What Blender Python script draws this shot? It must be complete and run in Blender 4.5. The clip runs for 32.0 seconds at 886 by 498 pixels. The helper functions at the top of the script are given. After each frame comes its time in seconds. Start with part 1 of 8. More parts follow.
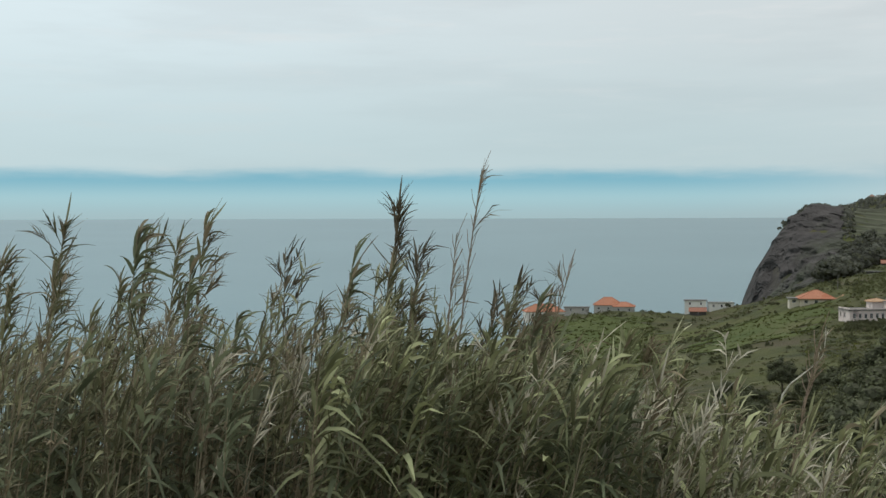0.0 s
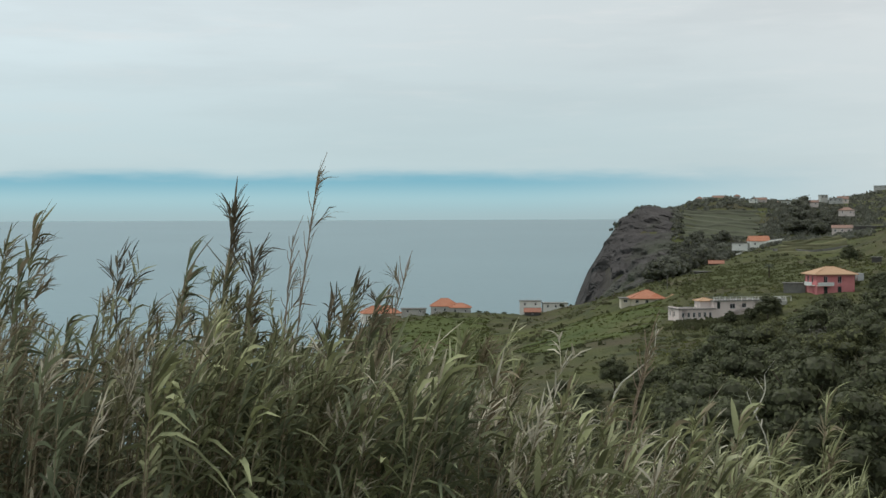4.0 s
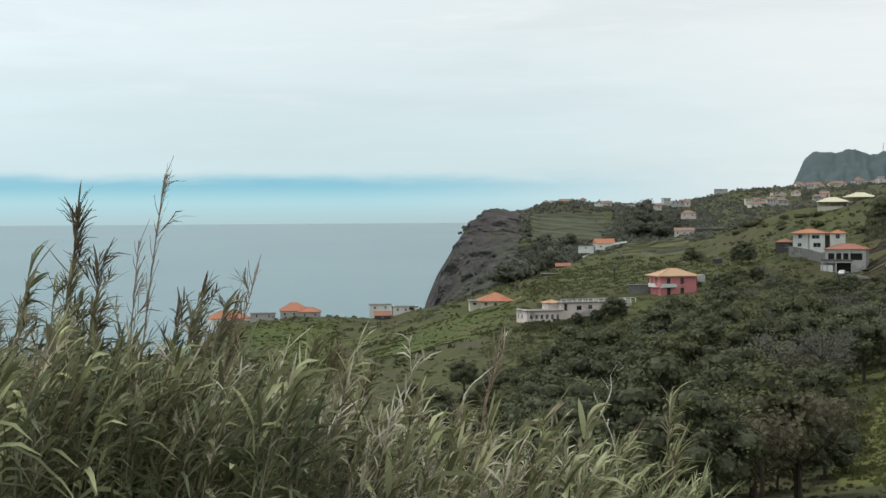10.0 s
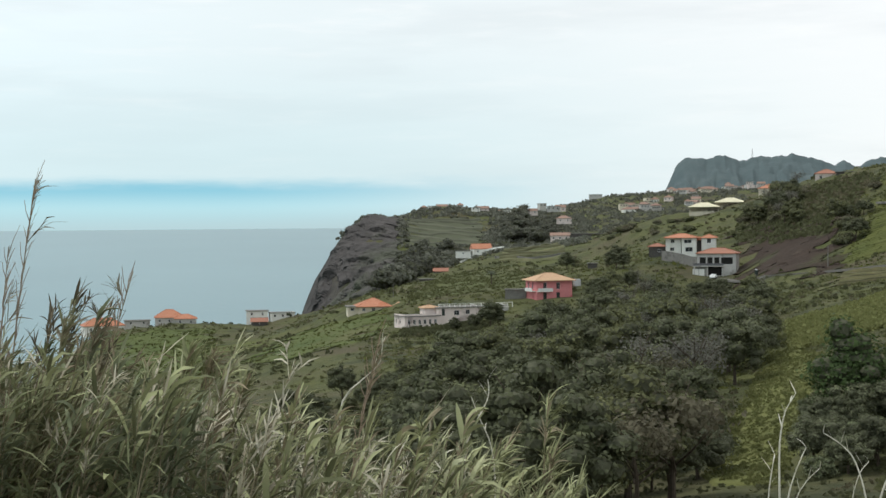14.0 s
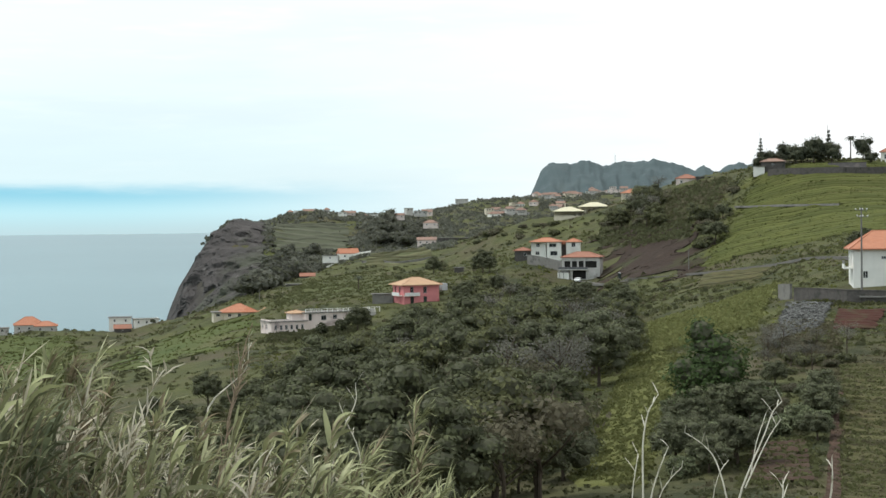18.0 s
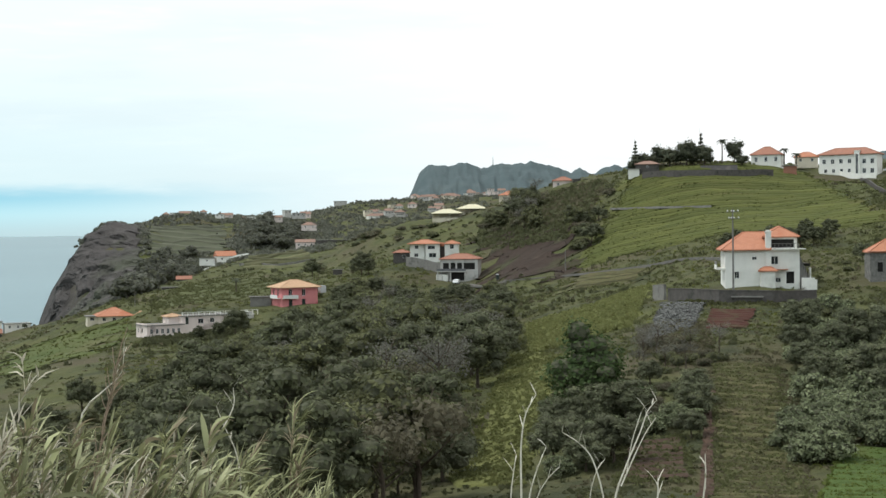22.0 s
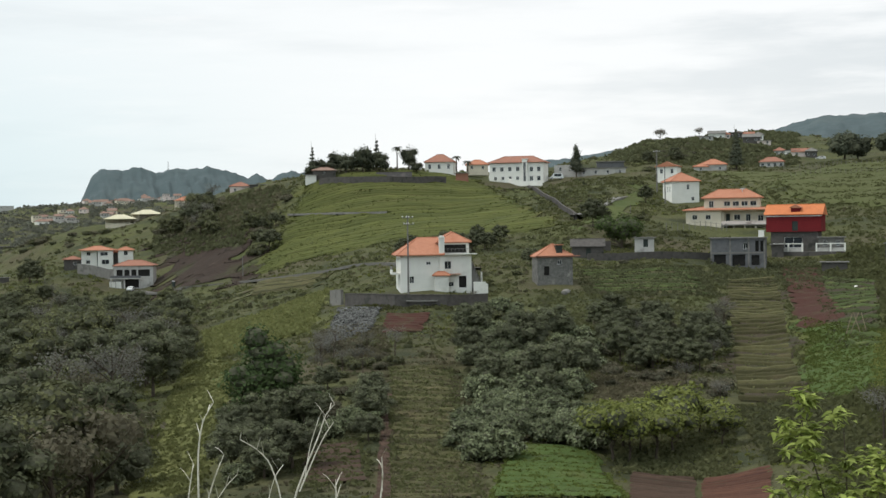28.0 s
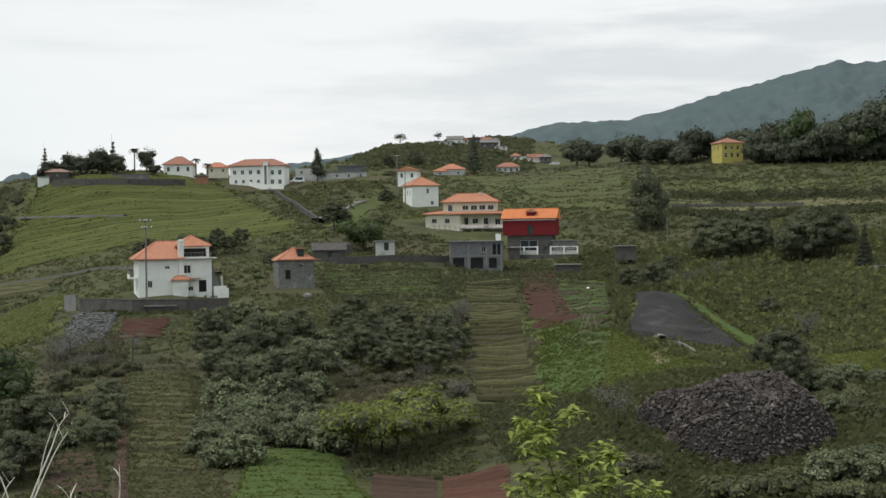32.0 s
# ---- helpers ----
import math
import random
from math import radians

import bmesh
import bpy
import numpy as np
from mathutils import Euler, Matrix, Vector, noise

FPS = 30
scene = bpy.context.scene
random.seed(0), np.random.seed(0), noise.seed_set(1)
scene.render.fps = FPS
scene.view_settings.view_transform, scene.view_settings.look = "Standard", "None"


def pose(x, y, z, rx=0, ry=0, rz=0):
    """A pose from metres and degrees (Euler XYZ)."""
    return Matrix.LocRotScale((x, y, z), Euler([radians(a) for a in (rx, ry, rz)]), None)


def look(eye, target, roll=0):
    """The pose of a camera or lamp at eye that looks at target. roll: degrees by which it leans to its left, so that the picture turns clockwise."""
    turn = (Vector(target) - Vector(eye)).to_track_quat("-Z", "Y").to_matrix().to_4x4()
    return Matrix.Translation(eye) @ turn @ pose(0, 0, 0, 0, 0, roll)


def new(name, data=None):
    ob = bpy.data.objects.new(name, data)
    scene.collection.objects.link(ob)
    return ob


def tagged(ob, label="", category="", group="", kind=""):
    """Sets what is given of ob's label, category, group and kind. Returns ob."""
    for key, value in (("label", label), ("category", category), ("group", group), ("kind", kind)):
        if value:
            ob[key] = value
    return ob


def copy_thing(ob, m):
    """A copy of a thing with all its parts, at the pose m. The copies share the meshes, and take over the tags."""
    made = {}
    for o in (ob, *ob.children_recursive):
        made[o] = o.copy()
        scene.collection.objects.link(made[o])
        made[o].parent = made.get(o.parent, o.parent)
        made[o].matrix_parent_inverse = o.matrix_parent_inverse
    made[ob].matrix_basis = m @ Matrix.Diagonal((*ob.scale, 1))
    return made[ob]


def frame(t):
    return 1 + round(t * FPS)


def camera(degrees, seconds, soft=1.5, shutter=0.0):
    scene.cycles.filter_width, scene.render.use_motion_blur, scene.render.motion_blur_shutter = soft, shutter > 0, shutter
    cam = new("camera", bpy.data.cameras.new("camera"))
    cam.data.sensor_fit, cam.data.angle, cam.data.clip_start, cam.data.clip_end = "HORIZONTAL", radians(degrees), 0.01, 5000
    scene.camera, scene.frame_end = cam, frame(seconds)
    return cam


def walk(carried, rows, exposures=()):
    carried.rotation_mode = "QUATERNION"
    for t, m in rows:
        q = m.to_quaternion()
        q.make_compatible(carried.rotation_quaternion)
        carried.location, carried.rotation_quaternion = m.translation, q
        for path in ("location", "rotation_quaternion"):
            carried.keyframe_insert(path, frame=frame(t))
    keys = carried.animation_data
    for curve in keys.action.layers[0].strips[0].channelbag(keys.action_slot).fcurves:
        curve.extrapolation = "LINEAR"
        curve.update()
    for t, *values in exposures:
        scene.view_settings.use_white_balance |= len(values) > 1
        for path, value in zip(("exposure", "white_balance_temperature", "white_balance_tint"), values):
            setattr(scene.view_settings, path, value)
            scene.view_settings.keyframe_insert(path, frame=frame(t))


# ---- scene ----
import itertools

# The standpoint is the origin; bearings are degrees clockwise from +Y, heights are above the lens.
LENS = 34.14
cam = camera(LENS, 32.0, soft=1.5)

TURNS = [
    (0, -0.000, -1.215, -0.145), (0.5, 0.712, -1.200, -0.154), (1, 1.362, -1.188, -0.162), (1.5, 2.117, -1.160, -0.170), (2, 3.045, -1.153, -0.178), (2.5, 3.970, -1.142, -0.184), (3, 4.903, -1.140, -0.189), (3.5, 5.782, -1.147, -0.196), 
    (5.5, 7.760, -1.164, -0.204), (6, 8.154, -1.132, -0.218), (6.5, 8.738, -1.145, -0.233), (7, 9.455, -1.141, -0.247), (7.5, 9.986, -1.125, -0.261), (8, 10.480, -1.119, -0.288), (8.5, 11.067, -1.097, -0.316), (9, 11.562, -1.080, -0.345), 
    (9.5, 11.979, -1.062, -0.359), (10, 12.441, -1.043, -0.380), (10.5, 12.882, -1.020, -0.400), (11, 13.406, -1.005, -0.424), (11.5, 14.108, -0.982, -0.440), (12, 14.818, -0.963, -0.440), (12.5, 15.435, -0.932, -0.442), (13, 16.077, -0.917, -0.452), 
    (13.5, 16.729, -0.895, -0.463), (14, 17.299, -0.868, -0.482), (14.5, 17.851, -0.846, -0.515), (16.5, 20.377, -0.766, -0.550), (17, 21.135, -0.754, -0.580), (17.5, 21.856, -0.735, -0.603), (18, 22.580, -0.737, -0.618), (18.5, 23.307, -0.735, -0.626), 
    (19, 24.050, -0.721, -0.629), (19.5, 24.689, -0.694, -0.646), (20, 25.137, -0.697, -0.662), (20.5, 25.590, -0.696, -0.680), (21, 26.206, -0.700, -0.696), (21.5, 26.858, -0.701, -0.708), (22, 27.394, -0.711, -0.721), (22.5, 27.995, -0.708, -0.734), 
    (23, 28.950, -0.703, -0.753), (23.5, 30.005, -0.703, -0.773), (24, 31.073, -0.686, -0.782), (24.5, 31.936, -0.680, -0.786), (26.5, 36.626, -0.661, -0.786), (27, 37.879, -0.662, -0.787), (27.5, 39.057, -0.657, -0.791), (28, 40.153, -0.650, -0.795), 
    (28.5, 40.959, -0.631, -0.802), (29, 41.887, -0.636, -0.807), (29.5, 43.134, -0.645, -0.821), (30, 44.448, -0.651, -0.831), (30.5, 45.840, -0.659, -0.829), (31, 47.191, -0.669, -0.824), (31.5, 48.698, -0.658, -0.817), (32, 50.398, -0.652, -0.810)
]


def aim(bearing, rise, roll):
    b, e = radians(bearing), radians(rise)
    return look((0, 0, 0), (100 * math.sin(b) * math.cos(e), 100 * math.cos(b) * math.cos(e), 100 * math.sin(e)), roll)


EXPOSURES = [(0.0, -0.2), (3.0, -0.2), (6.0, -0.12), (9.0, 0.05), (12.0, 0.12), (14.0, 0.21), (19.0, 0.4), (23.0, 0.36), (26.0, 0.3), (29.0, 0.14), (32.0, 0.09)]
walk(cam, [(t, aim(b, e, r)) for t, b, e, r in TURNS], EXPOSURES)

# ---- sky and sun: a high overcast deck with a clear strip low over the sea ----
SUN_BEARING, SUN_RISE = -60.0, 58.0
world = bpy.data.worlds.new("overcast_sky")
scene.world = world
world.use_nodes = True
wt = world.node_tree
wt.nodes.clear()


def wmath(op, a, b=None, clamp=False):
    n = wt.nodes.new("ShaderNodeMath")
    n.operation, n.use_clamp = op, clamp
    for i, v in enumerate((a, b)):
        if v is None:
            continue
        if isinstance(v, (int, float)):
            n.inputs[i].default_value = v
        else:
            wt.links.new(v, n.inputs[i])
    return n.outputs[0]


def wmap(v, a, b, c=0.0, d=1.0, soft=True):
    n = wt.nodes.new("ShaderNodeMapRange")
    n.interpolation_type = "SMOOTHSTEP" if soft else "LINEAR"
    wt.links.new(v, n.inputs[0])
    for i, x in enumerate((a, b, c, d)):
        n.inputs[i + 1].default_value = x
    return n.outputs[0]


def wmix(fac, a, b):
    n = wt.nodes.new("ShaderNodeMix")
    n.data_type = "RGBA"
    if isinstance(fac, (int, float)):
        n.inputs[0].default_value = fac
    else:
        wt.links.new(fac, n.inputs[0])
    for i, v in ((6, a), (7, b)):
        if isinstance(v, tuple):
            n.inputs[i].default_value = (*v, 1)
        else:
            wt.links.new(v, n.inputs[i])
    return n.outputs[2]


def wnoise(scale, vec, detail=4.0, rough=0.5):
    n = wt.nodes.new("ShaderNodeTexNoise")
    wt.links.new(vec, n.inputs["Vector"])
    n.inputs["Scale"].default_value, n.inputs["Detail"].default_value, n.inputs["Roughness"].default_value = scale, detail, rough
    return n.outputs[0]


coord = wt.nodes.new("ShaderNodeTexCoord")
split = wt.nodes.new("ShaderNodeSeparateXYZ")
wt.links.new(coord.outputs["Generated"], split.inputs[0])
sx, sy, sz = split.outputs
rise = wmath("MULTIPLY", wmath("ARCSINE", sz), 57.2958)
bear = wmath("MULTIPLY", wmath("ARCTAN2", sx, sy), 57.2958)
flat = wt.nodes.new("ShaderNodeMapping")
flat.inputs["Scale"].default_value = (1.0, 1.0, 7.0)
wt.links.new(coord.outputs["Generated"], flat.inputs[0])
billow = wnoise(4.2, flat.outputs[0], 6.0, 0.55)
streak = wnoise(11.0, flat.outputs[0], 5.0, 0.6)
# the deck: pale blue-grey over the sea, near white over the land, soft grey undersides
seaward = wmap(bear, 43.0, 9.0)
deck = wmix(seaward, (0.94, 0.955, 0.955), wmix(wmap(bear, 14.0, -16.0), (0.80, 0.88, 0.90), (0.9, 1.04, 1.085)))
deck = wmix(wmath("MULTIPLY", wmap(billow, 0.44, 0.66), wmap(bear, 36.0, 60.0, 0.26, 0.62)), deck, (0.62, 0.67, 0.695))
deck = wmix(wmap(streak, 0.5, 0.75, 0.0, 0.35), deck, (0.98, 0.985, 0.98))
# towards the skyline the deck thins to pale blue
low = wmap(rise, 9.0, 1.5)
deck = wmix(wmath("MULTIPLY", low, wmath("MULTIPLY", seaward, 0.7)), deck, (0.55, 0.74, 0.79))
# the clear strip
edge = wmath("ADD", rise, wmath("MULTIPLY", wmath("SUBTRACT", streak, 0.5), 0.8))
strip = wmath("MULTIPLY", wmap(edge, 2.15, 1.45), wmap(bear, 25.0, 8.0))
nishita = wt.nodes.new("ShaderNodeTexSky")
nishita.sky_type, nishita.sun_disc = "NISHITA", False
nishita.sun_elevation, nishita.sun_rotation = radians(SUN_RISE), radians(SUN_BEARING)
clear = wmix(wmap(rise, 0.7, 1.75), (0.42, 0.72, 0.80), (0.16, 0.52, 0.69))
deck = wmix(wmath("MULTIPLY", strip, 0.85), deck, clear)
# sea mist on the skyline
deck = wmix(wmath("MULTIPLY", wmap(rise, 1.0, -0.1), wmap(bear, 2.0, 20.0, 0.72, 0.92)), deck, (0.455, 0.60, 0.635))
cloud = wt.nodes.new("ShaderNodeBackground")
wt.links.new(deck, cloud.inputs[0])
cloud.inputs[1].default_value = 0.95
blue = wt.nodes.new("ShaderNodeBackground")
wt.links.new(nishita.outputs[0], blue.inputs[0])
blue.inputs[1].default_value = 0.1
both = wt.nodes.new("ShaderNodeMixShader")
both.inputs[0].default_value = 0.93
wt.links.new(blue.outputs[0], both.inputs[1])
wt.links.new(cloud.outputs[0], both.inputs[2])
wout = wt.nodes.new("ShaderNodeOutputWorld")
wt.links.new(both.outputs[0], wout.inputs[0])

sun = new("sun", bpy.data.lights.new("sun", "SUN"))
sun.data.energy, sun.data.angle, sun.data.color = 1.65, radians(14), (1.0, 0.96, 0.91)
sb, sr = radians(SUN_BEARING), radians(SUN_RISE)
sun.matrix_world = look((math.sin(sb) * math.cos(sr) * 500, math.cos(sb) * math.cos(sr) * 500, math.sin(sr) * 500), (0, 0, 0))

# ---- materials ----
def material(name, base, base2=None, scale=1.0, rough=0.85, metal=0.0, bump=0.0, bump_scale=None, spots=None, spot_scale=0.15,
             spot_at=(0.55, 0.7), more=None, by_object=0.0, by_island=0.0, spec=0.06, stretch=(1, 1, 1), rows=None, rock=None):
    m = bpy.data.materials.new(name)
    m.use_nodes = True
    nt = m.node_tree
    bsdf = nt.nodes["Principled BSDF"]
    bsdf.inputs["Roughness"].default_value, bsdf.inputs["Metallic"].default_value = rough, metal
    bsdf.inputs["Specular IOR Level"].default_value = spec
    tc = nt.nodes.new("ShaderNodeTexCoord")
    mp = nt.nodes.new("ShaderNodeMapping")
    mp.inputs["Scale"].default_value = stretch
    nt.links.new(tc.outputs["Object"], mp.inputs[0])
    vec = mp.outputs[0]

    def tex(s, detail=5.0, r=0.6):
        n = nt.nodes.new("ShaderNodeTexNoise")
        nt.links.new(vec, n.inputs["Vector"])
        n.inputs["Scale"].default_value, n.inputs["Detail"].default_value, n.inputs["Roughness"].default_value = s, detail, r
        return n.outputs[0]

    def span(v, a, b, c=0.0, d=1.0):
        n = nt.nodes.new("ShaderNodeMapRange")
        nt.links.new(v, n.inputs[0])
        for i, x in enumerate((a, b, c, d)):
            n.inputs[i + 1].default_value = x
        return n.outputs[0]

    def mix(fac, a, b, blend="MIX"):
        n = nt.nodes.new("ShaderNodeMix")
        n.data_type, n.blend_type = "RGBA", blend
        if isinstance(fac, float):
            n.inputs[0].default_value = fac
        else:
            nt.links.new(fac, n.inputs[0])
        for i, v in ((6, a), (7, b)):
            if isinstance(v, tuple):
                n.inputs[i].default_value = (*v, 1)
            else:
                nt.links.new(v, n.inputs[i])
        return n.outputs[2]

    col = mix(span(tex(scale), 0.3, 0.7), base, base2 or tuple(c * 0.75 for c in base))
    if spots:
        col = mix(span(tex(spot_scale, 4.0), *spot_at), col, spots)
    for s_, c_, lo_, hi_ in more or ():
        col = mix(span(tex(s_, 5.0, 0.65), lo_, hi_), col, c_)
    if rock:
        g = nt.nodes.new("ShaderNodeNewGeometry")
        s = nt.nodes.new("ShaderNodeSeparateXYZ")
        nt.links.new(g.outputs["True Normal"], s.inputs[0])
        col = mix(span(s.outputs[2], 0.80, 0.62), col, mix(span(tex(scale * 0.6), 0.35, 0.65), rock, tuple(c * 0.45 for c in rock)))
    if rows:
        w = nt.nodes.new("ShaderNodeTexWave")
        w.bands_direction = "Z"
        nt.links.new(vec, w.inputs["Vector"])
        w.inputs["Scale"].default_value, w.inputs["Distortion"].default_value, w.inputs["Detail"].default_value = rows[0], 2.0, 2.0
        col = mix(span(w.outputs[1], 0.45, 0.8, 0.0, rows[2]), col, rows[1])
    for by, kind, socket in ((by_object, "ShaderNodeObjectInfo", "Random"), (by_island, "ShaderNodeNewGeometry", "Random Per Island")):
        if not by:
            continue
        n = nt.nodes.new(kind)
        v = span(n.outputs[socket], 0, 1, 1 - by, 1 + by)
        h = nt.nodes.new("ShaderNodeHueSaturation")
        nt.links.new(v, h.inputs["Value"])
        nt.links.new(col, h.inputs["Color"])
        col = h.outputs[0]
    nt.links.new(col, bsdf.inputs["Base Color"])
    if bump:
        b = nt.nodes.new("ShaderNodeBump")
        b.inputs["Strength"].default_value, b.inputs["Distance"].default_value = 0.8, bump
        nt.links.new(tex(bump_scale or scale * 3, 6.0), b.inputs["Height"])
        nt.links.new(b.outputs[0], bsdf.inputs["Normal"])
    return m


M_LAND = material("rough_hillside", (0.096, 0.100, 0.042), (0.060, 0.066, 0.030), 0.16, bump=0.7, bump_scale=0.9, spots=(0.085, 0.074, 0.046), spot_scale=0.03, spot_at=(0.46, 0.66), more=((0.055, (0.046, 0.052, 0.028), 0.5, 0.62), (0.9, (0.115, 0.11, 0.05), 0.56, 0.75), (0.012, (0.10, 0.112, 0.036), 0.55, 0.68)), rock=(0.085, 0.077, 0.072))
M_SEA = material("calm_sea", (0.058, 0.145, 0.168), (0.078, 0.174, 0.196), 0.0025, rough=0.3, spec=0.42, stretch=(1, 1, 1), bump=0.5, bump_scale=0.05)
M_GRASS = material("green_pasture", (0.088, 0.104, 0.036), (0.068, 0.083, 0.029), 0.12, bump=0.2, bump_scale=1.5, spots=(0.105, 0.102, 0.048), spot_scale=0.03, more=((0.05, (0.066, 0.086, 0.03), 0.5, 0.66),))
M_RIDGE = material("tall_yellow_green_grass", (0.135, 0.14, 0.05), (0.105, 0.112, 0.042), 0.3, bump=0.4, bump_scale=1.2, spots=(0.15, 0.14, 0.06), spot_scale=0.08)
M_MEADOW = material("olive_grass_field", (0.086, 0.092, 0.03), (0.066, 0.073, 0.025), 0.15, bump=0.25, bump_scale=1.2, spots=(0.052, 0.068, 0.024), spot_scale=0.035, more=((0.02, (0.10, 0.092, 0.036), 0.52, 0.66),))
M_MEADOWROW = material("olive_grass_ridge", (0.098, 0.104, 0.034), (0.068, 0.078, 0.026), 0.1, bump=0.2, bump_scale=1.2, by_object=0.2)
M_TERRACE = material("terrace_soil_and_shoots", (0.09, 0.08, 0.042), (0.062, 0.066, 0.03), 0.5, bump=0.15, spots=(0.078, 0.09, 0.03), spot_scale=0.1, more=((0.25, (0.07, 0.052, 0.036), 0.56, 0.68),))
M_REDSOIL = material("red_ploughed_soil", (0.0738, 0.0335, 0.0252), (0.054, 0.0251, 0.0198), 1.2, bump=0.15, spots=(0.075, 0.06, 0.036), spot_scale=0.25, more=((0.7, (0.06, 0.06, 0.032), 0.6, 0.72),))
M_CONCRETE = material("stained_concrete", (0.23, 0.22, 0.20), (0.15, 0.145, 0.135), 0.8, bump=0.02, spots=(0.09, 0.088, 0.08), spot_scale=0.5)
M_DARKWALL = material("dark_weathered_block_wall", (0.118, 0.108, 0.1), (0.076, 0.07, 0.065), 1.4, bump=0.03, spots=(0.05, 0.05, 0.045), spot_scale=0.5)
M_SLATE = material("dark_old_roofing", (0.07, 0.066, 0.064), (0.05, 0.048, 0.047), 1.0, bump=0.04, spots=(0.095, 0.085, 0.078), spot_scale=0.4)
M_GREYBLOCK = material("bare_grey_blockwork", (0.15, 0.15, 0.155), (0.11, 0.11, 0.115), 1.0, bump=0.02, spots=(0.08, 0.08, 0.08), spot_scale=0.4)
M_WHITE = material("white_painted_render", (0.78, 0.77, 0.72), (0.68, 0.67, 0.62), 0.5, rough=0.8, bump=0.01, spots=(0.55, 0.54, 0.49), spot_scale=0.25, spot_at=(0.6, 0.8), spec=0.2)
M_CREAM = material("cream_painted_render", (0.66, 0.60, 0.48), (0.56, 0.50, 0.40), 0.5, bump=0.01, spots=(0.45, 0.41, 0.34), spot_scale=0.3, spot_at=(0.6, 0.8), spec=0.2)
M_DULLWHITE = material("weathered_whitewash", (0.52, 0.50, 0.47), (0.38, 0.37, 0.35), 0.6, bump=0.02, spots=(0.24, 0.23, 0.21), spot_scale=0.35)
M_PINK = material("pink_painted_render", (0.64, 0.25, 0.25), (0.55, 0.21, 0.215), 0.5, bump=0.01, spots=(0.42, 0.09, 0.11), spot_scale=0.3)
M_PALEPINK = material("faded_pink_render", (0.72, 0.62, 0.58), (0.62, 0.54, 0.5), 0.5, bump=0.01, spots=(0.33, 0.27, 0.25), spot_scale=0.3)
M_YELLOW = material("yellow_painted_render", (0.52, 0.43, 0.13), (0.44, 0.37, 0.12), 0.5, bump=0.01, spots=(0.33, 0.28, 0.12), spot_scale=0.3)
M_REDBOARD = material("dark_red_cladding", (0.20, 0.025, 0.028), (0.16, 0.022, 0.025), 0.6, bump=0.02, rows=(1.4, (0.10, 0.016, 0.018), 0.8))
M_TILE = material("orange_clay_roof_tiles", (0.47, 0.22, 0.138), (0.38, 0.175, 0.112), 0.9, rough=0.75, bump=0.05, bump_scale=3.0, spots=(0.36, 0.13, 0.07), spot_scale=0.25, rows=(2.2, (0.38, 0.12, 0.05), 0.45), spec=0.2)
M_BRIGHTTILE = material("bright_orange_roof_tiles", (0.60, 0.20, 0.075), (0.50, 0.165, 0.065), 0.9, rough=0.7, bump=0.05, bump_scale=3.0, spots=(0.42, 0.14, 0.06), spot_scale=0.25, rows=(2.2, (0.42, 0.13, 0.05), 0.4), spec=0.2)
M_OLDTILE = material("weathered_clay_roof_tiles", (0.35, 0.165, 0.112), (0.27, 0.135, 0.098), 0.9, rough=0.8, bump=0.05, bump_scale=3.0, spots=(0.25, 0.14, 0.10), spot_scale=0.3, rows=(2.2, (0.28, 0.12, 0.075), 0.45), spec=0.2)
M_SANDTILE = material("sand_coloured_roof_tiles", (0.52, 0.34, 0.21), (0.45, 0.29, 0.18), 0.9, rough=0.8, bump=0.05, bump_scale=3.0, rows=(2.2, (0.36, 0.23, 0.15), 0.45), spec=0.2)
M_GLASS = material("dark_window_glass", (0.02, 0.023, 0.027), (0.03, 0.034, 0.04), 0.5, rough=0.12, spec=0.6)
M_DARK = material("dark_rail_and_recess_shade", (0.018, 0.017, 0.016), (0.03, 0.028, 0.026), 1.0)
M_FRAME = material("white_window_frame", (0.70, 0.70, 0.68), (0.6, 0.6, 0.58), 2.0, rough=0.5)
M_GREENDOOR = material("dark_green_shutter_paint", (0.05, 0.06, 0.055), (0.035, 0.045, 0.04), 2.0, rough=0.6)
M_BARK = material("grey_brown_bark", (0.10, 0.08, 0.06), (0.06, 0.05, 0.04), 4.0, bump=0.03)
M_POLE = material("weathered_grey_pole", (0.20, 0.19, 0.175), (0.15, 0.145, 0.135), 3.0)
M_WIRE = material("black_cable", (0.02, 0.02, 0.02), (0.03, 0.03, 0.03), 3.0)


def foliage(name, a, b, tip, vary=0.16, through_=0.32):
    """Leaves: matt, and letting part of the light through."""
    m = material(name, a, b, 0.9, rough=0.7, spots=tip, spot_scale=0.5, spot_at=(0.5, 0.75), by_island=vary, by_object=0.26, spec=0.1)
    nt = m.node_tree
    bsdf, out = nt.nodes["Principled BSDF"], nt.nodes["Material Output"]
    thin = nt.nodes.new("ShaderNodeBsdfTranslucent")
    nt.links.new(bsdf.inputs["Base Color"].links[0].from_socket, thin.inputs[0])
    both_ = nt.nodes.new("ShaderNodeMixShader")
    both_.inputs[0].default_value = through_
    nt.links.new(bsdf.outputs[0], both_.inputs[1])
    nt.links.new(thin.outputs[0], both_.inputs[2])
    nt.links.new(both_.outputs[0], out.inputs[0])
    return m


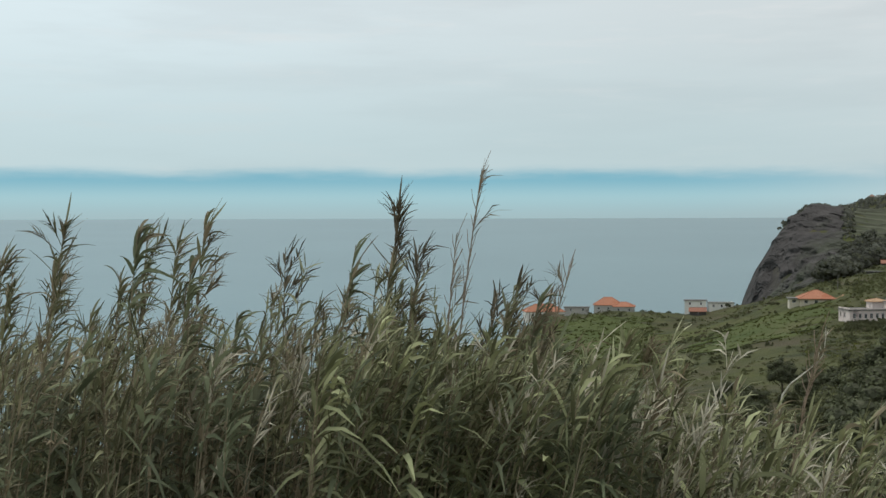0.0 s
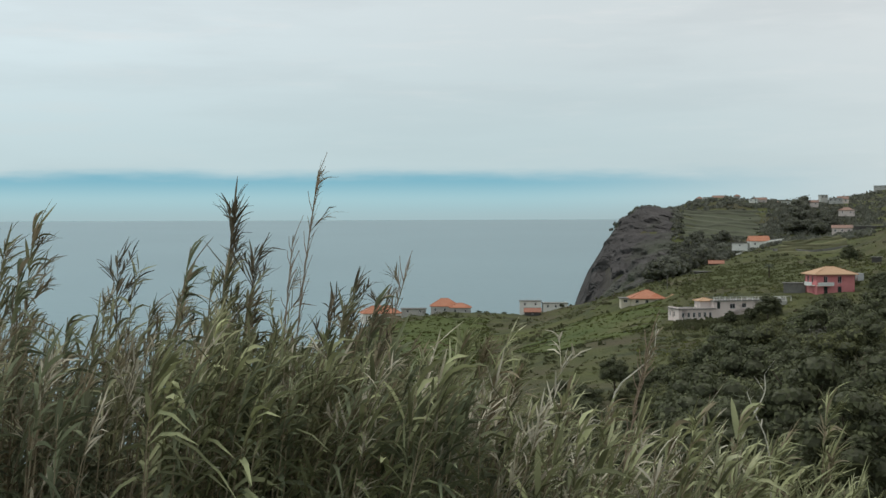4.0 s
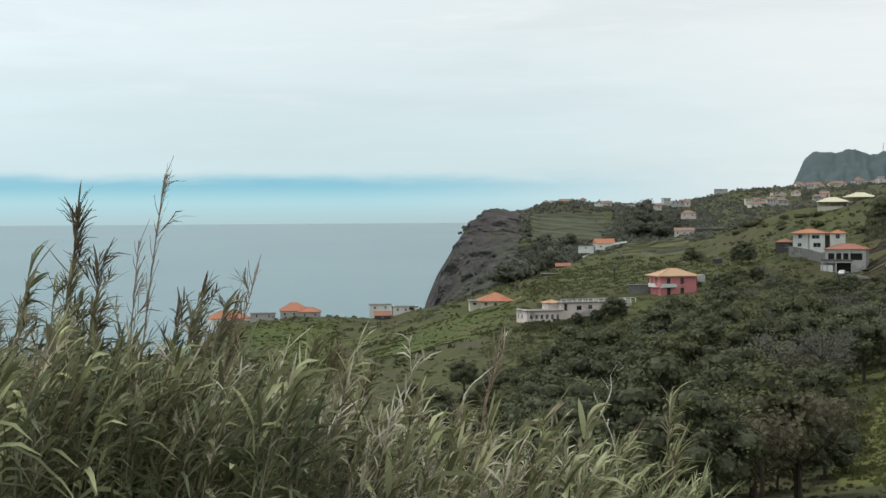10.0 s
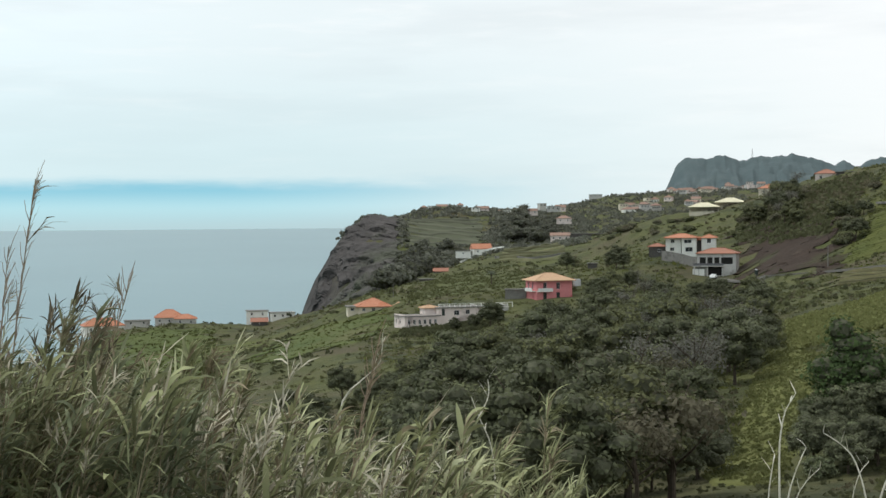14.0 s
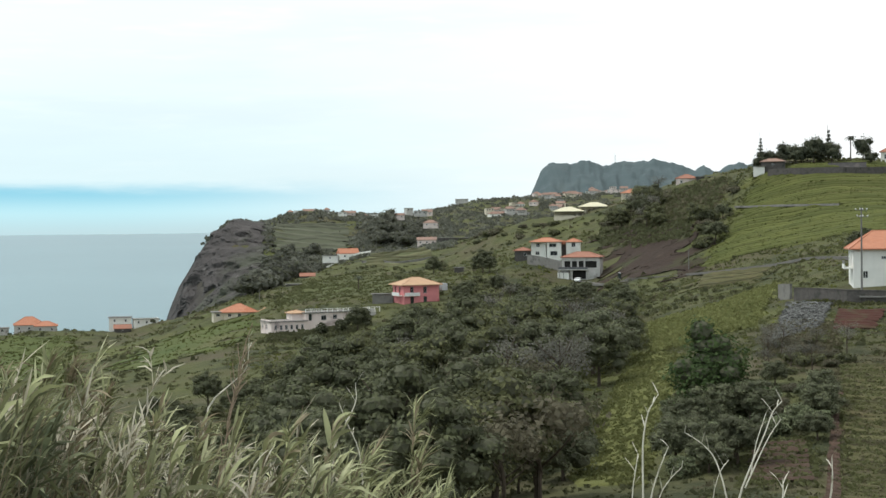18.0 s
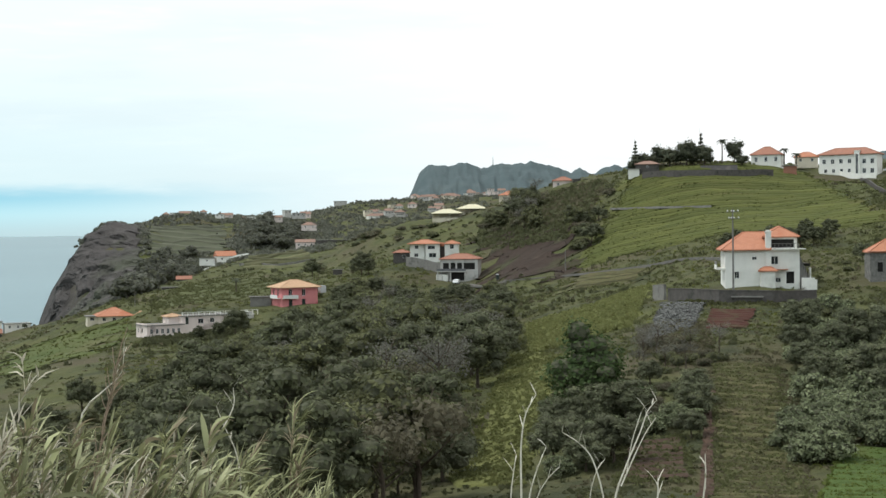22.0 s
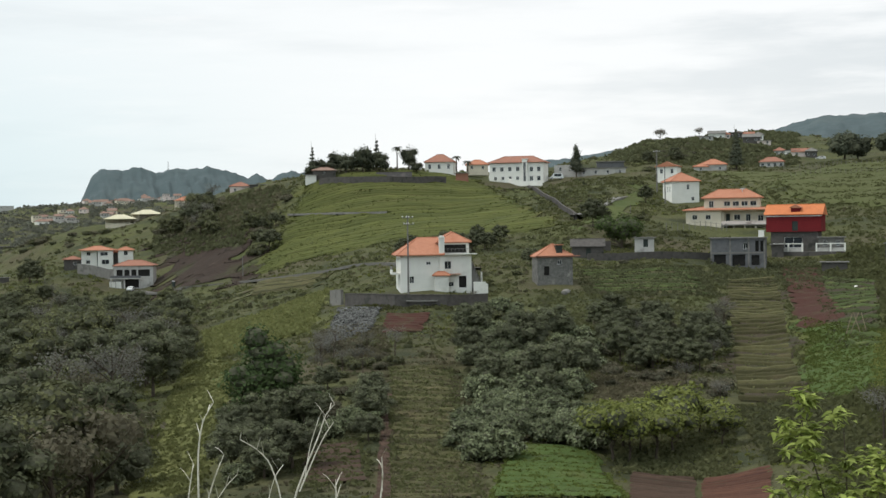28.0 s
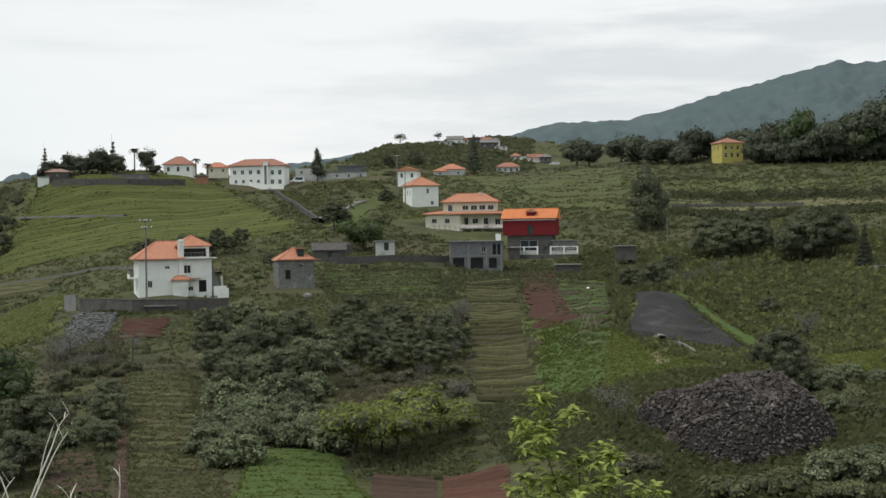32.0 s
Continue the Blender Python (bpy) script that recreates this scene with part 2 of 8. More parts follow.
# Tone of the crown cores, standing for the shade between the leaves
M_CROWN_SHADE = material("crown_core_shade", (0.1032, 0.106, 0.0688), (0.0743, 0.0771, 0.0509), 1.5, bump=0.1)
M_LEAF_DARK = foliage("dark_laurel_leaves", (0.1005, 0.1086, 0.0595), (0.0644, 0.0711, 0.041), (0.1855, 0.196, 0.0996), 0.15, 0.22)
M_LEAF_OLIVE = foliage("olive_green_leaves", (0.1349, 0.1396, 0.0665), (0.0931, 0.0978, 0.0484), (0.2137, 0.2166, 0.1026), 0.15, 0.24)
M_LEAF_GREEN = foliage("fresh_green_leaves", (0.056, 0.085, 0.03), (0.04, 0.062, 0.024), (0.078, 0.115, 0.04))
M_LEAF_GREY = foliage("grey_green_leaves", (0.19, 0.212, 0.118), (0.13, 0.148, 0.084), (0.35, 0.375, 0.24), 0.35)
M_LEAF_BROWN = foliage("brownish_twiggy_leaves", (0.145, 0.13, 0.085), (0.105, 0.096, 0.066), (0.185, 0.168, 0.112))
M_LEAF_YELLOW = foliage("yellow_green_leaves", (0.2013, 0.224, 0.061), (0.1464, 0.1643, 0.0488), (0.2562, 0.2738, 0.0915))
M_LEAF_LIME = foliage("bright_young_leaves", (0.36, 0.42, 0.11), (0.27, 0.33, 0.08), (0.48, 0.52, 0.2), 0.25)
# Woodland green lightened a little, haze included in its colour
M_FOREST = foliage("dark_far_woodland", (0.086, 0.096, 0.064), (0.064, 0.072, 0.05), (0.116, 0.124, 0.078))
# Blue-grey base: distance haze is mixed into the forest colour
M_FAR = material("haze_tinted_far_forest", (0.092, 0.118, 0.122), (0.074, 0.098, 0.102), 0.02, bump=5.0, bump_scale=0.03, spots=(0.105, 0.13, 0.128), spot_scale=0.006)
M_REED = foliage("reed_leaves", (0.235, 0.23, 0.132), (0.13, 0.13, 0.076), (0.4, 0.38, 0.245), 0.55, 0.24)
M_REED_PALE = foliage("pale_reed_leaves", (0.35, 0.362, 0.2), (0.18, 0.19, 0.098), (0.6, 0.59, 0.4), 0.6, 0.22)
M_REED_BLEACH = foliage("bleached_reed_leaves", (0.52, 0.48, 0.38), (0.36, 0.33, 0.25), (0.66, 0.63, 0.53), 0.4)
M_REED_BROAD = foliage("broad_green_reed_leaves", (0.205, 0.224, 0.135), (0.135, 0.152, 0.09), (0.32, 0.335, 0.22), 0.5)
M_REED_SHADE = foliage("shade_darkened_reed_leaves", (0.1725, 0.1817, 0.115), (0.1092, 0.1173, 0.0759), (0.2587, 0.2702, 0.1725), 0.5)
M_REED_DRY = foliage("dry_reed_leaves", (0.30, 0.255, 0.17), (0.21, 0.175, 0.115), (0.42, 0.38, 0.28), 0.35)
M_CANE = material("straw_cane", (0.30, 0.245, 0.165), (0.19, 0.16, 0.105), 2.0, rough=0.6, by_island=0.3)
M_PLUME = material("brown_reed_plume", (0.38, 0.29, 0.22), (0.28, 0.21, 0.155), 5.0)
M_ROCK = material("dark_basalt_rubble", (0.108, 0.089, 0.08), (0.058, 0.049, 0.045), 2.0, bump=0.05, by_island=0.6, spots=(0.14, 0.125, 0.115), spot_scale=1.0)
M_STONE = material("grey_field_stones", (0.155, 0.155, 0.148), (0.085, 0.085, 0.08), 2.0, bump=0.05, by_island=0.4)
M_CARWHITE = material("white_car_paint", (0.75, 0.75, 0.74), (0.7, 0.7, 0.69), 3.0, rough=0.3, spec=0.5)
M_RUBBER = material("black_rubber", (0.02, 0.02, 0.02), (0.03, 0.03, 0.03), 3.0)
M_PLASTIC = material("pale_sheet_metal", (0.55, 0.56, 0.57), (0.42, 0.43, 0.44), 0.8, rough=0.5)

M_TUFT_GREEN = foliage("green_crop_leaves", (0.1122, 0.1364, 0.0374), (0.0924, 0.1144, 0.0319), (0.1375, 0.1628, 0.0473), 0.12, 0.45)
M_LEAF_ROUND = foliage("mid_green_leaves", (0.10, 0.145, 0.045), (0.075, 0.11, 0.036), (0.14, 0.19, 0.06))

M_FARTILE = material("dull_far_roof_tiles", (0.30, 0.195, 0.15), (0.24, 0.165, 0.135), 0.5, spots=(0.2, 0.16, 0.14), spot_scale=0.2)
M_CLIFF = material("dark_streaked_cliff_rock", (0.094, 0.086, 0.082), (0.06, 0.056, 0.054), 0.06, bump=3.0, bump_scale=0.14, stretch=(1, 1, 0.22), spots=(0.078, 0.082, 0.062), spot_scale=0.02, spot_at=(0.48, 0.62), more=((0.13, (0.135, 0.125, 0.118), 0.6, 0.74), (0.25, (0.062, 0.06, 0.06), 0.6, 0.72)))
# Leaf colour is paled and greyed to hold the haze of distance
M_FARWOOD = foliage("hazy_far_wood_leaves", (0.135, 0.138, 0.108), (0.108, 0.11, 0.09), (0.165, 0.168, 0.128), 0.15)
M_PLOT = material("weedy_grey_plot", (0.10, 0.105, 0.075), (0.075, 0.08, 0.055), 0.8, bump=0.1, spots=(0.14, 0.14, 0.13), spot_scale=0.4)

M_LEAF_MIST = foliage("pale_grey_twigs", (0.185, 0.178, 0.15), (0.145, 0.14, 0.118), (0.225, 0.218, 0.185), 0.15, 0.45)
M_STONEWALL = material("rough_grey_stone_wall", (0.21, 0.205, 0.19), (0.11, 0.107, 0.10), 1.6, bump=0.06, spots=(0.30, 0.285, 0.26), spot_scale=0.7, more=((2.6, (0.06, 0.058, 0.054), 0.58, 0.68),))
M_LEAF_BROADGREY = foliage("grey_green_broad_leaves", (0.1155, 0.1232, 0.0713), (0.0774, 0.0846, 0.0502), (0.2089, 0.2204, 0.1245), 0.15, 0.22)
M_BRUSH_OLIVE = foliage("olive_brush_leaves", (0.126, 0.130, 0.062), (0.106, 0.109, 0.052), (0.152, 0.155, 0.075), 0.12, 0.45)
M_BRUSH_DARK = foliage("dark_brush_leaves", (0.104, 0.109, 0.057), (0.081, 0.085, 0.044), (0.130, 0.136, 0.071), 0.16, 0.45)
M_BRUSH_BROWN = foliage("brown_brush_twigs", (0.148, 0.134, 0.082), (0.12, 0.108, 0.067), (0.178, 0.16, 0.1), 0.12, 0.45)
M_BRUSH_GRASS = foliage("tall_grass_blades", (0.172, 0.184, 0.056), (0.134, 0.144, 0.044), (0.215, 0.230, 0.070), 0.16, 0.45)
M_SPURTUFT = foliage("dull_spur_grass_blades", (0.118, 0.124, 0.056), (0.095, 0.10, 0.046), (0.145, 0.15, 0.07), 0.12, 0.4)
M_MEADOWTUFT = foliage("olive_meadow_blades", (0.098, 0.108, 0.034), (0.08, 0.088, 0.029), (0.118, 0.126, 0.042), 0.14, 0.45)
M_RIDGETUFT = foliage("tall_ridge_grass_blades", (0.165, 0.172, 0.066), (0.13, 0.138, 0.054), (0.205, 0.21, 0.09), 0.14, 0.45)
M_PASTURETUFT = foliage("smooth_pasture_grass", (0.1188, 0.1242, 0.0558), (0.1044, 0.1098, 0.0486), (0.1368, 0.1413, 0.0666), 0.08, 0.5)
M_PASTURE = material("pale_pasture_grass", (0.0915, 0.0986, 0.0414), (0.0774, 0.0845, 0.0352), 0.08, bump=0.15, bump_scale=1.5, spots=(0.11, 0.1012, 0.0546), spot_scale=0.025, more=((0.05, (0.082, 0.095, 0.036), 0.5, 0.66),))
M_DRYPASTURE = material("dry_terrace_grass", (0.135, 0.125, 0.066), (0.105, 0.102, 0.05), 0.08, bump=0.15, bump_scale=1.5, spots=(0.095, 0.102, 0.042), spot_scale=0.03)
M_EARTH = material("pale_trodden_earth", (0.19, 0.155, 0.095), (0.14, 0.115, 0.07), 0.8, bump=0.08, spots=(0.10, 0.10, 0.045), spot_scale=0.3)
# ---- building helpers ----
def at(bearing, dist, z=None):
    b = radians(bearing)
    x, y = dist * math.sin(b), dist * math.cos(b)
    return Vector((x, y, ground(x, y) if z is None else z))


def mesh_of(name, verts, faces, mats, smooth=False):
    me = bpy.data.meshes.new(name)
    me.from_pydata(verts, [], faces)
    for m in (mats if isinstance(mats, (list, tuple)) else [mats]):
        me.materials.append(m)
    if smooth:
        me.polygons.foreach_set("use_smooth", [True] * len(me.polygons))
    me.update()
    return me


def part(name, bm, mat, parent=None, label=""):
    """Links a bmesh as one mesh object under a thing or a part."""
    me = bpy.data.meshes.new(name)
    bm.to_mesh(me)
    bm.free()
    me.materials.append(mat)
    ob = new(name, me)
    ob.parent = parent
    if label:
        tagged(ob, label)
    return ob


def part_of(name, me, parent, label=""):
    ob = new(name, me)
    ob.parent = parent
    if label:
        tagged(ob, label)
    return ob


def quad_box(bm, x0, x1, y0, y1, z0, z1):
    v = [bm.verts.new(p) for p in ((x0, y0, z0), (x1, y0, z0), (x1, y1, z0), (x0, y1, z0), (x0, y0, z1), (x1, y0, z1), (x1, y1, z1), (x0, y1, z1))]
    for f in ((3, 2, 1, 0), (4, 5, 6, 7), (0, 1, 5, 4), (1, 2, 6, 5), (2, 3, 7, 6), (3, 0, 4, 7)):
        bm.faces.new([v[i] for i in f])
    return v


def boxes(*specs):
    bm = bmesh.new()
    for s in specs:
        quad_box(bm, *s)
    return bm


def tube(bm, pts, radii, sides=6):
    rings = []
    for i, p in enumerate(pts):
        p = Vector(p)
        d = (Vector(pts[min(i + 1, len(pts) - 1)]) - Vector(pts[max(i - 1, 0)])).normalized()
        a = d.orthogonal().normalized()
        b = d.cross(a)
        rings.append([bm.verts.new(p + (a * math.cos(2 * math.pi * k / sides) + b * math.sin(2 * math.pi * k / sides)) * radii[i]) for k in range(sides)])
    for r0, r1 in zip(rings, rings[1:]):
        for k in range(sides):
            bm.faces.new((r0[k], r0[(k + 1) % sides], r1[(k + 1) % sides], r1[k]))
    bm.faces.new(rings[0][::-1])
    bm.faces.new(rings[-1])


# ---- the lie of the land: bearing, distance, height of its main points ----
COAST = [(4.8, 600, -41.2), (9.3, 620, -40.8), (11.4, 650, -39.1), (7.1, 380, -37.6), (10.4, 420, -34.7), (3.9, 600, -41.3), (6.7, 620, -39.7), (10.3, 640, -41.8), (8.5, 480, -38.8), (11.9, 450, -33.0), (14.2, 450, -26.0), (9.6, 330, -33.2), (6.5, 350, -33.6), (16.4, 385, -26.3), (19.3, 400, -23.5), (21.1, 410, -21.0), (9.9, 560, -41.0), (8.5, 540, -40.5), (6.7, 560, -40.0), (10.9, 540, -38.5), (10.5, 610, -42.3), (17.5, 385, -26.6), (17.0, 362, -27.8), (18.5, 380, -26.0), (15.8, 370, -27.4)]
SPUR = [(14.5, 480, -22.2), (16.4, 560, -21.2), (17.5, 620, -18.3), (18.3, 690, -16.8), (18.9, 760, -15.0), (21.3, 800, -11.5), (22.2, 850, -8.1), (19.9, 560, -19.5), (23.1, 600, -14.3), (15.9, 480, -22.7), (19.0, 430, -19.9), (22.0, 700, -12.4), (23.0, 680, -11.8), (20.9, 411, -21.2), (20.6, 392, -22.6)]
RAVINE = [(14.1, 780, -44.0), (16.4, 760, -34.6), (18.1, 860, -26.2), (20.8, 950, -22.1)]
CLIFF = [(15.5, 950, -20.9), (13.9, 920, -37.7), (16.6, 1000, -10.7), (18.6, 1050, -5.5), (14.2, 1050, 8.4), (13.25, 1040, -6.4), (12.78, 1030, -20.1), (12.2, 1020, -37.3), (11.85, 1010, -51.5), (16.2, 1130, 13.9), (17.3, 1160, 15.9), (19.1, 1200, 14.2), (20.8, 1250, 12.0), (20.8, 1050, -3.9), (16.4, 1090, 5.4)]
TOWN = [(24.8, 1400, 13.2), (27.1, 1700, 37.1), (23.3, 1600, 30.6), (26.0, 1900, 43.4), (21.3, 1450, 15.3), (22.6, 1150, 1.5), (29.3, 1600, 37.3)]
MIDSPUR = [(23.9, 650, -4.4), (25.7, 640, 2.4), (28.1, 620, 6.1), (30.5, 620, 13.1), (31.4, 580, 16.6), (32.7, 530, 15.6), (34.0, 500, 15.7), (29.3, 560, 2.1), (31.6, 480, 1.5), (30.4, 470, -5.7), (26.9, 485, -9.7), (28.1, 460, -16.7), (25.3, 470, -12.5), (23.9, 430, -18.0), (28.1, 456, -16.2), (28.1, 438, -18.6), (28.1, 420, -19.8), (26.9, 470, -12.0)]
HILLTOP = [(35.2, 480, 18.7), (37.1, 470, 18.4), (39.3, 480, 18.8), (41.1, 500, 18.5), (43.0, 500, 16.6), (44.6, 520, 19.1), (43.1, 497, 15.4), (43.0, 472, 13.6), (43.6, 450, 11.5)]
FIELD = [(32.5, 400, -11.4), (42.8, 330, -3.8), (45.9, 340, 0.9), (36.0, 425, 2.4), (40.5, 415, 5.2), (45.0, 400, 7.7), (47.2, 440, 13.3), (30.3, 410, -12.9), (35.1, 345, -9.3), (37.8, 310, -5.6)]
VILLA = [(39.8, 247, -9.8), (36.4, 238, -12.2), (41.6, 238, -12.5), (36.4, 215, -13.3), (35.3, 205, -15.8), (38.6, 218, -13.2), (39.1, 180, -16.0), (39.1, 160, -18.0), (39.3, 120, -20.6), (43.8, 200, -14.9), (42.7, 160, -18.2), (44.9, 135, -19.6), (44.0, 115, -19.8), (50.4, 118, -20.7)]
TERRACES = [(53.7, 190, -17.1), (52.6, 235, -14.0), (54.3, 270, -12.0), (49.4, 265, -9.6), (44.5, 258, -8.9), (51.6, 300, -7.8), (53.7, 335, -5.4), (51.2, 375, 0.5), (49.5, 430, 7.8), (49.1, 470, 14.6), (47.1, 320, -4.0)]
UPPER = [(53.7, 450, 12.6), (55.9, 560, 24.5), (52.5, 560, 23.2), (48.6, 650, 39.0), (50.3, 690, 42.7), (52.3, 800, 51.0), (53.8, 850, 45.8), (55.3, 600, 27.3), (57.5, 580, 27.1), (61.6, 535, 24.2), (64.0, 500, 21.2), (67.3, 480, 19.0)]
EAST = [(61.9, 450, 11.2), (61.8, 380, 0.7), (59.7, 320, -5.4), (65.0, 300, -5.4), (66.1, 240, -8.9), (61.8, 220, -13.1), (58.8, 215, -9.6), (59.6, 190, -15.1), (62.0, 185, -15.8), (56.3, 180, -14.9), (58.5, 165, -15.1), (58.7, 130, -14.8), (63.3, 140, -14.8), (61.7, 105, -18.0), (65.6, 112, -16.5), (66.8, 150, -14.0), (66.8, 110, -16.1), (66.8, 95, -16.8)]
VALLEY = [(16.5, 330, -26.6), (13.3, 330, -28.7), (19.9, 345, -25.5), (22.1, 290, -25.0), (24.4, 285, -23.6), (26.6, 320, -21.0), (20.3, 190, -26.0), (24.3, 175, -24.1), (26.6, 130, -23.3), (22.1, 130, -24.2), (17.6, 230, -26.7), (35.0, 300, -12.5), (32.2, 288, -15.7), (30.0, 265, -18.5), (28.8, 180, -20.6), (28.3, 125, -22.2), (33.3, 158, -18.7)]
NEAR = [(b, d, z) for b in (-34, -24, -12, 0, 12, 24, 36, 48, 60, 72, 86) for d, z in ((3, -1.65), (8, -2.9), (14, -4.6), (32, -9.0), (62, -14.0))]
SEABED = [(b, d, z) for b in (-34, -22, -12, -3) for d, z in ((150, -27), (350, -58), (650, -105), (1200, -150), (2600, -170))] + [
    (5, 760, -95), (5, 1000, -140), (5, 2600, -170), (9, 800, -95), (9, 1050, -140), (11, 1050, -115), (10.5, 900, -110), (13, 1300, -130),
    (15, 1450, -130), (17.5, 1600, -110), (20, 1900, -70), (23, 2300, -40), (12, 2600, -170), (18, 2600, -150)]
BEHIND = [(26, 2500, 10), (30, 2300, 20), (36, 1400, 12), (38, 800, 8), (42, 800, 8), (46, 900, 15), (50, 1500, 45), (56, 1500, 50), (62, 1200, 55),
          (68, 1000, 50), (36, 2800, 20), (50, 2800, 60), (66, 2800, 120), (84, 150, -10), (84, 400, 8), (84, 1000, 40), (84, 2800, 110), (33, 800, 8), (28, 800, 5)]
POINTS = COAST + SPUR + RAVINE + CLIFF + TOWN + MIDSPUR + HILLTOP + FIELD + VILLA + TERRACES + UPPER + EAST + VALLEY + NEAR + SEABED + BEHIND


def spline(points):
    """A thin sheet through the points, over bearing and logarithm of distance."""
    q = np.array(points, float)
    uv = np.stack([q[:, 0], 25 * np.log(q[:, 1])], 1)
    rise = np.arctan2(q[:, 2], q[:, 1])
    n = len(q)

    def kernel(d2):
        return np.power(d2, 0.6)
    a = np.zeros((n + 3, n + 3))
    a[:n, :n] = kernel(((uv[:, None] - uv[None]) ** 2).sum(2))
    a[:n, n], a[:n, n + 1:], a[n, :n], a[n + 1:, :n] = 1, uv, 1, uv.T
    w = np.linalg.solve(a, np.concatenate([rise, [0, 0, 0]]))

    def height(bearing, dist):
        out = np.empty(len(bearing))
        for i in range(0, len(bearing), 20000):
            s = np.stack([np.clip(bearing[i:i + 20000], -30, 82), 25 * np.log(np.maximum(dist[i:i + 20000], 3.0))], 1)
            d2 = ((s[:, None, 0] - uv[None, :, 0]) ** 2 + (s[:, None, 1] - uv[None, :, 1]) ** 2)
            out[i:i + 20000] = kernel(d2) @ w[:n] + w[n] + s @ w[n + 1:]
        return np.tan(np.clip(out, -0.55, 0.3)) * np.maximum(dist, 3.0)
    return height


HEIGHT = spline(POINTS)


def ripple(x, y):
    """Small uneven ground, waves of a few metres to some tens of metres."""
    return (0.5 * np.sin(x * 0.11 + 1.7 * np.sin(y * 0.053)) * np.sin(y * 0.093 + 1.3 * np.sin(x * 0.047)) + 0.22 * np.sin(x * 0.41 + 2.1 * np.sin(y * 0.17)) * np.sin(y * 0.37))


def ground_many(x, y):
    x, y = np.asarray(x, float), np.asarray(y, float)
    d = np.hypot(x, y)
    bear_ = np.degrees(np.arctan2(x, y))
    bear_ = np.where(bear_ < -150, bear_ + 360, bear_)
    away = np.clip(np.maximum(-30 - bear_, bear_ - 82) / 40, 0, 1)
    z = HEIGHT(bear_, d) + ripple(x, y) * np.clip(d / 420, 0.05, 1.6)
    back = -1.65 + np.clip(d - 4, 0, None) * 0.03
    return z * (1 - away) + back * away


def ground(x, y):
    return float(ground_many([x], [y])[0])


def make_ground():
    fine = np.arange(-20.0, 70.0, 0.14)
    bears = np.concatenate([np.arange(-176, -34, 8.0), np.arange(-34, -20, 1.0), fine, np.arange(70, 84, 1.0), np.arange(84, 184, 8.0)])
    dists = np.concatenate([[0.05, 2.0], np.exp(np.linspace(np.log(4.0), np.log(80), 60)), np.exp(np.linspace(np.log(82), np.log(1300), 330)), np.exp(np.linspace(np.log(1310), np.log(4900), 60))])
    b, d = np.meshgrid(bears, dists, indexing="ij")
    x, y = d * np.sin(np.radians(b)), d * np.cos(np.radians(b))
    z = ground_many(x.ravel(), y.ravel())
    co = np.stack([x.ravel(), y.ravel(), z], 1)
    nb, nd = b.shape
    idx = np.arange(nb * nd).reshape(nb, nd)
    a0, a1 = idx, np.roll(idx, -1, axis=0)
    f = np.stack([a0[:, :-1], a1[:, :-1], a1[:, 1:], a0[:, 1:]], 2).reshape(-1, 4)
    faces = f.tolist() + [[int(k) for k in idx[:, 0]]]
    me = mesh_of("ground", co.tolist(), faces, M_LAND, smooth=True)
    ob = new("ground", me)
    tagged(ob, "rough green and brown hillside falling to a valley", "ground", kind="structure")


make_ground()


def make_sea():
    """Sea far below, lifting by a degree to the skyline at its rim."""
    rings = np.concatenate([[300.0], np.linspace(500, 4950, 60)])
    bears = np.linspace(-180, 180, 181)[:-1]
    co, f = [], []
    for r in rings:
        z = -110 + 109 * max(0.0, (r - 1000) / 3950) ** 0.8
        co += [(r * math.sin(radians(b)), r * math.cos(radians(b)), z) for b in bears]
    n = len(bears)
    for i in range(len(rings) - 1):
        f += [(i * n + k, i * n + (k + 1) % n, (i + 1) * n + (k + 1) % n, (i + 1) * n + k) for k in range(n)]
    tagged(new("water", mesh_of("water", co, f, M_SEA, True)), "calm grey-blue sea under an overcast sky", "sea", kind="structure")


make_sea()


def mountain(name, ridge, dist, depth, foot, label):
    """A far range: its skyline as bearing and rise, falling to its foot in folds."""
    rb = np.array([p[0] for p in ridge], float)
    re = np.array([p[1] for p in ridge], float)
    bs = np.linspace(rb[0], rb[-1], 260)
    top = np.interp(bs, rb, re)
    rows_ = 36
    co, f = [], []
    for j in range(-6, rows_):
        s = j / (rows_ - 1)
        for i, b in enumerate(bs):
            zt = dist * math.tan(radians(top[i]))
            n1 = noise.fractal(Vector((b * 0.9, s * 5.0, 3.1)), 1.0, 2.0, 5)
            n2 = noise.fractal(Vector((b * 3.0, s * 14.0, 9.7)), 1.0, 2.0, 4)
            if s < 0:
                z, d = zt * (1 + s * 3) + foot * (-s * 3), dist - s * depth
            else:
                z = zt + (foot - zt) * s ** 0.85 + (n1 * 0.10 + n2 * 0.035) * (zt - foot) * min(1, s * 5)
                z += n2 * 5.0
                d = dist - s * depth + n1 * depth * 0.04 * min(1, s * 5)
            co.append((d * math.sin(radians(b)), d * math.cos(radians(b)), z))
    n = len(bs)
    for j in range(rows_ + 5):
        f += [(j * n + i, (j + 1) * n + i, (j + 1) * n + i + 1, j * n + i + 1) for i in range(n - 1)]
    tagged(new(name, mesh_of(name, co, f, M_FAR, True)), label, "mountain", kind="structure")


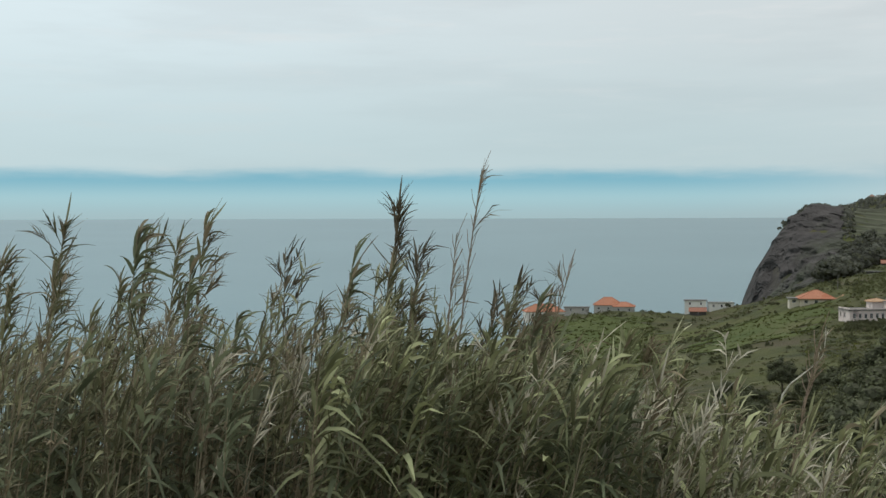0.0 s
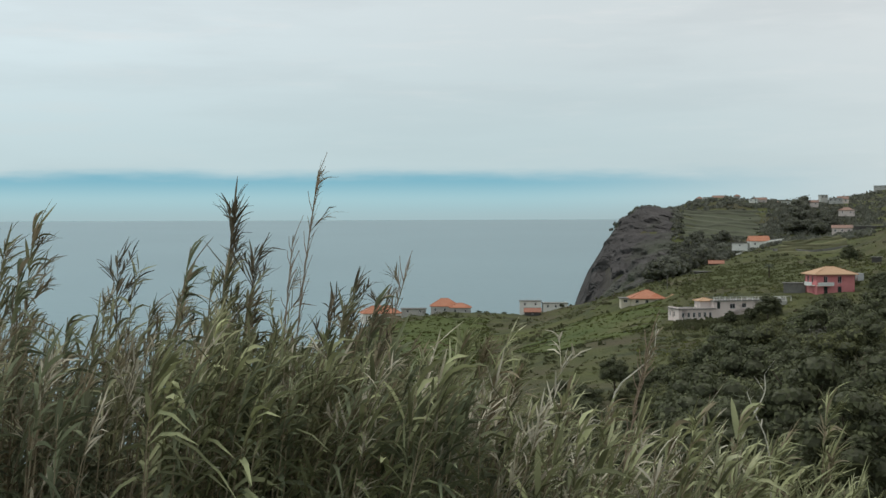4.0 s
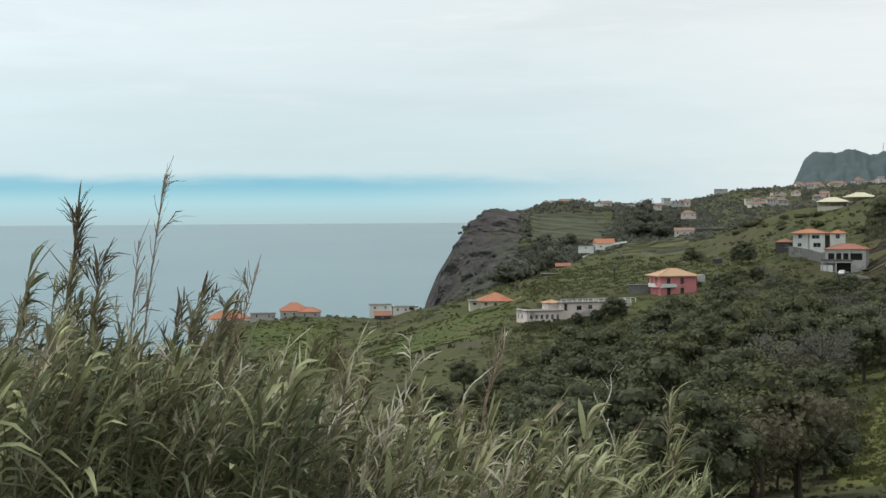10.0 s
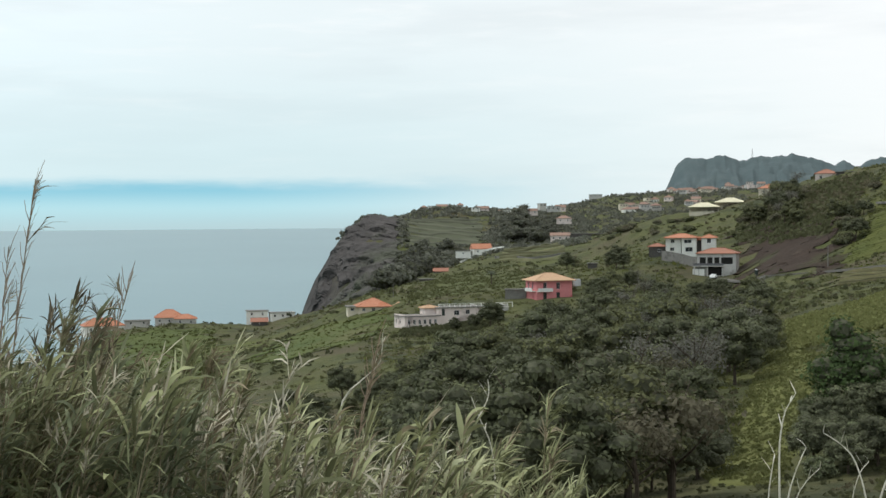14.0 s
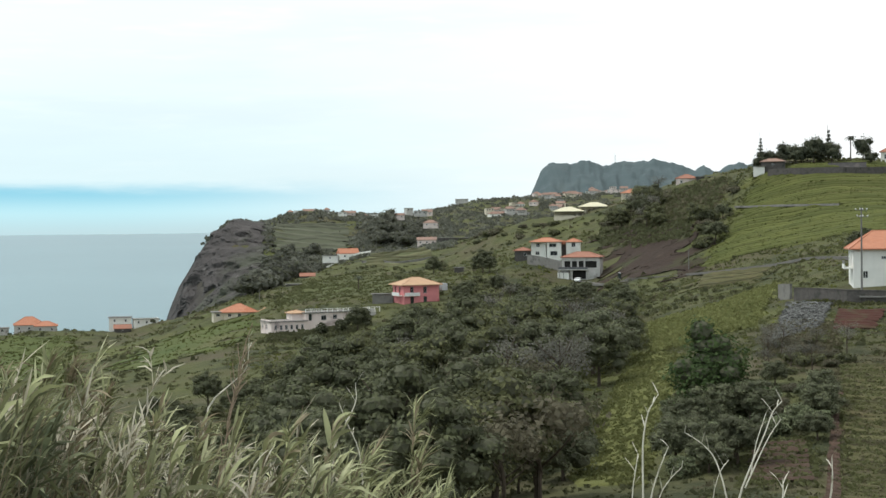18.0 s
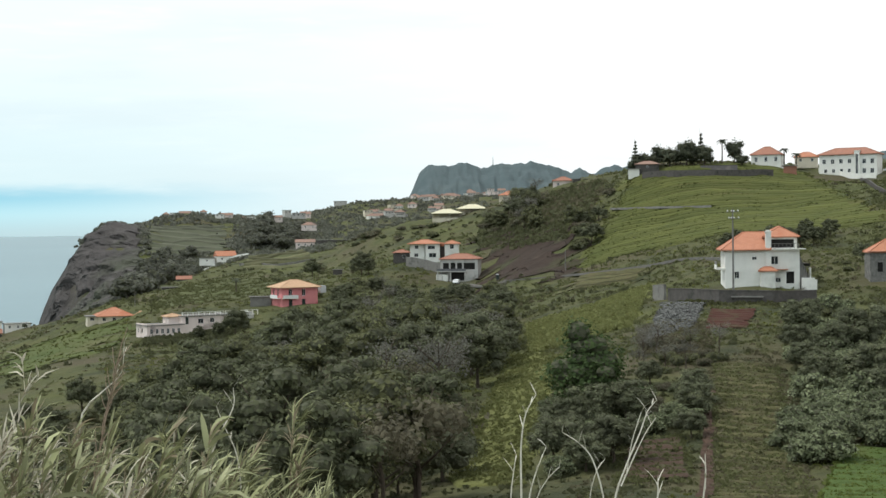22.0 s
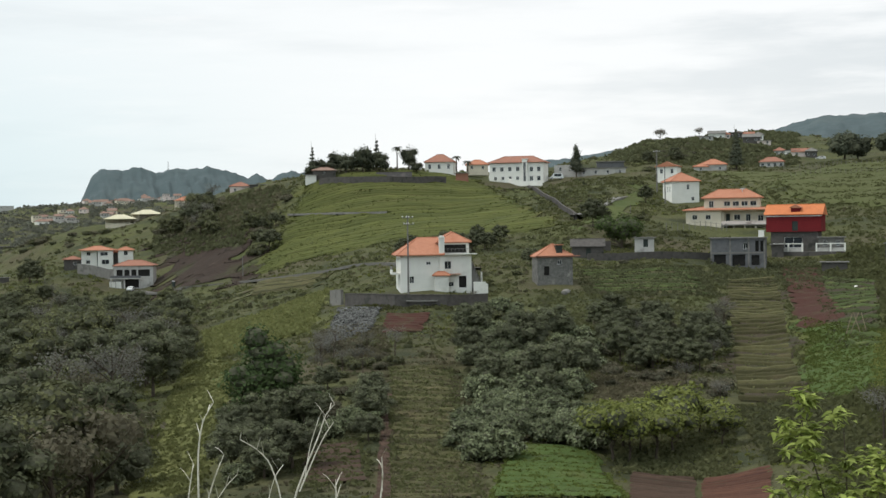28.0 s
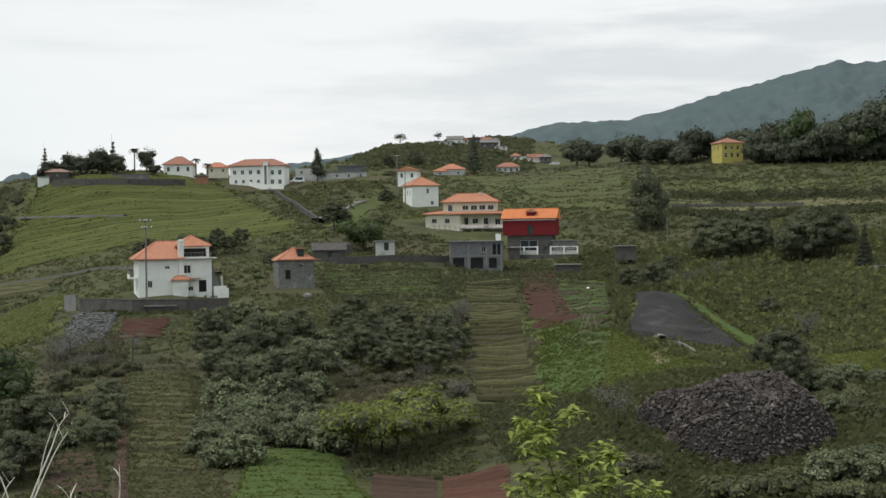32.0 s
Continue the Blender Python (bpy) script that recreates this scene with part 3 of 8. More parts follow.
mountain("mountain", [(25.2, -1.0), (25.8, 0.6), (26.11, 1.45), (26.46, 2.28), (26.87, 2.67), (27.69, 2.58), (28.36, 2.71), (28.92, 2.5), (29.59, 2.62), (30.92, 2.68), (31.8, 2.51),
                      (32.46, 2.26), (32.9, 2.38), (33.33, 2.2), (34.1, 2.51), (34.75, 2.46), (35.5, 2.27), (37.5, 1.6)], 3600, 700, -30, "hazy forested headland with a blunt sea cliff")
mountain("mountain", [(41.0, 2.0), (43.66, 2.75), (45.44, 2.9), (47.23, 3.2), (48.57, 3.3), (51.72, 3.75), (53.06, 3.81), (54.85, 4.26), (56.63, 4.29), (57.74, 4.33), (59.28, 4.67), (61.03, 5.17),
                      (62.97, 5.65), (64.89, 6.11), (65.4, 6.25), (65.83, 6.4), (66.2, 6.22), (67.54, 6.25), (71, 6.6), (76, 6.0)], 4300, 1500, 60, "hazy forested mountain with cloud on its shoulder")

def radio_mast(base, high, label):
    """A slender lattice mast seen far off: three legs and their rungs."""
    root = tagged(new("radio_mast"), label, "mast")
    root.location = at(*base)
    for i in range(3):
        a = 2.094 * i
        bm = bmesh.new()
        tube(bm, [(math.cos(a) * 2.2, math.sin(a) * 2.2, -6), (math.cos(a) * 0.6, math.sin(a) * 0.6, high)], [0.28, 0.16], 5)
        part("leg", bm, M_POLE, root)
    for k in range(5):
        bm = bmesh.new()
        z = high * (k + 1) / 6
        tube(bm, [(-1.2, -1, z), (1.3, 0, z), (-1.2, 1, z)], [0.12] * 3, 4)
        part("rung", bm, M_POLE, root)


radio_mast((29.42, 3590, 160), 24, "slender grey radio mast on the far headland")

# ---- houses ----
def face_with_openings(bm, frame_of, w, z0, z1, openings, depth):
    """An outer wall face of width w with holes through it and their reveals; frame_of maps (u, inwards, z) to a point."""
    us = sorted({0.0, w, *[o[0] for o in openings], *[o[0] + o[2] for o in openings]})
    zs = sorted({z0, z1, *[o[1] for o in openings], *[o[1] + o[3] for o in openings]})
    for a, b in zip(us, us[1:]):
        for c, d in zip(zs, zs[1:]):
            mu, mz = (a + b) / 2, (c + d) / 2
            if any(o[0] < mu < o[0] + o[2] and o[1] < mz < o[1] + o[3] for o in openings):
                continue
            bm.faces.new([bm.verts.new(frame_of(*p)) for p in ((a, 0, c), (b, 0, c), (b, 0, d), (a, 0, d))])
    for u, z, ww, hh in [o[:4] for o in openings]:
        for p, q in (((u, z), (u, z + hh)), ((u, z + hh), (u + ww, z + hh)), ((u + ww, z + hh), (u + ww, z)), ((u + ww, z), (u, z))):
            bm.faces.new([bm.verts.new(frame_of(*r)) for r in ((p[0], 0, p[1]), (q[0], 0, q[1]), (q[0], depth, q[1]), (p[0], depth, p[1]))])


def hip_roof(w, d, eave, rise_, z, gable=False, thick=0.18, cut_right=False):
    bm = bmesh.new()
    x0, x1, y0, y1 = -eave, w + eave, -eave, d + eave
    ww, dd = x1 - x0, y1 - y0
    along = ww >= dd or cut_right
    run = 0 if gable else min(ww, dd) / 2
    if along:
        r0, r1 = (x0 + run, (y0 + y1) / 2, z + rise_), (x1 - (0 if cut_right else run), (y0 + y1) / 2, z + rise_)
    else:
        r0, r1 = ((x0 + x1) / 2, y0 + run, z + rise_), ((x0 + x1) / 2, y1 - run, z + rise_)
    lo = [bm.verts.new((x, y, z - thick)) for x, y in ((x0, y0), (x1, y0), (x1, y1), (x0, y1))]
    up = [bm.verts.new((x, y, z)) for x, y in ((x0, y0), (x1, y0), (x1, y1), (x0, y1))]
    a, b = bm.verts.new(r0), bm.verts.new(r1)
    bm.faces.new(lo[::-1])
    for i in range(4):
        bm.faces.new((lo[i], lo[(i + 1) % 4], up[(i + 1) % 4], up[i]))
    if along:
        fs = [(up[0], up[1], b, a), (up[1], up[2], b), (up[2], up[3], a, b), (up[3], up[0], a)]
    else:
        fs = [(up[0], up[1], a), (up[1], up[2], b, a), (up[2], up[3], b), (up[3], up[0], a, b)]
    for f in fs:
        bm.faces.new(f)
    caps = [(a.co.copy(), b.co.copy())] if (a.co - b.co).length > 0.2 else []
    if not gable:
        corners = [(up[0], a), (up[1], b if along else a), (up[2], b), (up[3], a if along else b)]
        caps += [(p.co.copy(), q.co.copy()) for p, q in corners]
    for p, q in caps:
        tube(bm, [p, q], [0.12, 0.12], 5)
    return bm


HOUSES = []


def house(name, label, base, turn, blocks, wall, roof_mat, category="house", frame_mat=None):
    """One house of blocks. base: bearing, distance, height. A block: dict of x, y, w, d, z0, z1, roof, rise, eave,
    front/left/right: openings (u, z, w, h, kind)."""
    root = new(name)
    bearing, dist, z = base
    root.matrix_world = Matrix.Translation(at(bearing, dist, z)) @ Matrix.Rotation(radians(turn - bearing), 4, "Z")
    tagged(root, label, category)
    HOUSES.append((root.location.x, root.location.y, max(k["w"] + abs(k["x"]) for k in blocks) * 0.75))
    for k in blocks:
        x, y, w, d, z0, z1 = k["x"], k["y"], k["w"], k["d"], k["z0"], k["z1"]
        wm = k.get("wall", wall)
        bm = bmesh.new()
        sides = {"front": (lambda u, i, zz: (x + u, y + i, zz), w), "right": (lambda u, i, zz: (x + w - i, y + u, zz), d),
                 "back": (lambda u, i, zz: (x + w - u, y + d - i, zz), w), "left": (lambda u, i, zz: (x + i, y + d - u, zz), d)}
        low = z0 - k.get("sunk", 1.5) if z0 <= 0 else z0
        for side, (fo, length) in sides.items():
            ops = k.get(side, [])
            face_with_openings(bm, fo, length, low, z1, ops, 0.22)
        bm.faces.new([bm.verts.new(p) for p in ((x, y, z1), (x + w, y, z1), (x + w, y + d, z1), (x, y + d, z1))])
        if z0 > 0:
            bm.faces.new([bm.verts.new(p) for p in ((x, y, low), (x, y + d, low), (x + w, y + d, low), (x + w, y, low))])
        bmesh.ops.remove_doubles(bm, verts=bm.verts, dist=0.0005)
        body = part("wall", bm, wm, root)
        for side, (fo, length) in sides.items():
            for o in k.get(side, []):
                u, zz, ww, hh = o[:4]
                kind = o[4] if len(o) > 4 else "window"
                m = Matrix((Vector(fo(1, 0, 0)) - Vector(fo(0, 0, 0)), Vector(fo(0, 1, 0)) - Vector(fo(0, 0, 0)), Vector((0, 0, 1)))).transposed().to_4x4()
                m.translation = Vector(fo(u, 0.16, zz))
                if kind == "window":
                    fr = boxes((0, 0.07, 0, 0.05, 0, hh), (ww - 0.07, ww, 0, 0.05, 0, hh), (0.07, ww - 0.07, 0, 0.05, 0, 0.07), (0.07, ww - 0.07, 0, 0.05, hh - 0.07, hh), (ww / 2 - 0.03, ww / 2 + 0.03, 0.004, 0.046, 0.07, hh - 0.07))
                    win = part("window", fr, frame_mat or M_FRAME, root)
                    win.matrix_local = m
                    part("pane", boxes((0.05, ww - 0.05, 0.02, 0.035, 0.05, hh - 0.05)), M_GLASS, win)
                    sill = part("sill", boxes((-0.08, ww + 0.08, -0.24, 0.02, -0.09, -0.004)), wm, win)
                elif kind == "door":
                    leaf_ = part("door", boxes((0, ww, 0.0, 0.05, 0, hh)), M_GREENDOOR, root)
                    leaf_.matrix_local = m
                else:
                    # An open bay has no room behind: a dark panel is its shade
                    hole = part("opening", boxes((0, ww, 0.05, 0.06, 0, hh)), M_DARK, root, "dark panel for the shaded recess")
                    hole.matrix_local = m
        kind = k.get("roof", "hip")
        if kind in ("hip", "gable"):
            if kind == "gable":
                gb = bmesh.new()
                ridge_z = z1 + k.get("rise", 2.0) * 0.97
                if w >= d:
                    tris = [((x, y, z1), (x, y + d, z1), (x, y + d / 2, ridge_z)), ((x + w, y, z1), (x + w, y + d, z1), (x + w, y + d / 2, ridge_z))]
                else:
                    tris = [((x, y, z1), (x + w, y, z1), (x + w / 2, y, ridge_z)), ((x, y + d, z1), (x + w, y + d, z1), (x + w / 2, y + d, ridge_z))]
                for t3 in tris:
                    gb.faces.new([gb.verts.new(p) for p in t3])
                part("gable", gb, wm, root)
            rf = part("roof", hip_roof(w, d, k.get("eave", 0.5), k.get("rise", 2.0), z1 + 0.18, kind == "gable", cut_right=k.get("cut_right", False)), k.get("roof_mat", roof_mat), root)
            rf.matrix_local = Matrix.Translation((x, y, 0))
        elif kind == "flat":
            e = k.get("eave", 0.15)
            part("roof_slab", boxes((x - e, x + w + e, y - e, y + d + e, z1 + 0.003, z1 + 0.22)), k.get("roof_mat", M_CONCRETE), root)
            if k.get("parapet"):
                p = k["parapet"]
                part("parapet", boxes((x, x + w, y, y + 0.2, z1 + 0.223, z1 + p), (x, x + 0.2, y + 0.2, y + d, z1 + 0.223, z1 + p), (x + w - 0.2, x + w, y + 0.2, y + d, z1 + 0.223, z1 + p)), wm, root)
    return root


def row(n, u0, step, z, w, h, kind="window"):
    return [(u0 + i * step, z, w, h, kind) for i in range(n)]


# white villa above the terraces
villa = house("villa", "white two-storey villa with orange hipped roof and chimney", (38.9, 247, -9.8), 5, [
    dict(x=-1.9, y=0, w=6.8, d=10, z0=0, z1=5.9, rise=2.9, eave=0.7, cut_right=True, front=[(1.5, 1.2, 0.8, 1.2), (4.4, 4.3, 0.8, 0.55)], left=row(2, 1.5, 4, 3.4, 1.2, 2.0)),
    dict(x=4.9, y=0.6, w=5.5, d=9, z0=0, z1=6.0, roof="none", front=[(0.8, 3.5, 1.2, 1.4), (3.3, 0.3, 1.3, 2.0, "open"), (1.5, 0.5, 0.9, 0.8)]),
    dict(x=4.9, y=2.2, w=5.3, d=7.4, z0=6.0, z1=8.0, rise=1.7, eave=0.45, front=[(0.6, 6.3, 4.2, 1.4, "open")]),
], M_WHITE, M_TILE)
pink_house = house("farmhouse", "pink two-storey house with sand-coloured hipped roof", (21.72, 410, -21.2), 22, [
    dict(x=-5.5, y=0, w=10.8, d=8.6, z0=0, z1=5.7, rise=2.0, eave=0.9, front=row(2, 2, 4, 3.4, 1.1, 1.9) + row(2, 2, 4, 0.4, 1.1, 2.1, "door"), left=row(2, 1.5, 3.2, 3.4, 1.1, 1.9))], M_PINK, M_SANDTILE)
long_house = house("farmhouse", "long low pale pink house with flat terrace roof", (17.22, 385, -26.7), 22, [
    dict(x=-10.5, y=0, w=10, d=8, z0=0, z1=3.0, roof="flat", eave=0.3, parapet=0.55, left=row(2, 1, 3, 1.0, 0.9, 1.3), front=row(6, 0.9, 1.5, 0.9, 0.75, 1.3)),
    dict(x=-0.5, y=1, w=13, d=8, z0=0, z1=5.0, roof="flat", eave=0.35, front=[(1.0, 3.0, 0.9, 1.9, "door"), (4.6, 3.0, 1.5, 1.3), (8, 3.2, 1.2, 1.2)]),
    dict(x=-3.5, y=3, w=4, d=4, z0=3.3, z1=4.9, roof="hip", rise=0.7, eave=0.4, roof_mat=M_SANDTILE),
    dict(x=12.5, y=4, w=9, d=6, z0=0, z1=4.6, roof="flat", eave=0.1, roof_mat=M_WHITE, parapet=0.8, wall=M_DULLWHITE)], M_PALEPINK, M_SANDTILE)
house_a = house("farmhouse", "white two-storey house with orange roof and annexe", (26.9, 485, -9.4), -3, [
    dict(x=-7, y=0, w=5, d=7, z0=0, z1=5.0, roof="none", front=[(1.7, 3.5, 1.2, 1.2), (1.5, 0.8, 1.3, 1.2)]),
    dict(x=-7, y=-1.2, w=10.1, d=8.2, z0=5.01, z1=5.1, rise=1.3, eave=0.7),
    dict(x=-1.7, y=-1.2, w=4.8, d=8.2, z0=0, z1=5.0, roof="none", front=[(0.8, 3.4, 2.4, 1.2), (1.2, 0.6, 2.4, 1.5)]),
    # Set-back link in dark wall colour, for the shaded gap between blocks
    dict(x=3.1, y=2.5, w=1.6, d=5, z0=0, z1=4.3, rise=1.0, wall=M_DARKWALL),
    dict(x=4.7, y=0.5, w=4.7, d=7, z0=0, z1=5.0, rise=1.1, eave=0.5, front=[(1.8, 3.4, 1.3, 1.5)]),
    dict(x=-12.6, y=0.5, w=5.4, d=5, z0=0, z1=2.2, rise=1.0, wall=M_DARKWALL, roof_mat=M_OLDTILE, front=[(3, 0.5, 1.0, 1.0)])], M_WHITE, M_TILE)
house_b = house("farmhouse", "grey-white house with porch, garage and orange roof", (28.03, 456, -15.9), -8, [
    dict(x=-6.0, y=0, w=12, d=8, z0=0, z1=6.9, rise=1.6, eave=0.45, front=[(3.4, 0.2, 4.2, 2.6, "open"), (0.8, 3.7, 1.9, 2.1, "open"), (3.2, 3.7, 1.6, 2.1, "open"), (5.3, 3.7, 1.6, 2.1, "open"), (7.4, 3.7, 3.6, 2.1, "open")]),
    dict(x=-7.2, y=-1.2, w=3.6, d=1.1, z0=0, z1=2.2, roof="flat", eave=0.1, wall=M_WHITE)], M_DULLWHITE, M_OLDTILE)
stone_cottage = house("stone_cottage", "grey stone cottage with bright orange hipped roof", (44.62, 255, -8.1), 10, [
    dict(x=-3.3, y=0, w=6.3, d=6, z0=0, z1=3.5, rise=2.1, eave=0.25, front=[(1.2, 0.3, 0.9, 1.6, "open"), (3.6, 2.2, 0.8, 0.8)])], M_STONEWALL, M_TILE)
house("manor", "large white house with orange hipped roof and stair tower", (43.1, 500, 15.5), -12, [
    dict(x=-9.5, y=0.02, w=19, d=9, z0=8.21, z1=8.3, rise=2.3, eave=0.6),
    dict(x=-9.5, y=0, w=11.7, d=9, z0=0, z1=8.2, roof="none", front=row(4, 1.0, 2.8, 5.4, 1.2, 1.5) + row(4, 1.6, 2.6, 2.4, 1.0, 1.2)),
    dict(x=2.2, y=-0.7, w=1.7, d=5, z0=0, z1=9.4, roof="flat", eave=0.1, roof_mat=M_WHITE, front=[(0.4, 1, 0.9, 7.4)]),
    dict(x=3.9, y=0, w=5.6, d=9, z0=0, z1=8.2, roof="none", front=row(2, 0.8, 2.6, 5.2, 1.2, 1.6) + row(2, 0.8, 2.6, 2.0, 1.2, 1.6))], M_WHITE, M_OLDTILE)
house("farmhouse", "white two-storey house with orange hipped roof", (49.85, 430, 7.8), 20, [
    dict(x=-5.2, y=0, w=8.4, d=8, z0=0, z1=6.2, rise=2.6, eave=0.5, front=[(4.6, 3.9, 0.8, 1.5), (6, 0.6, 0.9, 1.1)], left=row(3, 1.2, 2.2, 3.2, 0.9, 1.6))], M_WHITE, M_TILE)
cream_house = house("farmhouse", "wide cream house with veranda and two-tier orange roof", (51.32, 375, 0.2), -4, [
    dict(x=-10.5, y=0, w=9, d=9, z0=0, z1=4.3, roof="none", front=[(1.6, 2.2, 1.3, 1.2), (5.0, 2.2, 1.3, 1.2)]),
    dict(x=-1.5, y=2, w=11.5, d=8, z0=0, z1=4.3, roof="none", front=[(1.0, 1.2, 1.0, 2.4, "door"), (3.0, 2.0, 1.6, 1.4), (6.0, 1.2, 1.2, 2.3), (9, 1.6, 1.4, 1.6)]),
    dict(x=-10.5, y=0, w=21.5, d=10, z0=4.3, z1=4.5, rise=1.0, eave=0.8),
    dict(x=-6, y=2, w=14, d=7, z0=4.6, z1=7.6, rise=2.2, eave=0.7, front=row(1, 1.2, 1, 5.3, 1.2, 1.7) + row(4, 5.0, 2.2, 5.6, 1.6, 1.2))], M_CREAM, M_TILE)
red_house = house("barn_house", "dark red clad house with bright orange gable roof", (53.83, 335, -5.0), -8, [
    dict(x=-6.2, y=0, w=12.2, d=8, z0=4.1, z1=7.9, roof="gable", rise=2.2, eave=0.45, front=[(5.8, 4.3, 1.3, 2.2, "door")]),
    dict(x=-5.2, y=0.5, w=10.4, d=7, z0=0, z1=4.09, roof="none", wall=M_DARKWALL, front=[(3.0, 0.5, 4.0, 2.4)])], M_REDBOARD, M_BRIGHTTILE)
# Lower bays are dark panels for the shadow under the upper floor
grey_house = house("unfinished_house", "bare grey blockwork house with flat concrete roof", (51.7, 300, -7.8), -3, [
    dict(x=-5.5, y=0, w=11, d=8, z0=0, z1=5.8, roof="flat", eave=0.3, front=[(6.6, 3.6, 1.0, 1.3), (9, 3.1, 0.7, 2.2, "open"), (10, 3.1, 0.6, 2.2, "open"), (0.7, 0.2, 2.4, 2.3, "open"), (4.4, 0.2, 2.6, 2.3, "open"), (8.2, 0.3, 1.6, 2.1, "open")])], M_GREYBLOCK, M_CONCRETE)
house("farmhouse", "yellow two-storey house with weathered tile roof", (61.95, 535, 25.2), 28, [
    dict(x=-6, y=0, w=8.5, d=8, z0=0, z1=5.8, rise=1.8, eave=0.4, front=row(3, 1.2, 2.4, 3.5, 1.0, 1.4) + row(3, 1.2, 2.4, 0.6, 1.0, 1.8), left=row(2, 1.5, 3, 3.5, 1.0, 1.4))], M_YELLOW, M_OLDTILE)

# ---- fields, road and walls ----
FIELDS = []


def corners_xy(quad):
    return [at(b, d, 0).to_2d() for b, d in quad]


def inside(quad, x, y):
    """Whether the points lie in a quad of the plan, by crossing count."""
    c = corners_xy(quad)
    x, y = np.asarray(x), np.asarray(y)
    odd = np.zeros(x.shape, bool)
    for (x0, y0), (x1, y1) in zip(c, c[1:] + c[:1]):
        cross = ((y0 > y) != (y1 > y)) & (x < (x1 - x0) * (y - y0) / ((y1 - y0) or 1e-9) + x0)
        odd ^= cross
    return odd


def field(name, quad, mat, label, lift=0.22, step=1.6, rows_=0, row_mat=None, row_high=0.3, ragged=1.2, category="field", row_name="crop_row", rough=0.0, row_fill=0.32):
    """A patch of land between four corners (far left, far right, near right, near left), draped on the ground, with its rows."""
    FIELDS.append(quad)
    a, b, c, d = corners_xy(quad)
    nu = int(np.clip(max((b - a).length, (c - d).length) / step, 6, 150))
    nv = int(np.clip(max((d - a).length, (c - b).length) / step, 6, 150))
    u, v = np.meshgrid(np.linspace(0, 1, nu + 1), np.linspace(0, 1, nv + 1), indexing="ij")

    def plan(u, v):
        x = (a.x * (1 - u) + b.x * u) * (1 - v) + (d.x * (1 - u) + c.x * u) * v
        y = (a.y * (1 - u) + b.y * u) * (1 - v) + (d.y * (1 - u) + c.y * u) * v
        return x, y
    x, y = plan(u, v)
    rim = np.minimum(np.minimum(u, 1 - u) * nu, np.minimum(v, 1 - v) * nv)
    wob = np.clip(1 - np.minimum(np.minimum(u, 1 - u), np.minimum(v, 1 - v)) / 0.25, 0, 1) * ragged * math.sqrt((b - a).length * (d - a).length) * 0.035
    x, y = x + wob * (np.sin(y * 0.31 + x * 0.13) + 0.5 * np.sin(y * 0.83 - x * 0.41)), y + wob * (np.sin(x * 0.27 - y * 0.17) + 0.5 * np.sin(x * 0.9 + y * 0.35))
    z = ground_many(x.ravel(), y.ravel()).reshape(x.shape) + np.where(rim < 0.5, -0.5, lift)
    if rough:
        for i, j in itertools.product(range(nu + 1), range(nv + 1)):
            q = Vector((x[i, j] * 0.022, y[i, j] * 0.022, z[i, j] * 0.03))
            k = (noise.fractal(q, 0.7, 2.1, 6) + 0.55 * (1 - 2 * abs(noise.noise(q * 2.3)))) * rough
            k *= min(1.0, rim[i, j] / 12)
            z[i, j] += 0.2 * k
            x[i, j] -= 0.9 * k
            y[i, j] -= 0.6 * k
    co = np.stack([x, y, z], 2).reshape(-1, 3)
    idx = np.arange(co.shape[0]).reshape(nu + 1, nv + 1)
    f = np.stack([idx[:-1, :-1], idx[:-1, 1:], idx[1:, 1:], idx[1:, :-1]], 2).reshape(-1, 4)
    ob = new(name, mesh_of(name, co.tolist(), f.tolist(), mat, not rough))
    tagged(ob, label, category, kind="structure")
    if rows_:
        rng = random.Random(rows_ + nu)
        for k in range(rows_):
            vv = (k + 0.5 + rng.uniform(-0.12, 0.12)) / rows_
            us = np.linspace(0.02 + rng.random() * 0.05, 0.98 - rng.random() * 0.05, max(6, nu // 2))
            half = row_fill / rows_
            xs, ys, zs = [], [], []
            wave = np.array([0.5 * math.sin(q * 11 + k) + 0.3 * math.sin(q * 29 + 2 * k) for q in us])
            for off, up in ((-half, -0.1), (-half * 0.55, 1.0), (half * 0.5, 0.8), (half, -0.1)):
                px, py = plan(us, np.clip(vv + off * (1 + 0.35 * wave) + 0.13 / rows_ * np.sin(us * 5 + 1.9 * k) + 0.1 / rows_ * np.sin(us * 13 + 2.7 * k), 0, 1))
                xs.append(px), ys.append(py), zs.append(ground_many(px, py) + lift + up * row_high * (1 + 0.3 * wave))
            n = len(us)
            co = np.stack([np.array(xs), np.array(ys), np.array(zs)], 2).reshape(-1, 3)
            fs = [(r * n + i, r * n + i + 1, (r + 1) * n + i + 1, (r + 1) * n + i) for r in range(3) for i in range(n - 1)]
            part_of(row_name, mesh_of(row_name, co.tolist(), [q[::-1] for q in fs], row_mat or mat, False), ob)
    return ob


# Both terrace greens are greyed, with headland haze put into the colour
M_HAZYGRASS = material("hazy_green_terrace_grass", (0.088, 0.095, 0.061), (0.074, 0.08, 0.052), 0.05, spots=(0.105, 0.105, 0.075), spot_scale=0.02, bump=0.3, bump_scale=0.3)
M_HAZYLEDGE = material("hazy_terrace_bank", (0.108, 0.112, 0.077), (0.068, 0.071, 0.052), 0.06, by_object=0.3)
M_SPURGRASS = material("dull_spur_grass", (0.085, 0.091, 0.042), (0.068, 0.074, 0.035), 0.12, bump=0.3, bump_scale=0.8, spots=(0.112, 0.102, 0.058), spot_scale=0.03, more=((0.06, (0.085, 0.098, 0.04), 0.5, 0.66),))
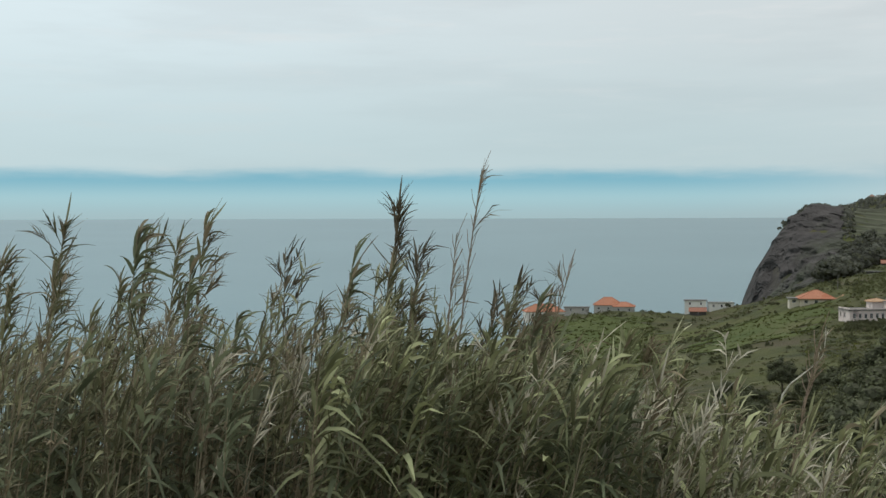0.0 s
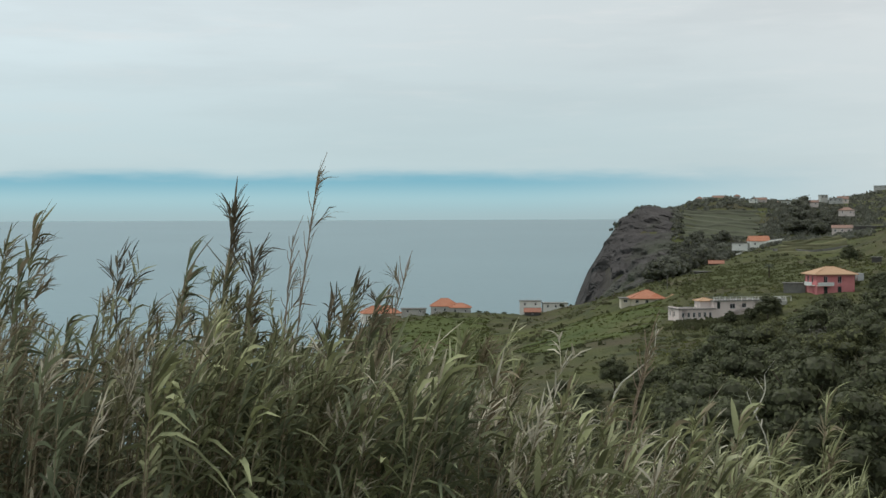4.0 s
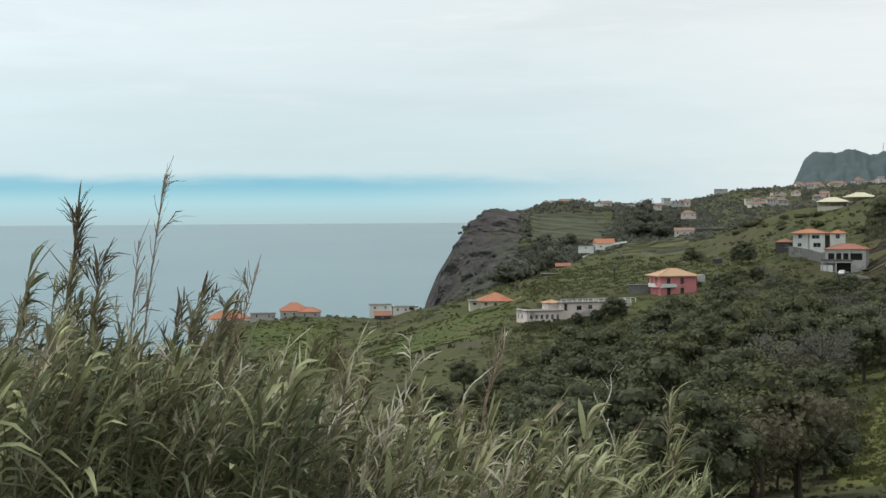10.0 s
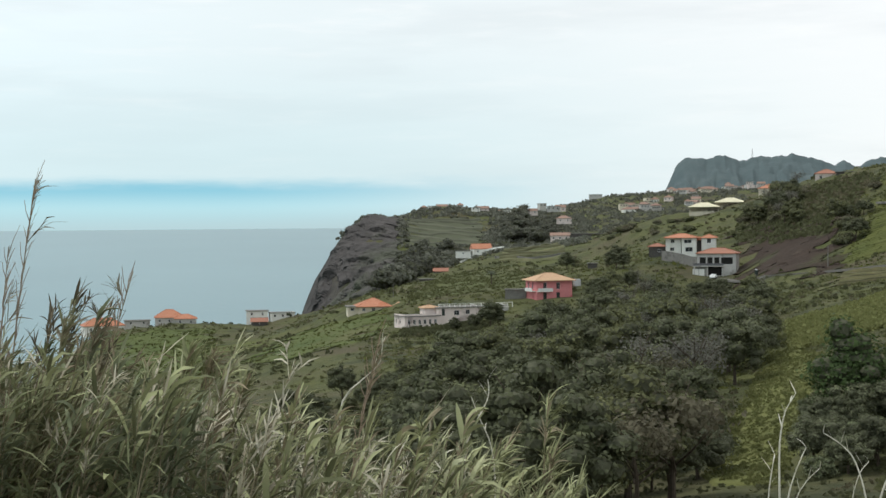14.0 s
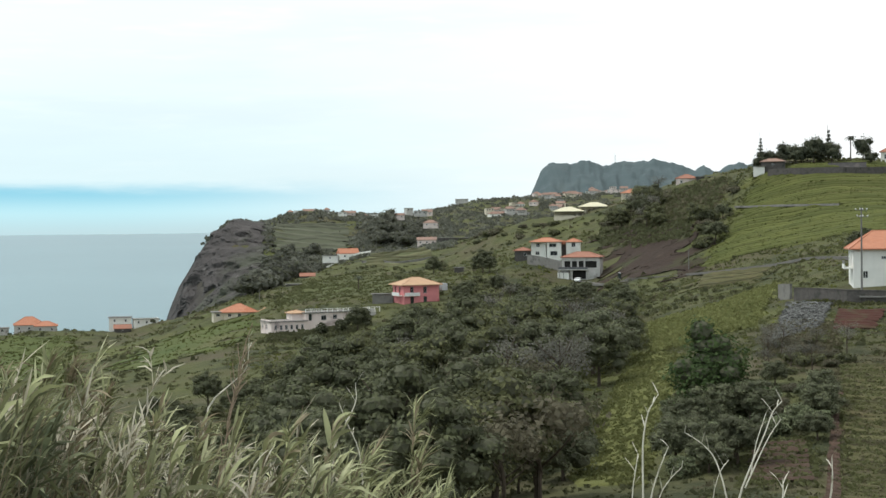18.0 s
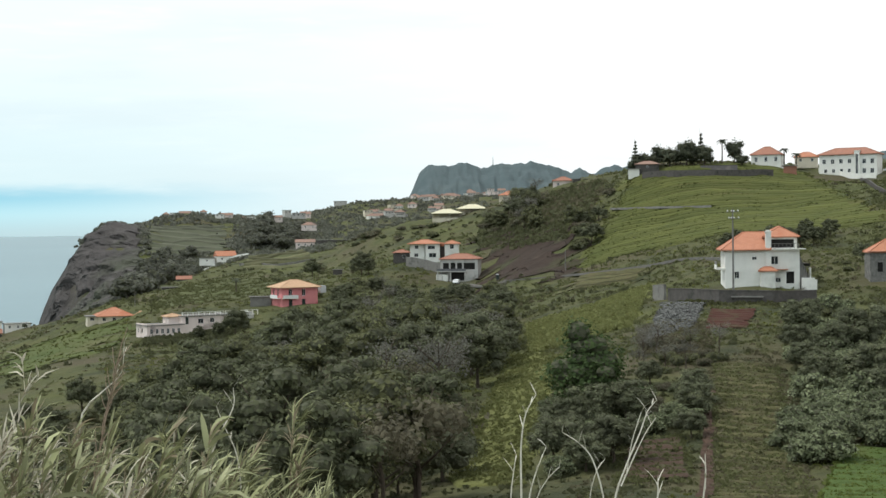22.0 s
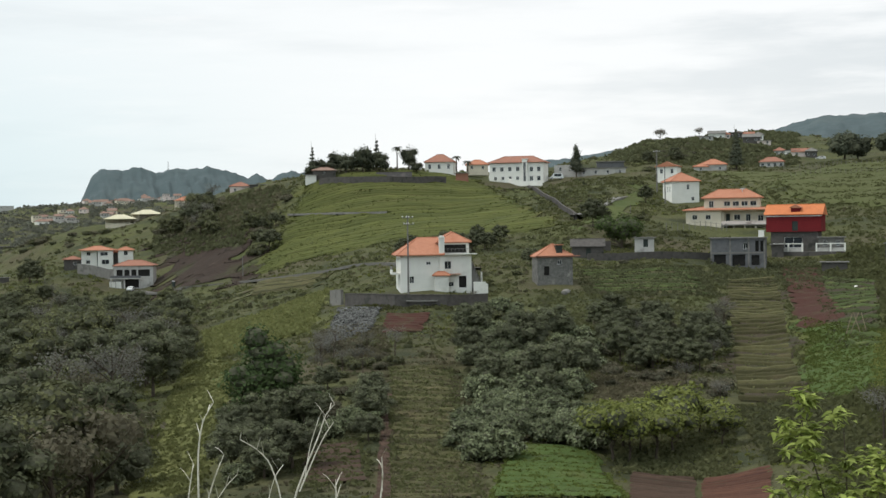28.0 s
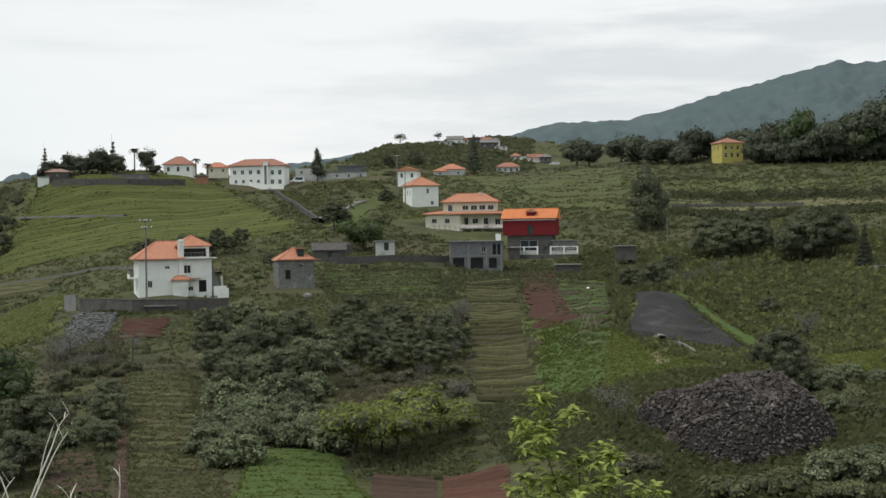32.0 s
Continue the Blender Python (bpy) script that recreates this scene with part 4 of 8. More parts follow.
M_SPURLEDGE = material("pale_terrace_edge", (0.125, 0.12, 0.066), (0.078, 0.082, 0.042), 0.2, by_object=0.35)
M_TILLED = material("tilled_brown_soil", (0.062, 0.05, 0.033), (0.045, 0.038, 0.026), 0.6, bump=0.12, spots=(0.055, 0.062, 0.028), spot_scale=0.12)
M_CROP = material("low_green_crop", (0.058, 0.076, 0.026), (0.042, 0.056, 0.02), 0.8, bump=0.2, spots=(0.11, 0.125, 0.045), spot_scale=0.3, by_object=0.25)
M_DRYROW = material("dry_grass_ledge", (0.088, 0.082, 0.038), (0.062, 0.06, 0.029), 0.9, bump=0.2, spots=(0.10, 0.086, 0.046), spot_scale=0.25, by_object=0.4)
M_REDROW = material("red_furrow_crest", (0.105, 0.052, 0.036), (0.075, 0.038, 0.028), 1.2, bump=0.1, by_object=0.2)
M_FURROW = material("furrowed_brown_soil", (0.076, 0.05, 0.037), (0.056, 0.038, 0.028), 1.2, bump=0.1, by_object=0.2)
M_BRIGHT = material("lush_green_crop", (0.077, 0.1122, 0.033), (0.0572, 0.0858, 0.0264), 0.5, bump=0.3, bump_scale=2.0, spots=(0.09, 0.10, 0.036), spot_scale=0.1, more=((0.35, (0.055, 0.062, 0.028), 0.55, 0.7),))
M_BROWNBANK = material("dark_brown_cut_bank", (0.052, 0.037, 0.029), (0.036, 0.027, 0.022), 0.3, bump=0.5, spots=(0.055, 0.058, 0.03), spot_scale=0.06, more=((0.15, (0.09, 0.068, 0.052), 0.6, 0.72),))
M_SCRUBLAND = material("dry_brown_scrub_ground", (0.085, 0.07, 0.045), (0.06, 0.05, 0.033), 0.4, bump=0.3, spots=(0.07, 0.075, 0.03), spot_scale=0.08)

field("field", [(34.73, 476), (41.67, 501), (45.27, 347), (32.46, 399)], M_MEADOW, "broad sloping meadow of yellow-green grass in faint rows", step=2.5, rows_=46, row_mat=M_MEADOWROW, row_high=0.3, row_fill=0.3, row_name="grass_row")
field("field", [(47.65, 436), (48.55, 473), (47.18, 357), (45.39, 332)], M_GRASS, "narrow green paddock beside a gully")
field("field", [(50.80, 511), (57.72, 547), (57.70, 415), (55.03, 413)], M_PASTURE, "wide dull green pasture below the ridge", step=2.5, rows_=9, row_mat=M_PASTURE, row_high=0.3, row_name="grass_row")
field("field", [(59.47, 488), (65.68, 455), (65.46, 425), (59.46, 455)], M_PASTURE, "terraced green strip below the yellow house", step=2.5, ragged=3.0)
field("field", [(59.24, 439), (67.49, 407), (67.49, 377), (59.23, 410)], M_DRYPASTURE, "pale dry grass terrace on the slope", step=2.5, ragged=3.0)
field("field", [(11.90, 462), (14.94, 437), (14.14, 352), (8.30, 358)], M_GRASS, "green sloping field above the coast", step=2.2, ragged=3.0)
field("field", [(4.52, 576), (8.31, 582), (8.30, 333), (5.61, 310)], M_GRASS, "green field above the coast", step=2.5)
field("field", [(30.78, 263), (35.67, 291), (34.76, 220), (30.92, 214)], M_RIDGE, "ridge of tall yellow-green grass", step=1.5)
field("field", [(30.00, 218), (32.08, 206), (30.35, 118), (27.43, 130)], M_RIDGE, "green strip running down the slope", step=1.5)
field("field", [(36.00, 240), (37.70, 231), (37.24, 207), (35.26, 198)], M_PLOT, "plot of grey stones set in rows below the wall", step=0.8, rows_=16, row_mat=M_STONE, row_high=0.2, row_name="stone_row")
field("field", [(37.83, 225), (39.69, 224), (39.30, 205), (37.59, 204)], M_REDSOIL, "small red soil plot with furrows", step=0.9, rows_=8, row_mat=M_REDSOIL, row_high=0.15, row_name="furrow")
field("field", [(37.98, 179), (40.34, 177), (41.61, 105), (37.90, 108)], M_TERRACE, "long terraced strip of olive grass", step=0.9, ragged=2.0, rows_=26, row_fill=0.2, row_mat=M_DRYROW, row_high=0.12, row_name="grass_row")
field("field", [(37.65, 167), (37.88, 167), (37.99, 108), (37.32, 109)], M_FURROW, "brown stepped path down the terraces", step=0.6, rows_=30, ragged=3.0, row_mat=M_FURROW, row_high=0.12, row_name="step")
field("field", [(42.76, 133), (46.00, 129), (47.42, 106), (41.77, 104)], M_BRIGHT, "lush green vegetable patch", step=0.8, ragged=2.5, rows_=10, row_mat=M_BRIGHT, row_high=0.1)
field("field", [(47.37, 121), (50.1, 120.5), (50.1, 100), (47.3, 101)], M_TILLED, "ploughed brown field with fine furrows", step=0.8, ragged=0.5, rows_=16, row_fill=0.24, row_mat=M_FURROW, row_high=0.12, row_name="furrow")
field("field", [(50.12, 120.5), (53.03, 119), (53.02, 99), (50.12, 100)], M_REDSOIL, "ploughed red field with fine furrows", step=0.8, ragged=0.5, rows_=16, row_fill=0.24, row_mat=M_REDROW, row_high=0.1, row_name="furrow")
field("field", [(34.6, 137), (36.7, 137), (37.1, 118), (34.3, 118)], M_SCRUBLAND, "bare brown patch among weeds", step=0.8, ragged=3.0, rows_=7, row_mat=M_FURROW, row_high=0.08, row_name="furrow")
field("field", [(51.24, 278), (53.25, 288), (54.3, 148), (51.52, 155)], M_TILLED, "narrow cultivated terraces on the slope", step=1.0, ragged=1.0, rows_=34, row_fill=0.13, row_mat=M_DRYROW, row_high=0.4, row_name="terrace_ledge")
field("field", [(53.3, 306), (54.75, 306), (55.85, 213), (54.0, 213)], M_REDSOIL, "bare red soil plot on the slope", step=0.9, rows_=12, row_mat=M_REDSOIL, row_high=0.1, row_name="furrow")
field("field", [(54.8, 291), (56.9, 276), (57.1, 181), (55.8, 187)], M_TILLED, "green cultivated terraces", step=1.0, rows_=14, row_fill=0.16, row_mat=M_CROP, row_high=0.25, row_name="terrace_ledge")
field("field", [(54.19, 223), (57.37, 195), (61.08, 156), (54.37, 140)], M_BRIGHT, "lush green slope beside the culvert", step=1.0, ragged=1.5)
field("field", [(45.42, 276), (50.05, 288), (50.91, 255), (46.08, 248)], M_TERRACE, "green garden terraces below the houses", step=1.2, ragged=2.5, rows_=9, row_fill=0.16, row_mat=M_CROP, row_high=0.2, row_name="terrace_ledge")
field("field", [(64.76, 164), (67.43, 164), (67.42, 146), (65.49, 145)], M_GRASS, "pale green grass strip on the eastern slope", step=1.2, ragged=2.5)
field("cliff", [(14.24, 1036), (15.55, 1077), (15.14, 603), (12.05, 987)], M_CLIFF, "dark rock face of the headland cliff", lift=1.5, step=2.0, category="cliff", rough=7.5)
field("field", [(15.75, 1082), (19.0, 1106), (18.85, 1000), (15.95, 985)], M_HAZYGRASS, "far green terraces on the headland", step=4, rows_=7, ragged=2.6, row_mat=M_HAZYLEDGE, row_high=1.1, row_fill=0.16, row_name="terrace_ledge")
field("field", [(19.55, 740), (22.0, 790), (22.50, 628), (19.3, 640)], M_SPURGRASS, "grassy terraces with low walls on the spur", step=3, rows_=6, row_fill=0.14, row_mat=M_SPURLEDGE, row_high=1.3, row_name="terrace_ledge")
field("field", [(17.02, 577), (20.36, 624), (20.80, 427), (15.91, 450)], M_SPURGRASS, "green sloping pasture on the spur", step=3)
field("field", [(32.72, 383), (35.57, 337), (35.12, 316), (32.45, 333)], M_TERRACE, "vegetable rows below the road", step=1.2, ragged=2.0, rows_=9, row_fill=0.18, row_mat=M_DRYROW, row_high=0.2)
field("field", [(28.95, 528), (32.3, 458), (32.4, 386), (29.0, 428)], M_BROWNBANK, "bare brown earth bank above the road", step=2, ragged=2.4)
field("field", [(46.25, 165), (49.35, 175), (49.99, 149), (46.47, 155)], M_SCRUBLAND, "dry pale scrub on the terraces", step=1.2, ragged=3.0)

M_LANE = material("pale_worn_lane", (0.165, 0.157, 0.142), (0.12, 0.115, 0.105), 0.8, bump=0.02)
M_TARMAC = material("dark_streaked_bank_lining", (0.046, 0.044, 0.042), (0.024, 0.024, 0.023), 0.22, rough=0.95, spec=0.08, stretch=(1, 1, 0.2), bump=0.05, spots=(0.085, 0.083, 0.08), spot_scale=0.13, more=((1.2, (0.032, 0.032, 0.03), 0.55, 0.7), (0.4, (0.055, 0.06, 0.036), 0.62, 0.74)))
field("bank_lining", [(57.96, 228), (59.24, 230), (62.43, 187), (57.68, 192)], M_TARMAC, "dark grey lined bank of a cutting beside the culvert", lift=0.5, step=0.8, category="bank", ragged=0.8)
LIME_EDGE = [(59.2, 232), (59.75, 234), (63.0, 190), (62.4, 188)]
field("field", LIME_EDGE, M_BRIGHT, "lime green grass along the edge of the dark bank", lift=0.5, step=0.7, ragged=1.5)


def smoothed(v, n=4):
    return [sum(v[max(0, i - n):i + n + 1]) / len(v[max(0, i - n):i + n + 1]) for i in range(len(v))]


def ribbon(name, pts, width, mat, label, lift=0.18, category="road", high=0.12):
    """A strip along the ground with sides."""
    ps = []
    for (b0, d0), (b1, d1) in zip(pts, pts[1:]):
        p, q = at(b0, d0, 0), at(b1, d1, 0)
        n = max(2, int((q - p).length / 2.5))
        ps += [p.lerp(q, i / n) for i in range(n)]
    ps.append(at(*pts[-1], 0))
    co, f = [], []
    level = smoothed([ground(*p.xy) + lift for p in ps], 6)
    for i, p in enumerate(ps):
        t = (ps[min(i + 1, len(ps) - 1)] - ps[max(i - 1, 0)]).normalized()
        s = Vector((-t.y, t.x, 0)) * width / 2
        z = level[i] + 0.2
        for q, zz in ((p + s * 1.02, z - high - 0.5), (p + s, z), (p - s, z), (p - s * 1.02, z - high - 0.5)):
            co.append((q.x, q.y, zz))
    for i in range(len(ps) - 1):
        f += [(i * 4 + k, i * 4 + k + 1, i * 4 + k + 5, i * 4 + k + 4) for k in range(3)]
    return tagged(new(name, mesh_of(name, co, f, mat, False)), label, category, kind="structure")


def low_wall(name, pts, high, thick, mat, label, sunk=1.0, coping=None):
    """A free-standing or retaining wall along the ground, with a coping."""
    ps = []
    for (b0, d0), (b1, d1) in zip(pts, pts[1:]):
        p, q = at(b0, d0, 0), at(b1, d1, 0)
        n = max(2, int((q - p).length / 3))
        ps += [p.lerp(q, i / n) for i in range(n)]
    ps.append(at(*pts[-1], 0))
    zs = [ground(p.x, p.y) for p in ps]
    zs = [(zs[max(i - 1, 0)] + zs[i] + zs[min(i + 1, len(zs) - 1)]) / 3 for i in range(len(zs))]

    def sweep(lo, hi, t):
        co, f = [], []
        for i, p in enumerate(ps):
            d = (ps[min(i + 1, len(ps) - 1)] - ps[max(i - 1, 0)]).normalized()
            s = Vector((-d.y, d.x, 0)) * t / 2
            for q, zz in ((p + s, zs[i] + lo), (p + s, zs[i] + hi), (p - s, zs[i] + hi), (p - s, zs[i] + lo)):
                co.append((q.x, q.y, zz))
        for i in range(len(ps) - 1):
            f += [(i * 4 + k, i * 4 + (k + 1) % 4, i * 4 + 4 + (k + 1) % 4, i * 4 + 4 + k) for k in range(4)]
        f += [(3, 2, 1, 0), tuple(len(co) - 4 + k for k in range(4))]
        return co, f
    ob = tagged(new(name, mesh_of(name, *sweep(-sunk, high, thick), mat)), label, "wall", kind="structure")
    if coping:
        part_of("coping", mesh_of("coping", *sweep(high + 0.004, high + 0.14, thick + 0.12), coping), ob)
    return ob


ribbon("road", [(28.06, 457), (30.05, 402), (32.24, 394), (34.23, 359), (36.02, 335), (38.04, 304), (39.6, 288), (41.4, 276)], 3.2, M_LANE, "narrow grey lane crossing the hillside", lift=0.1)
ribbon("path", [(34.16, 452), (36.05, 435), (38.06, 425)], 3.0, M_CONCRETE, "pale concrete track across the meadow", category="path")
ribbon("path", [(45.45, 357), (46.34, 387), (47.46, 425)], 3.0, M_CONCRETE, "pale track climbing a gully", category="path")
ribbon("road", [(63.54, 301), (65.64, 278), (67.46, 256)], 3.0, M_CONCRETE, "pale lane on the slope", category="road")
low_wall("wall_villa", [(36.27, 243), (38.24, 232), (40.26, 231), (41.87, 238)], 1.95, 0.4, M_DARKWALL, "dark weathered retaining wall below the villa", coping=M_DARKWALL)
low_wall("wall_villa", [(35.69, 248), (36.13, 245)], 2.6, 0.5, M_CONCRETE, "pale concrete end of the retaining wall")
low_wall("wall_hilltop", [(35.3, 470), (36.51, 464), (38.08, 461), (39.4, 466), (40.3, 472)], 2.3, 0.5, M_DARKWALL, "dark stone wall along the hilltop meadow")
low_wall("wall_houses", [(45.87, 295), (47.87, 298), (49.19, 304), (50.67, 307)], 1.5, 0.4, M_DARKWALL, "dark stone retaining wall below the houses")
low_wall("wall_gully", [(43.57, 485), (44.57, 403), (45.45, 358)], 1.4, 0.5, M_DARKWALL, "dark stone wall down the gully edge")
low_wall("wall_spur", [(19.36, 673), (20.81, 657), (22.16, 660)], 1.2, 0.5, M_CONCRETE, "pale low terrace wall on the spur")
low_wall("wall_cottage", [(45.66, 310), (46.77, 313)], 2.2, 0.4, M_DARKWALL, "dark stone wall beside the cottage")
low_wall("wall_east", [(59.45, 420), (61.84, 421), (64.41, 400)], 1.0, 0.5, M_DARKWALL, "low dark stone wall between terraces")
low_wall("wall_house_left", [(25.93, 475), (27.31, 465)], 3.2, 0.4, M_CONCRETE, "tall stained concrete retaining wall below the house")

# ---- more buildings ----
def cottage(name, label, base, w, d, h, roof="hip", rise_=2.0, wall=None, roof_mat=None, turn=0.0, windows=2, win=(0.9, 1.1), door=False, eave=0.4, parapet=0.0, category="house", left=0):
    """A plain small building with evenly set windows, centred on its base point."""
    ops = []
    if windows:
        step = w / windows
        zz = max(0.7, h - win[1] - 0.7)
        ops = [(step * (i + 0.5) - win[0] / 2, zz, win[0], win[1], "window") for i in range(windows)]
    if door:
        ops = [o for o in ops if not (w * 0.45 - 1.3 < o[0] + o[2] / 2 < w * 0.45 + 1.7)]
        ops.append((w * 0.45, 0.05, 0.95, min(2.0, h - 0.3), "door"))
    k = dict(x=-w / 2, y=0, w=w, d=d, z0=0, z1=h, roof=roof, rise=rise_, eave=eave, front=ops, parapet=parapet)
    if left:
        k["left"] = row(left, 1.0, (d - 1) / left, max(0.7, h - 1.9), 0.9, 1.2)
    return house(name, label, base, turn, [k], wall or M_WHITE, roof_mat or M_TILE, category)


# along the coast
cottage("cottage", "low coast house with orange hipped roof", (4.06, 600, -41.8), 16, 9, 2.8, rise_=3.0, windows=3, turn=10)
cottage("cottage", "coast house with bright orange hipped roof", (6.53, 622, -40.5), 12, 9, 3.0, rise_=3.2, windows=3, wall=M_DULLWHITE)
cottage("cottage", "low wing with orange hipped roof", (7.15, 615, -40.1), 9, 7, 2.4, rise_=1.8, windows=2, wall=M_DULLWHITE)
cottage("shed", "grey flat-roofed outbuilding by the coast house", (5.30, 645, -42.1), 11, 6, 2.2, roof="flat", windows=2, wall=M_DULLWHITE)
cottage("cottage", "white flat-roofed house at the cliff edge", (9.93, 642, -41.2), 9.5, 7, 4.8, roof="flat", windows=2, wall=M_WHITE, roof_mat=M_OLDTILE)
cottage("cottage", "white two-part flat-roofed house at the cliff edge", (10.94, 640, -41.4), 10.5, 7, 4.2, roof="flat", windows=3, parapet=0.4, turn=8, left=1, roof_mat=M_WHITE)
cottage("shed", "small shed with old orange tiles", (10.02, 628, -42.0), 7, 5, 1.6, roof="gable", rise_=1.6, windows=1, win=(0.7, 0.6), wall=M_DARKWALL, roof_mat=M_OLDTILE)
# the spread-out house with a wide orange roof
house("bungalow", "bungalow with wide orange hipped roof and pale wings", (14.62, 450, -26.3), 6, [
    dict(x=-5.5, y=0, w=10, d=9, z0=0, z1=1.6, rise=2.4, eave=0.7, front=row(3, 1.2, 3.0, 0.3, 1.0, 1.0)),
    dict(x=-8.6, y=2, w=3.1, d=6, z0=0, z1=1.6, roof="flat", eave=0.5, front=[(0.8, 0.4, 1.2, 0.9)]),
    dict(x=5.5, y=1, w=4.0, d=6, z0=0, z1=1.6, roof="hip", rise=1.0, eave=0.5, roof_mat=M_SANDTILE, front=[(1.2, 0.4, 1.2, 0.9)])], M_CREAM, M_TILE)
# on the spur
cottage("cottage", "small white cottage with orange gable roof", (18.87, 760, -15.3), 10, 7, 3.6, roof="gable", rise_=2.6, windows=2, turn=14)
cottage("outhouse", "low white outhouse beside the cottage", (18.10, 760, -14.9), 8, 4, 2.2, roof="flat", windows=1, win=(0.8, 0.8))
low_wall("wall_cottage_white", [(17.95, 757), (18.5, 757), (19.25, 756), (19.75, 750)], 2.6, 0.3, M_WHITE, "white garden wall of the cottage")
cottage("shed", "roofless shed with faded orange tiles", (17.20, 610, -20.4), 6, 4, 1.6, roof="gable", rise_=1.3, windows=0, wall=M_DARKWALL, roof_mat=M_OLDTILE)
cottage("shelter", "low shelter under pale sheet metal", (16.75, 575, -21.8), 8, 4, 1.0, roof="flat", windows=0, wall=M_DARKWALL, roof_mat=M_PLASTIC)
cottage("farmhouse", "old house with faded orange roof on the spur", (21.94, 830, -9.5), 11, 7, 4.0, roof="gable", rise_=1.6, windows=3, wall=M_PALEPINK, roof_mat=M_FARTILE)
cottage("barn", "long dark open barn with flat roof", (23.0, 826, -7.2), 18, 8, 2.8, roof="flat", windows=0, wall=M_DARKWALL, roof_mat=M_OLDTILE)
cottage("shed", "small pale shed on the slope", (23.21, 500, -14.6), 3.2, 2.5, 1.6, roof="flat", windows=0, wall=M_DARKWALL, roof_mat=M_PLASTIC)
cottage("garden_wall_house", "grey lean-to beside the pink house", (20.17, 415, -20.6), 6, 3, 2.4, roof="flat", windows=0, wall=M_CONCRETE)
# on the headland
for i, (b, e) in enumerate([(16.55, 0.70), (16.88, 0.72), (17.28, 0.74), (17.99, 0.76), (18.61, 0.68), (18.90, 0.61), (19.50, 0.52), (19.85, 0.56), (20.84, 0.53)]):
    cottage("cottage", "tiny far house on the headland", (b, 1135 + 6 * (i % 4), 1135 * math.tan(radians(e)) - 0.5), 5 + 2 * (i % 3), 5, 2.2 + 0.7 * (i % 2), roof=("hip", "flat", "gable")[i % 3], rise_=1.6, windows=2, wall=(M_DULLWHITE, M_WHITE, M_PALEPINK)[i % 3], roof_mat=(M_FARTILE, M_CONCRETE, M_FARTILE)[i % 3])
# the far village on the coast slope
village = [([(24.31, 0.47), (25.99, 0.36), (26.04, 0.72), (24.42, 0.69)], 1380, 20), ([(26.04, 1.03), (28.01, 0.92), (27.90, 1.37), (26.23, 1.30)], 1650, 22), ([(28.35, 1.23), (30.90, 1.24), (30.80, 1.57), (28.46, 1.54)], 1750, 22), ([(20.84, 0.55), (22.18, 0.53), (22.18, 0.76), (21.06, 0.68)], 1250, 3), ([(24.87, 0.64), (27.34, 0.43), (27.34, 0.79), (25.10, 0.86)], 1450, 12)]
rng = random.Random(91)
for quad, dist, count in village:
    bs, es = [q[0] for q in quad], [q[1] for q in quad]
    for i in range(count):
        b, e = rng.uniform(min(bs), max(bs)), rng.uniform(min(es), max(es))
        d = dist * rng.uniform(0.96, 1.04)
        kind = rng.choice(("hip", "flat", "flat", "gable"))
        cottage("village_house", "far village house with pale walls", (b, d, max(d * math.tan(radians(e)) - 1.5, ground(d * math.sin(radians(b)), d * math.cos(radians(b))) - 1.0)), rng.uniform(6, 11), 7, rng.uniform(3.0, 5.5), roof=kind, rise_=2.2, windows=rng.choice((2, 3)), win=(1.2, 1.4), wall=rng.choice((M_WHITE, M_DULLWHITE, M_DULLWHITE, M_CREAM, M_PALEPINK)), roof_mat=M_FARTILE if kind != "flat" else M_CONCRETE, turn=rng.uniform(-25, 25))
cottage("apartment_block", "far square block on the skyline", (23.35, 1550, 27.4), 14, 10, 6, roof="flat", windows=3, wall=M_DULLWHITE)
cottage("cottage", "far house with orange roof below the wood", (22.1, 1060, 3.0), 11, 8, 2.6, roof="hip", windows=2, wall=M_PALEPINK, roof_mat=M_FARTILE)


def pavilion(base, w, d, h, label):
    """An open pavilion: a pale hipped roof on posts over a low wall."""
    root = tagged(new("pavilion"), label, "pavilion")
    root.matrix_world = Matrix.Translation(at(*base)) @ Matrix.Rotation(radians(-base[0]), 4, "Z")
    HOUSES.append((root.location.x, root.location.y, w * 0.6))
    rf = part("roof", hip_roof(w, d, 0.8, 1.9, h), M_CREAMROOF, root)
    rf.matrix_local = Matrix.Translation((-w / 2, 0, 0))
    part("low_wall", boxes((-w / 2, w / 2, 0, 0.2, -1.2, 0.8), (-w / 2, w / 2, d * 0.7, d * 0.7 + 0.2, -1.2, h - 0.2)), M_CREAM, root)
    for i in range(6):
        x = -w / 2 + w * i / 5
        part("post", boxes((x - 0.16, x + 0.16, 0.25, 0.57, -1.0, h - 0.19)), M_CREAM, root)


M_CREAMROOF = material("cream_pavilion_roof", (0.62, 0.58, 0.42), (0.55, 0.51, 0.37), 0.6, rough=0.7, bump=0.02)
pavilion((27.56, 622, 4.9), 12, 9, 2.8, "open pavilion with cream hipped roof on posts")
pavilion((28.57, 628, 6.5), 12, 9, 3.2, "second open pavilion with cream roof")
cottage("cottage", "house with orange hipped roof behind the pavilions", (30.06, 650, 12.9), 9.5, 8, 2.8, rise_=1.8, windows=2, wall=M_CREAM)
cottage("cottage", "old pinkish house on the ridge", (32.19, 560, 16.0), 8, 7, 2.8, roof="hip", rise_=1.6, windows=2, wall=M_PALEPINK, roof_mat=M_OLDTILE)
cottage("cottage", "grey unfinished block on the ridge", (33.02, 552, 16.1), 9, 7, 3.0, roof="flat", windows=1, wall=M_DARKWALL, roof_mat=M_DARKWALL)
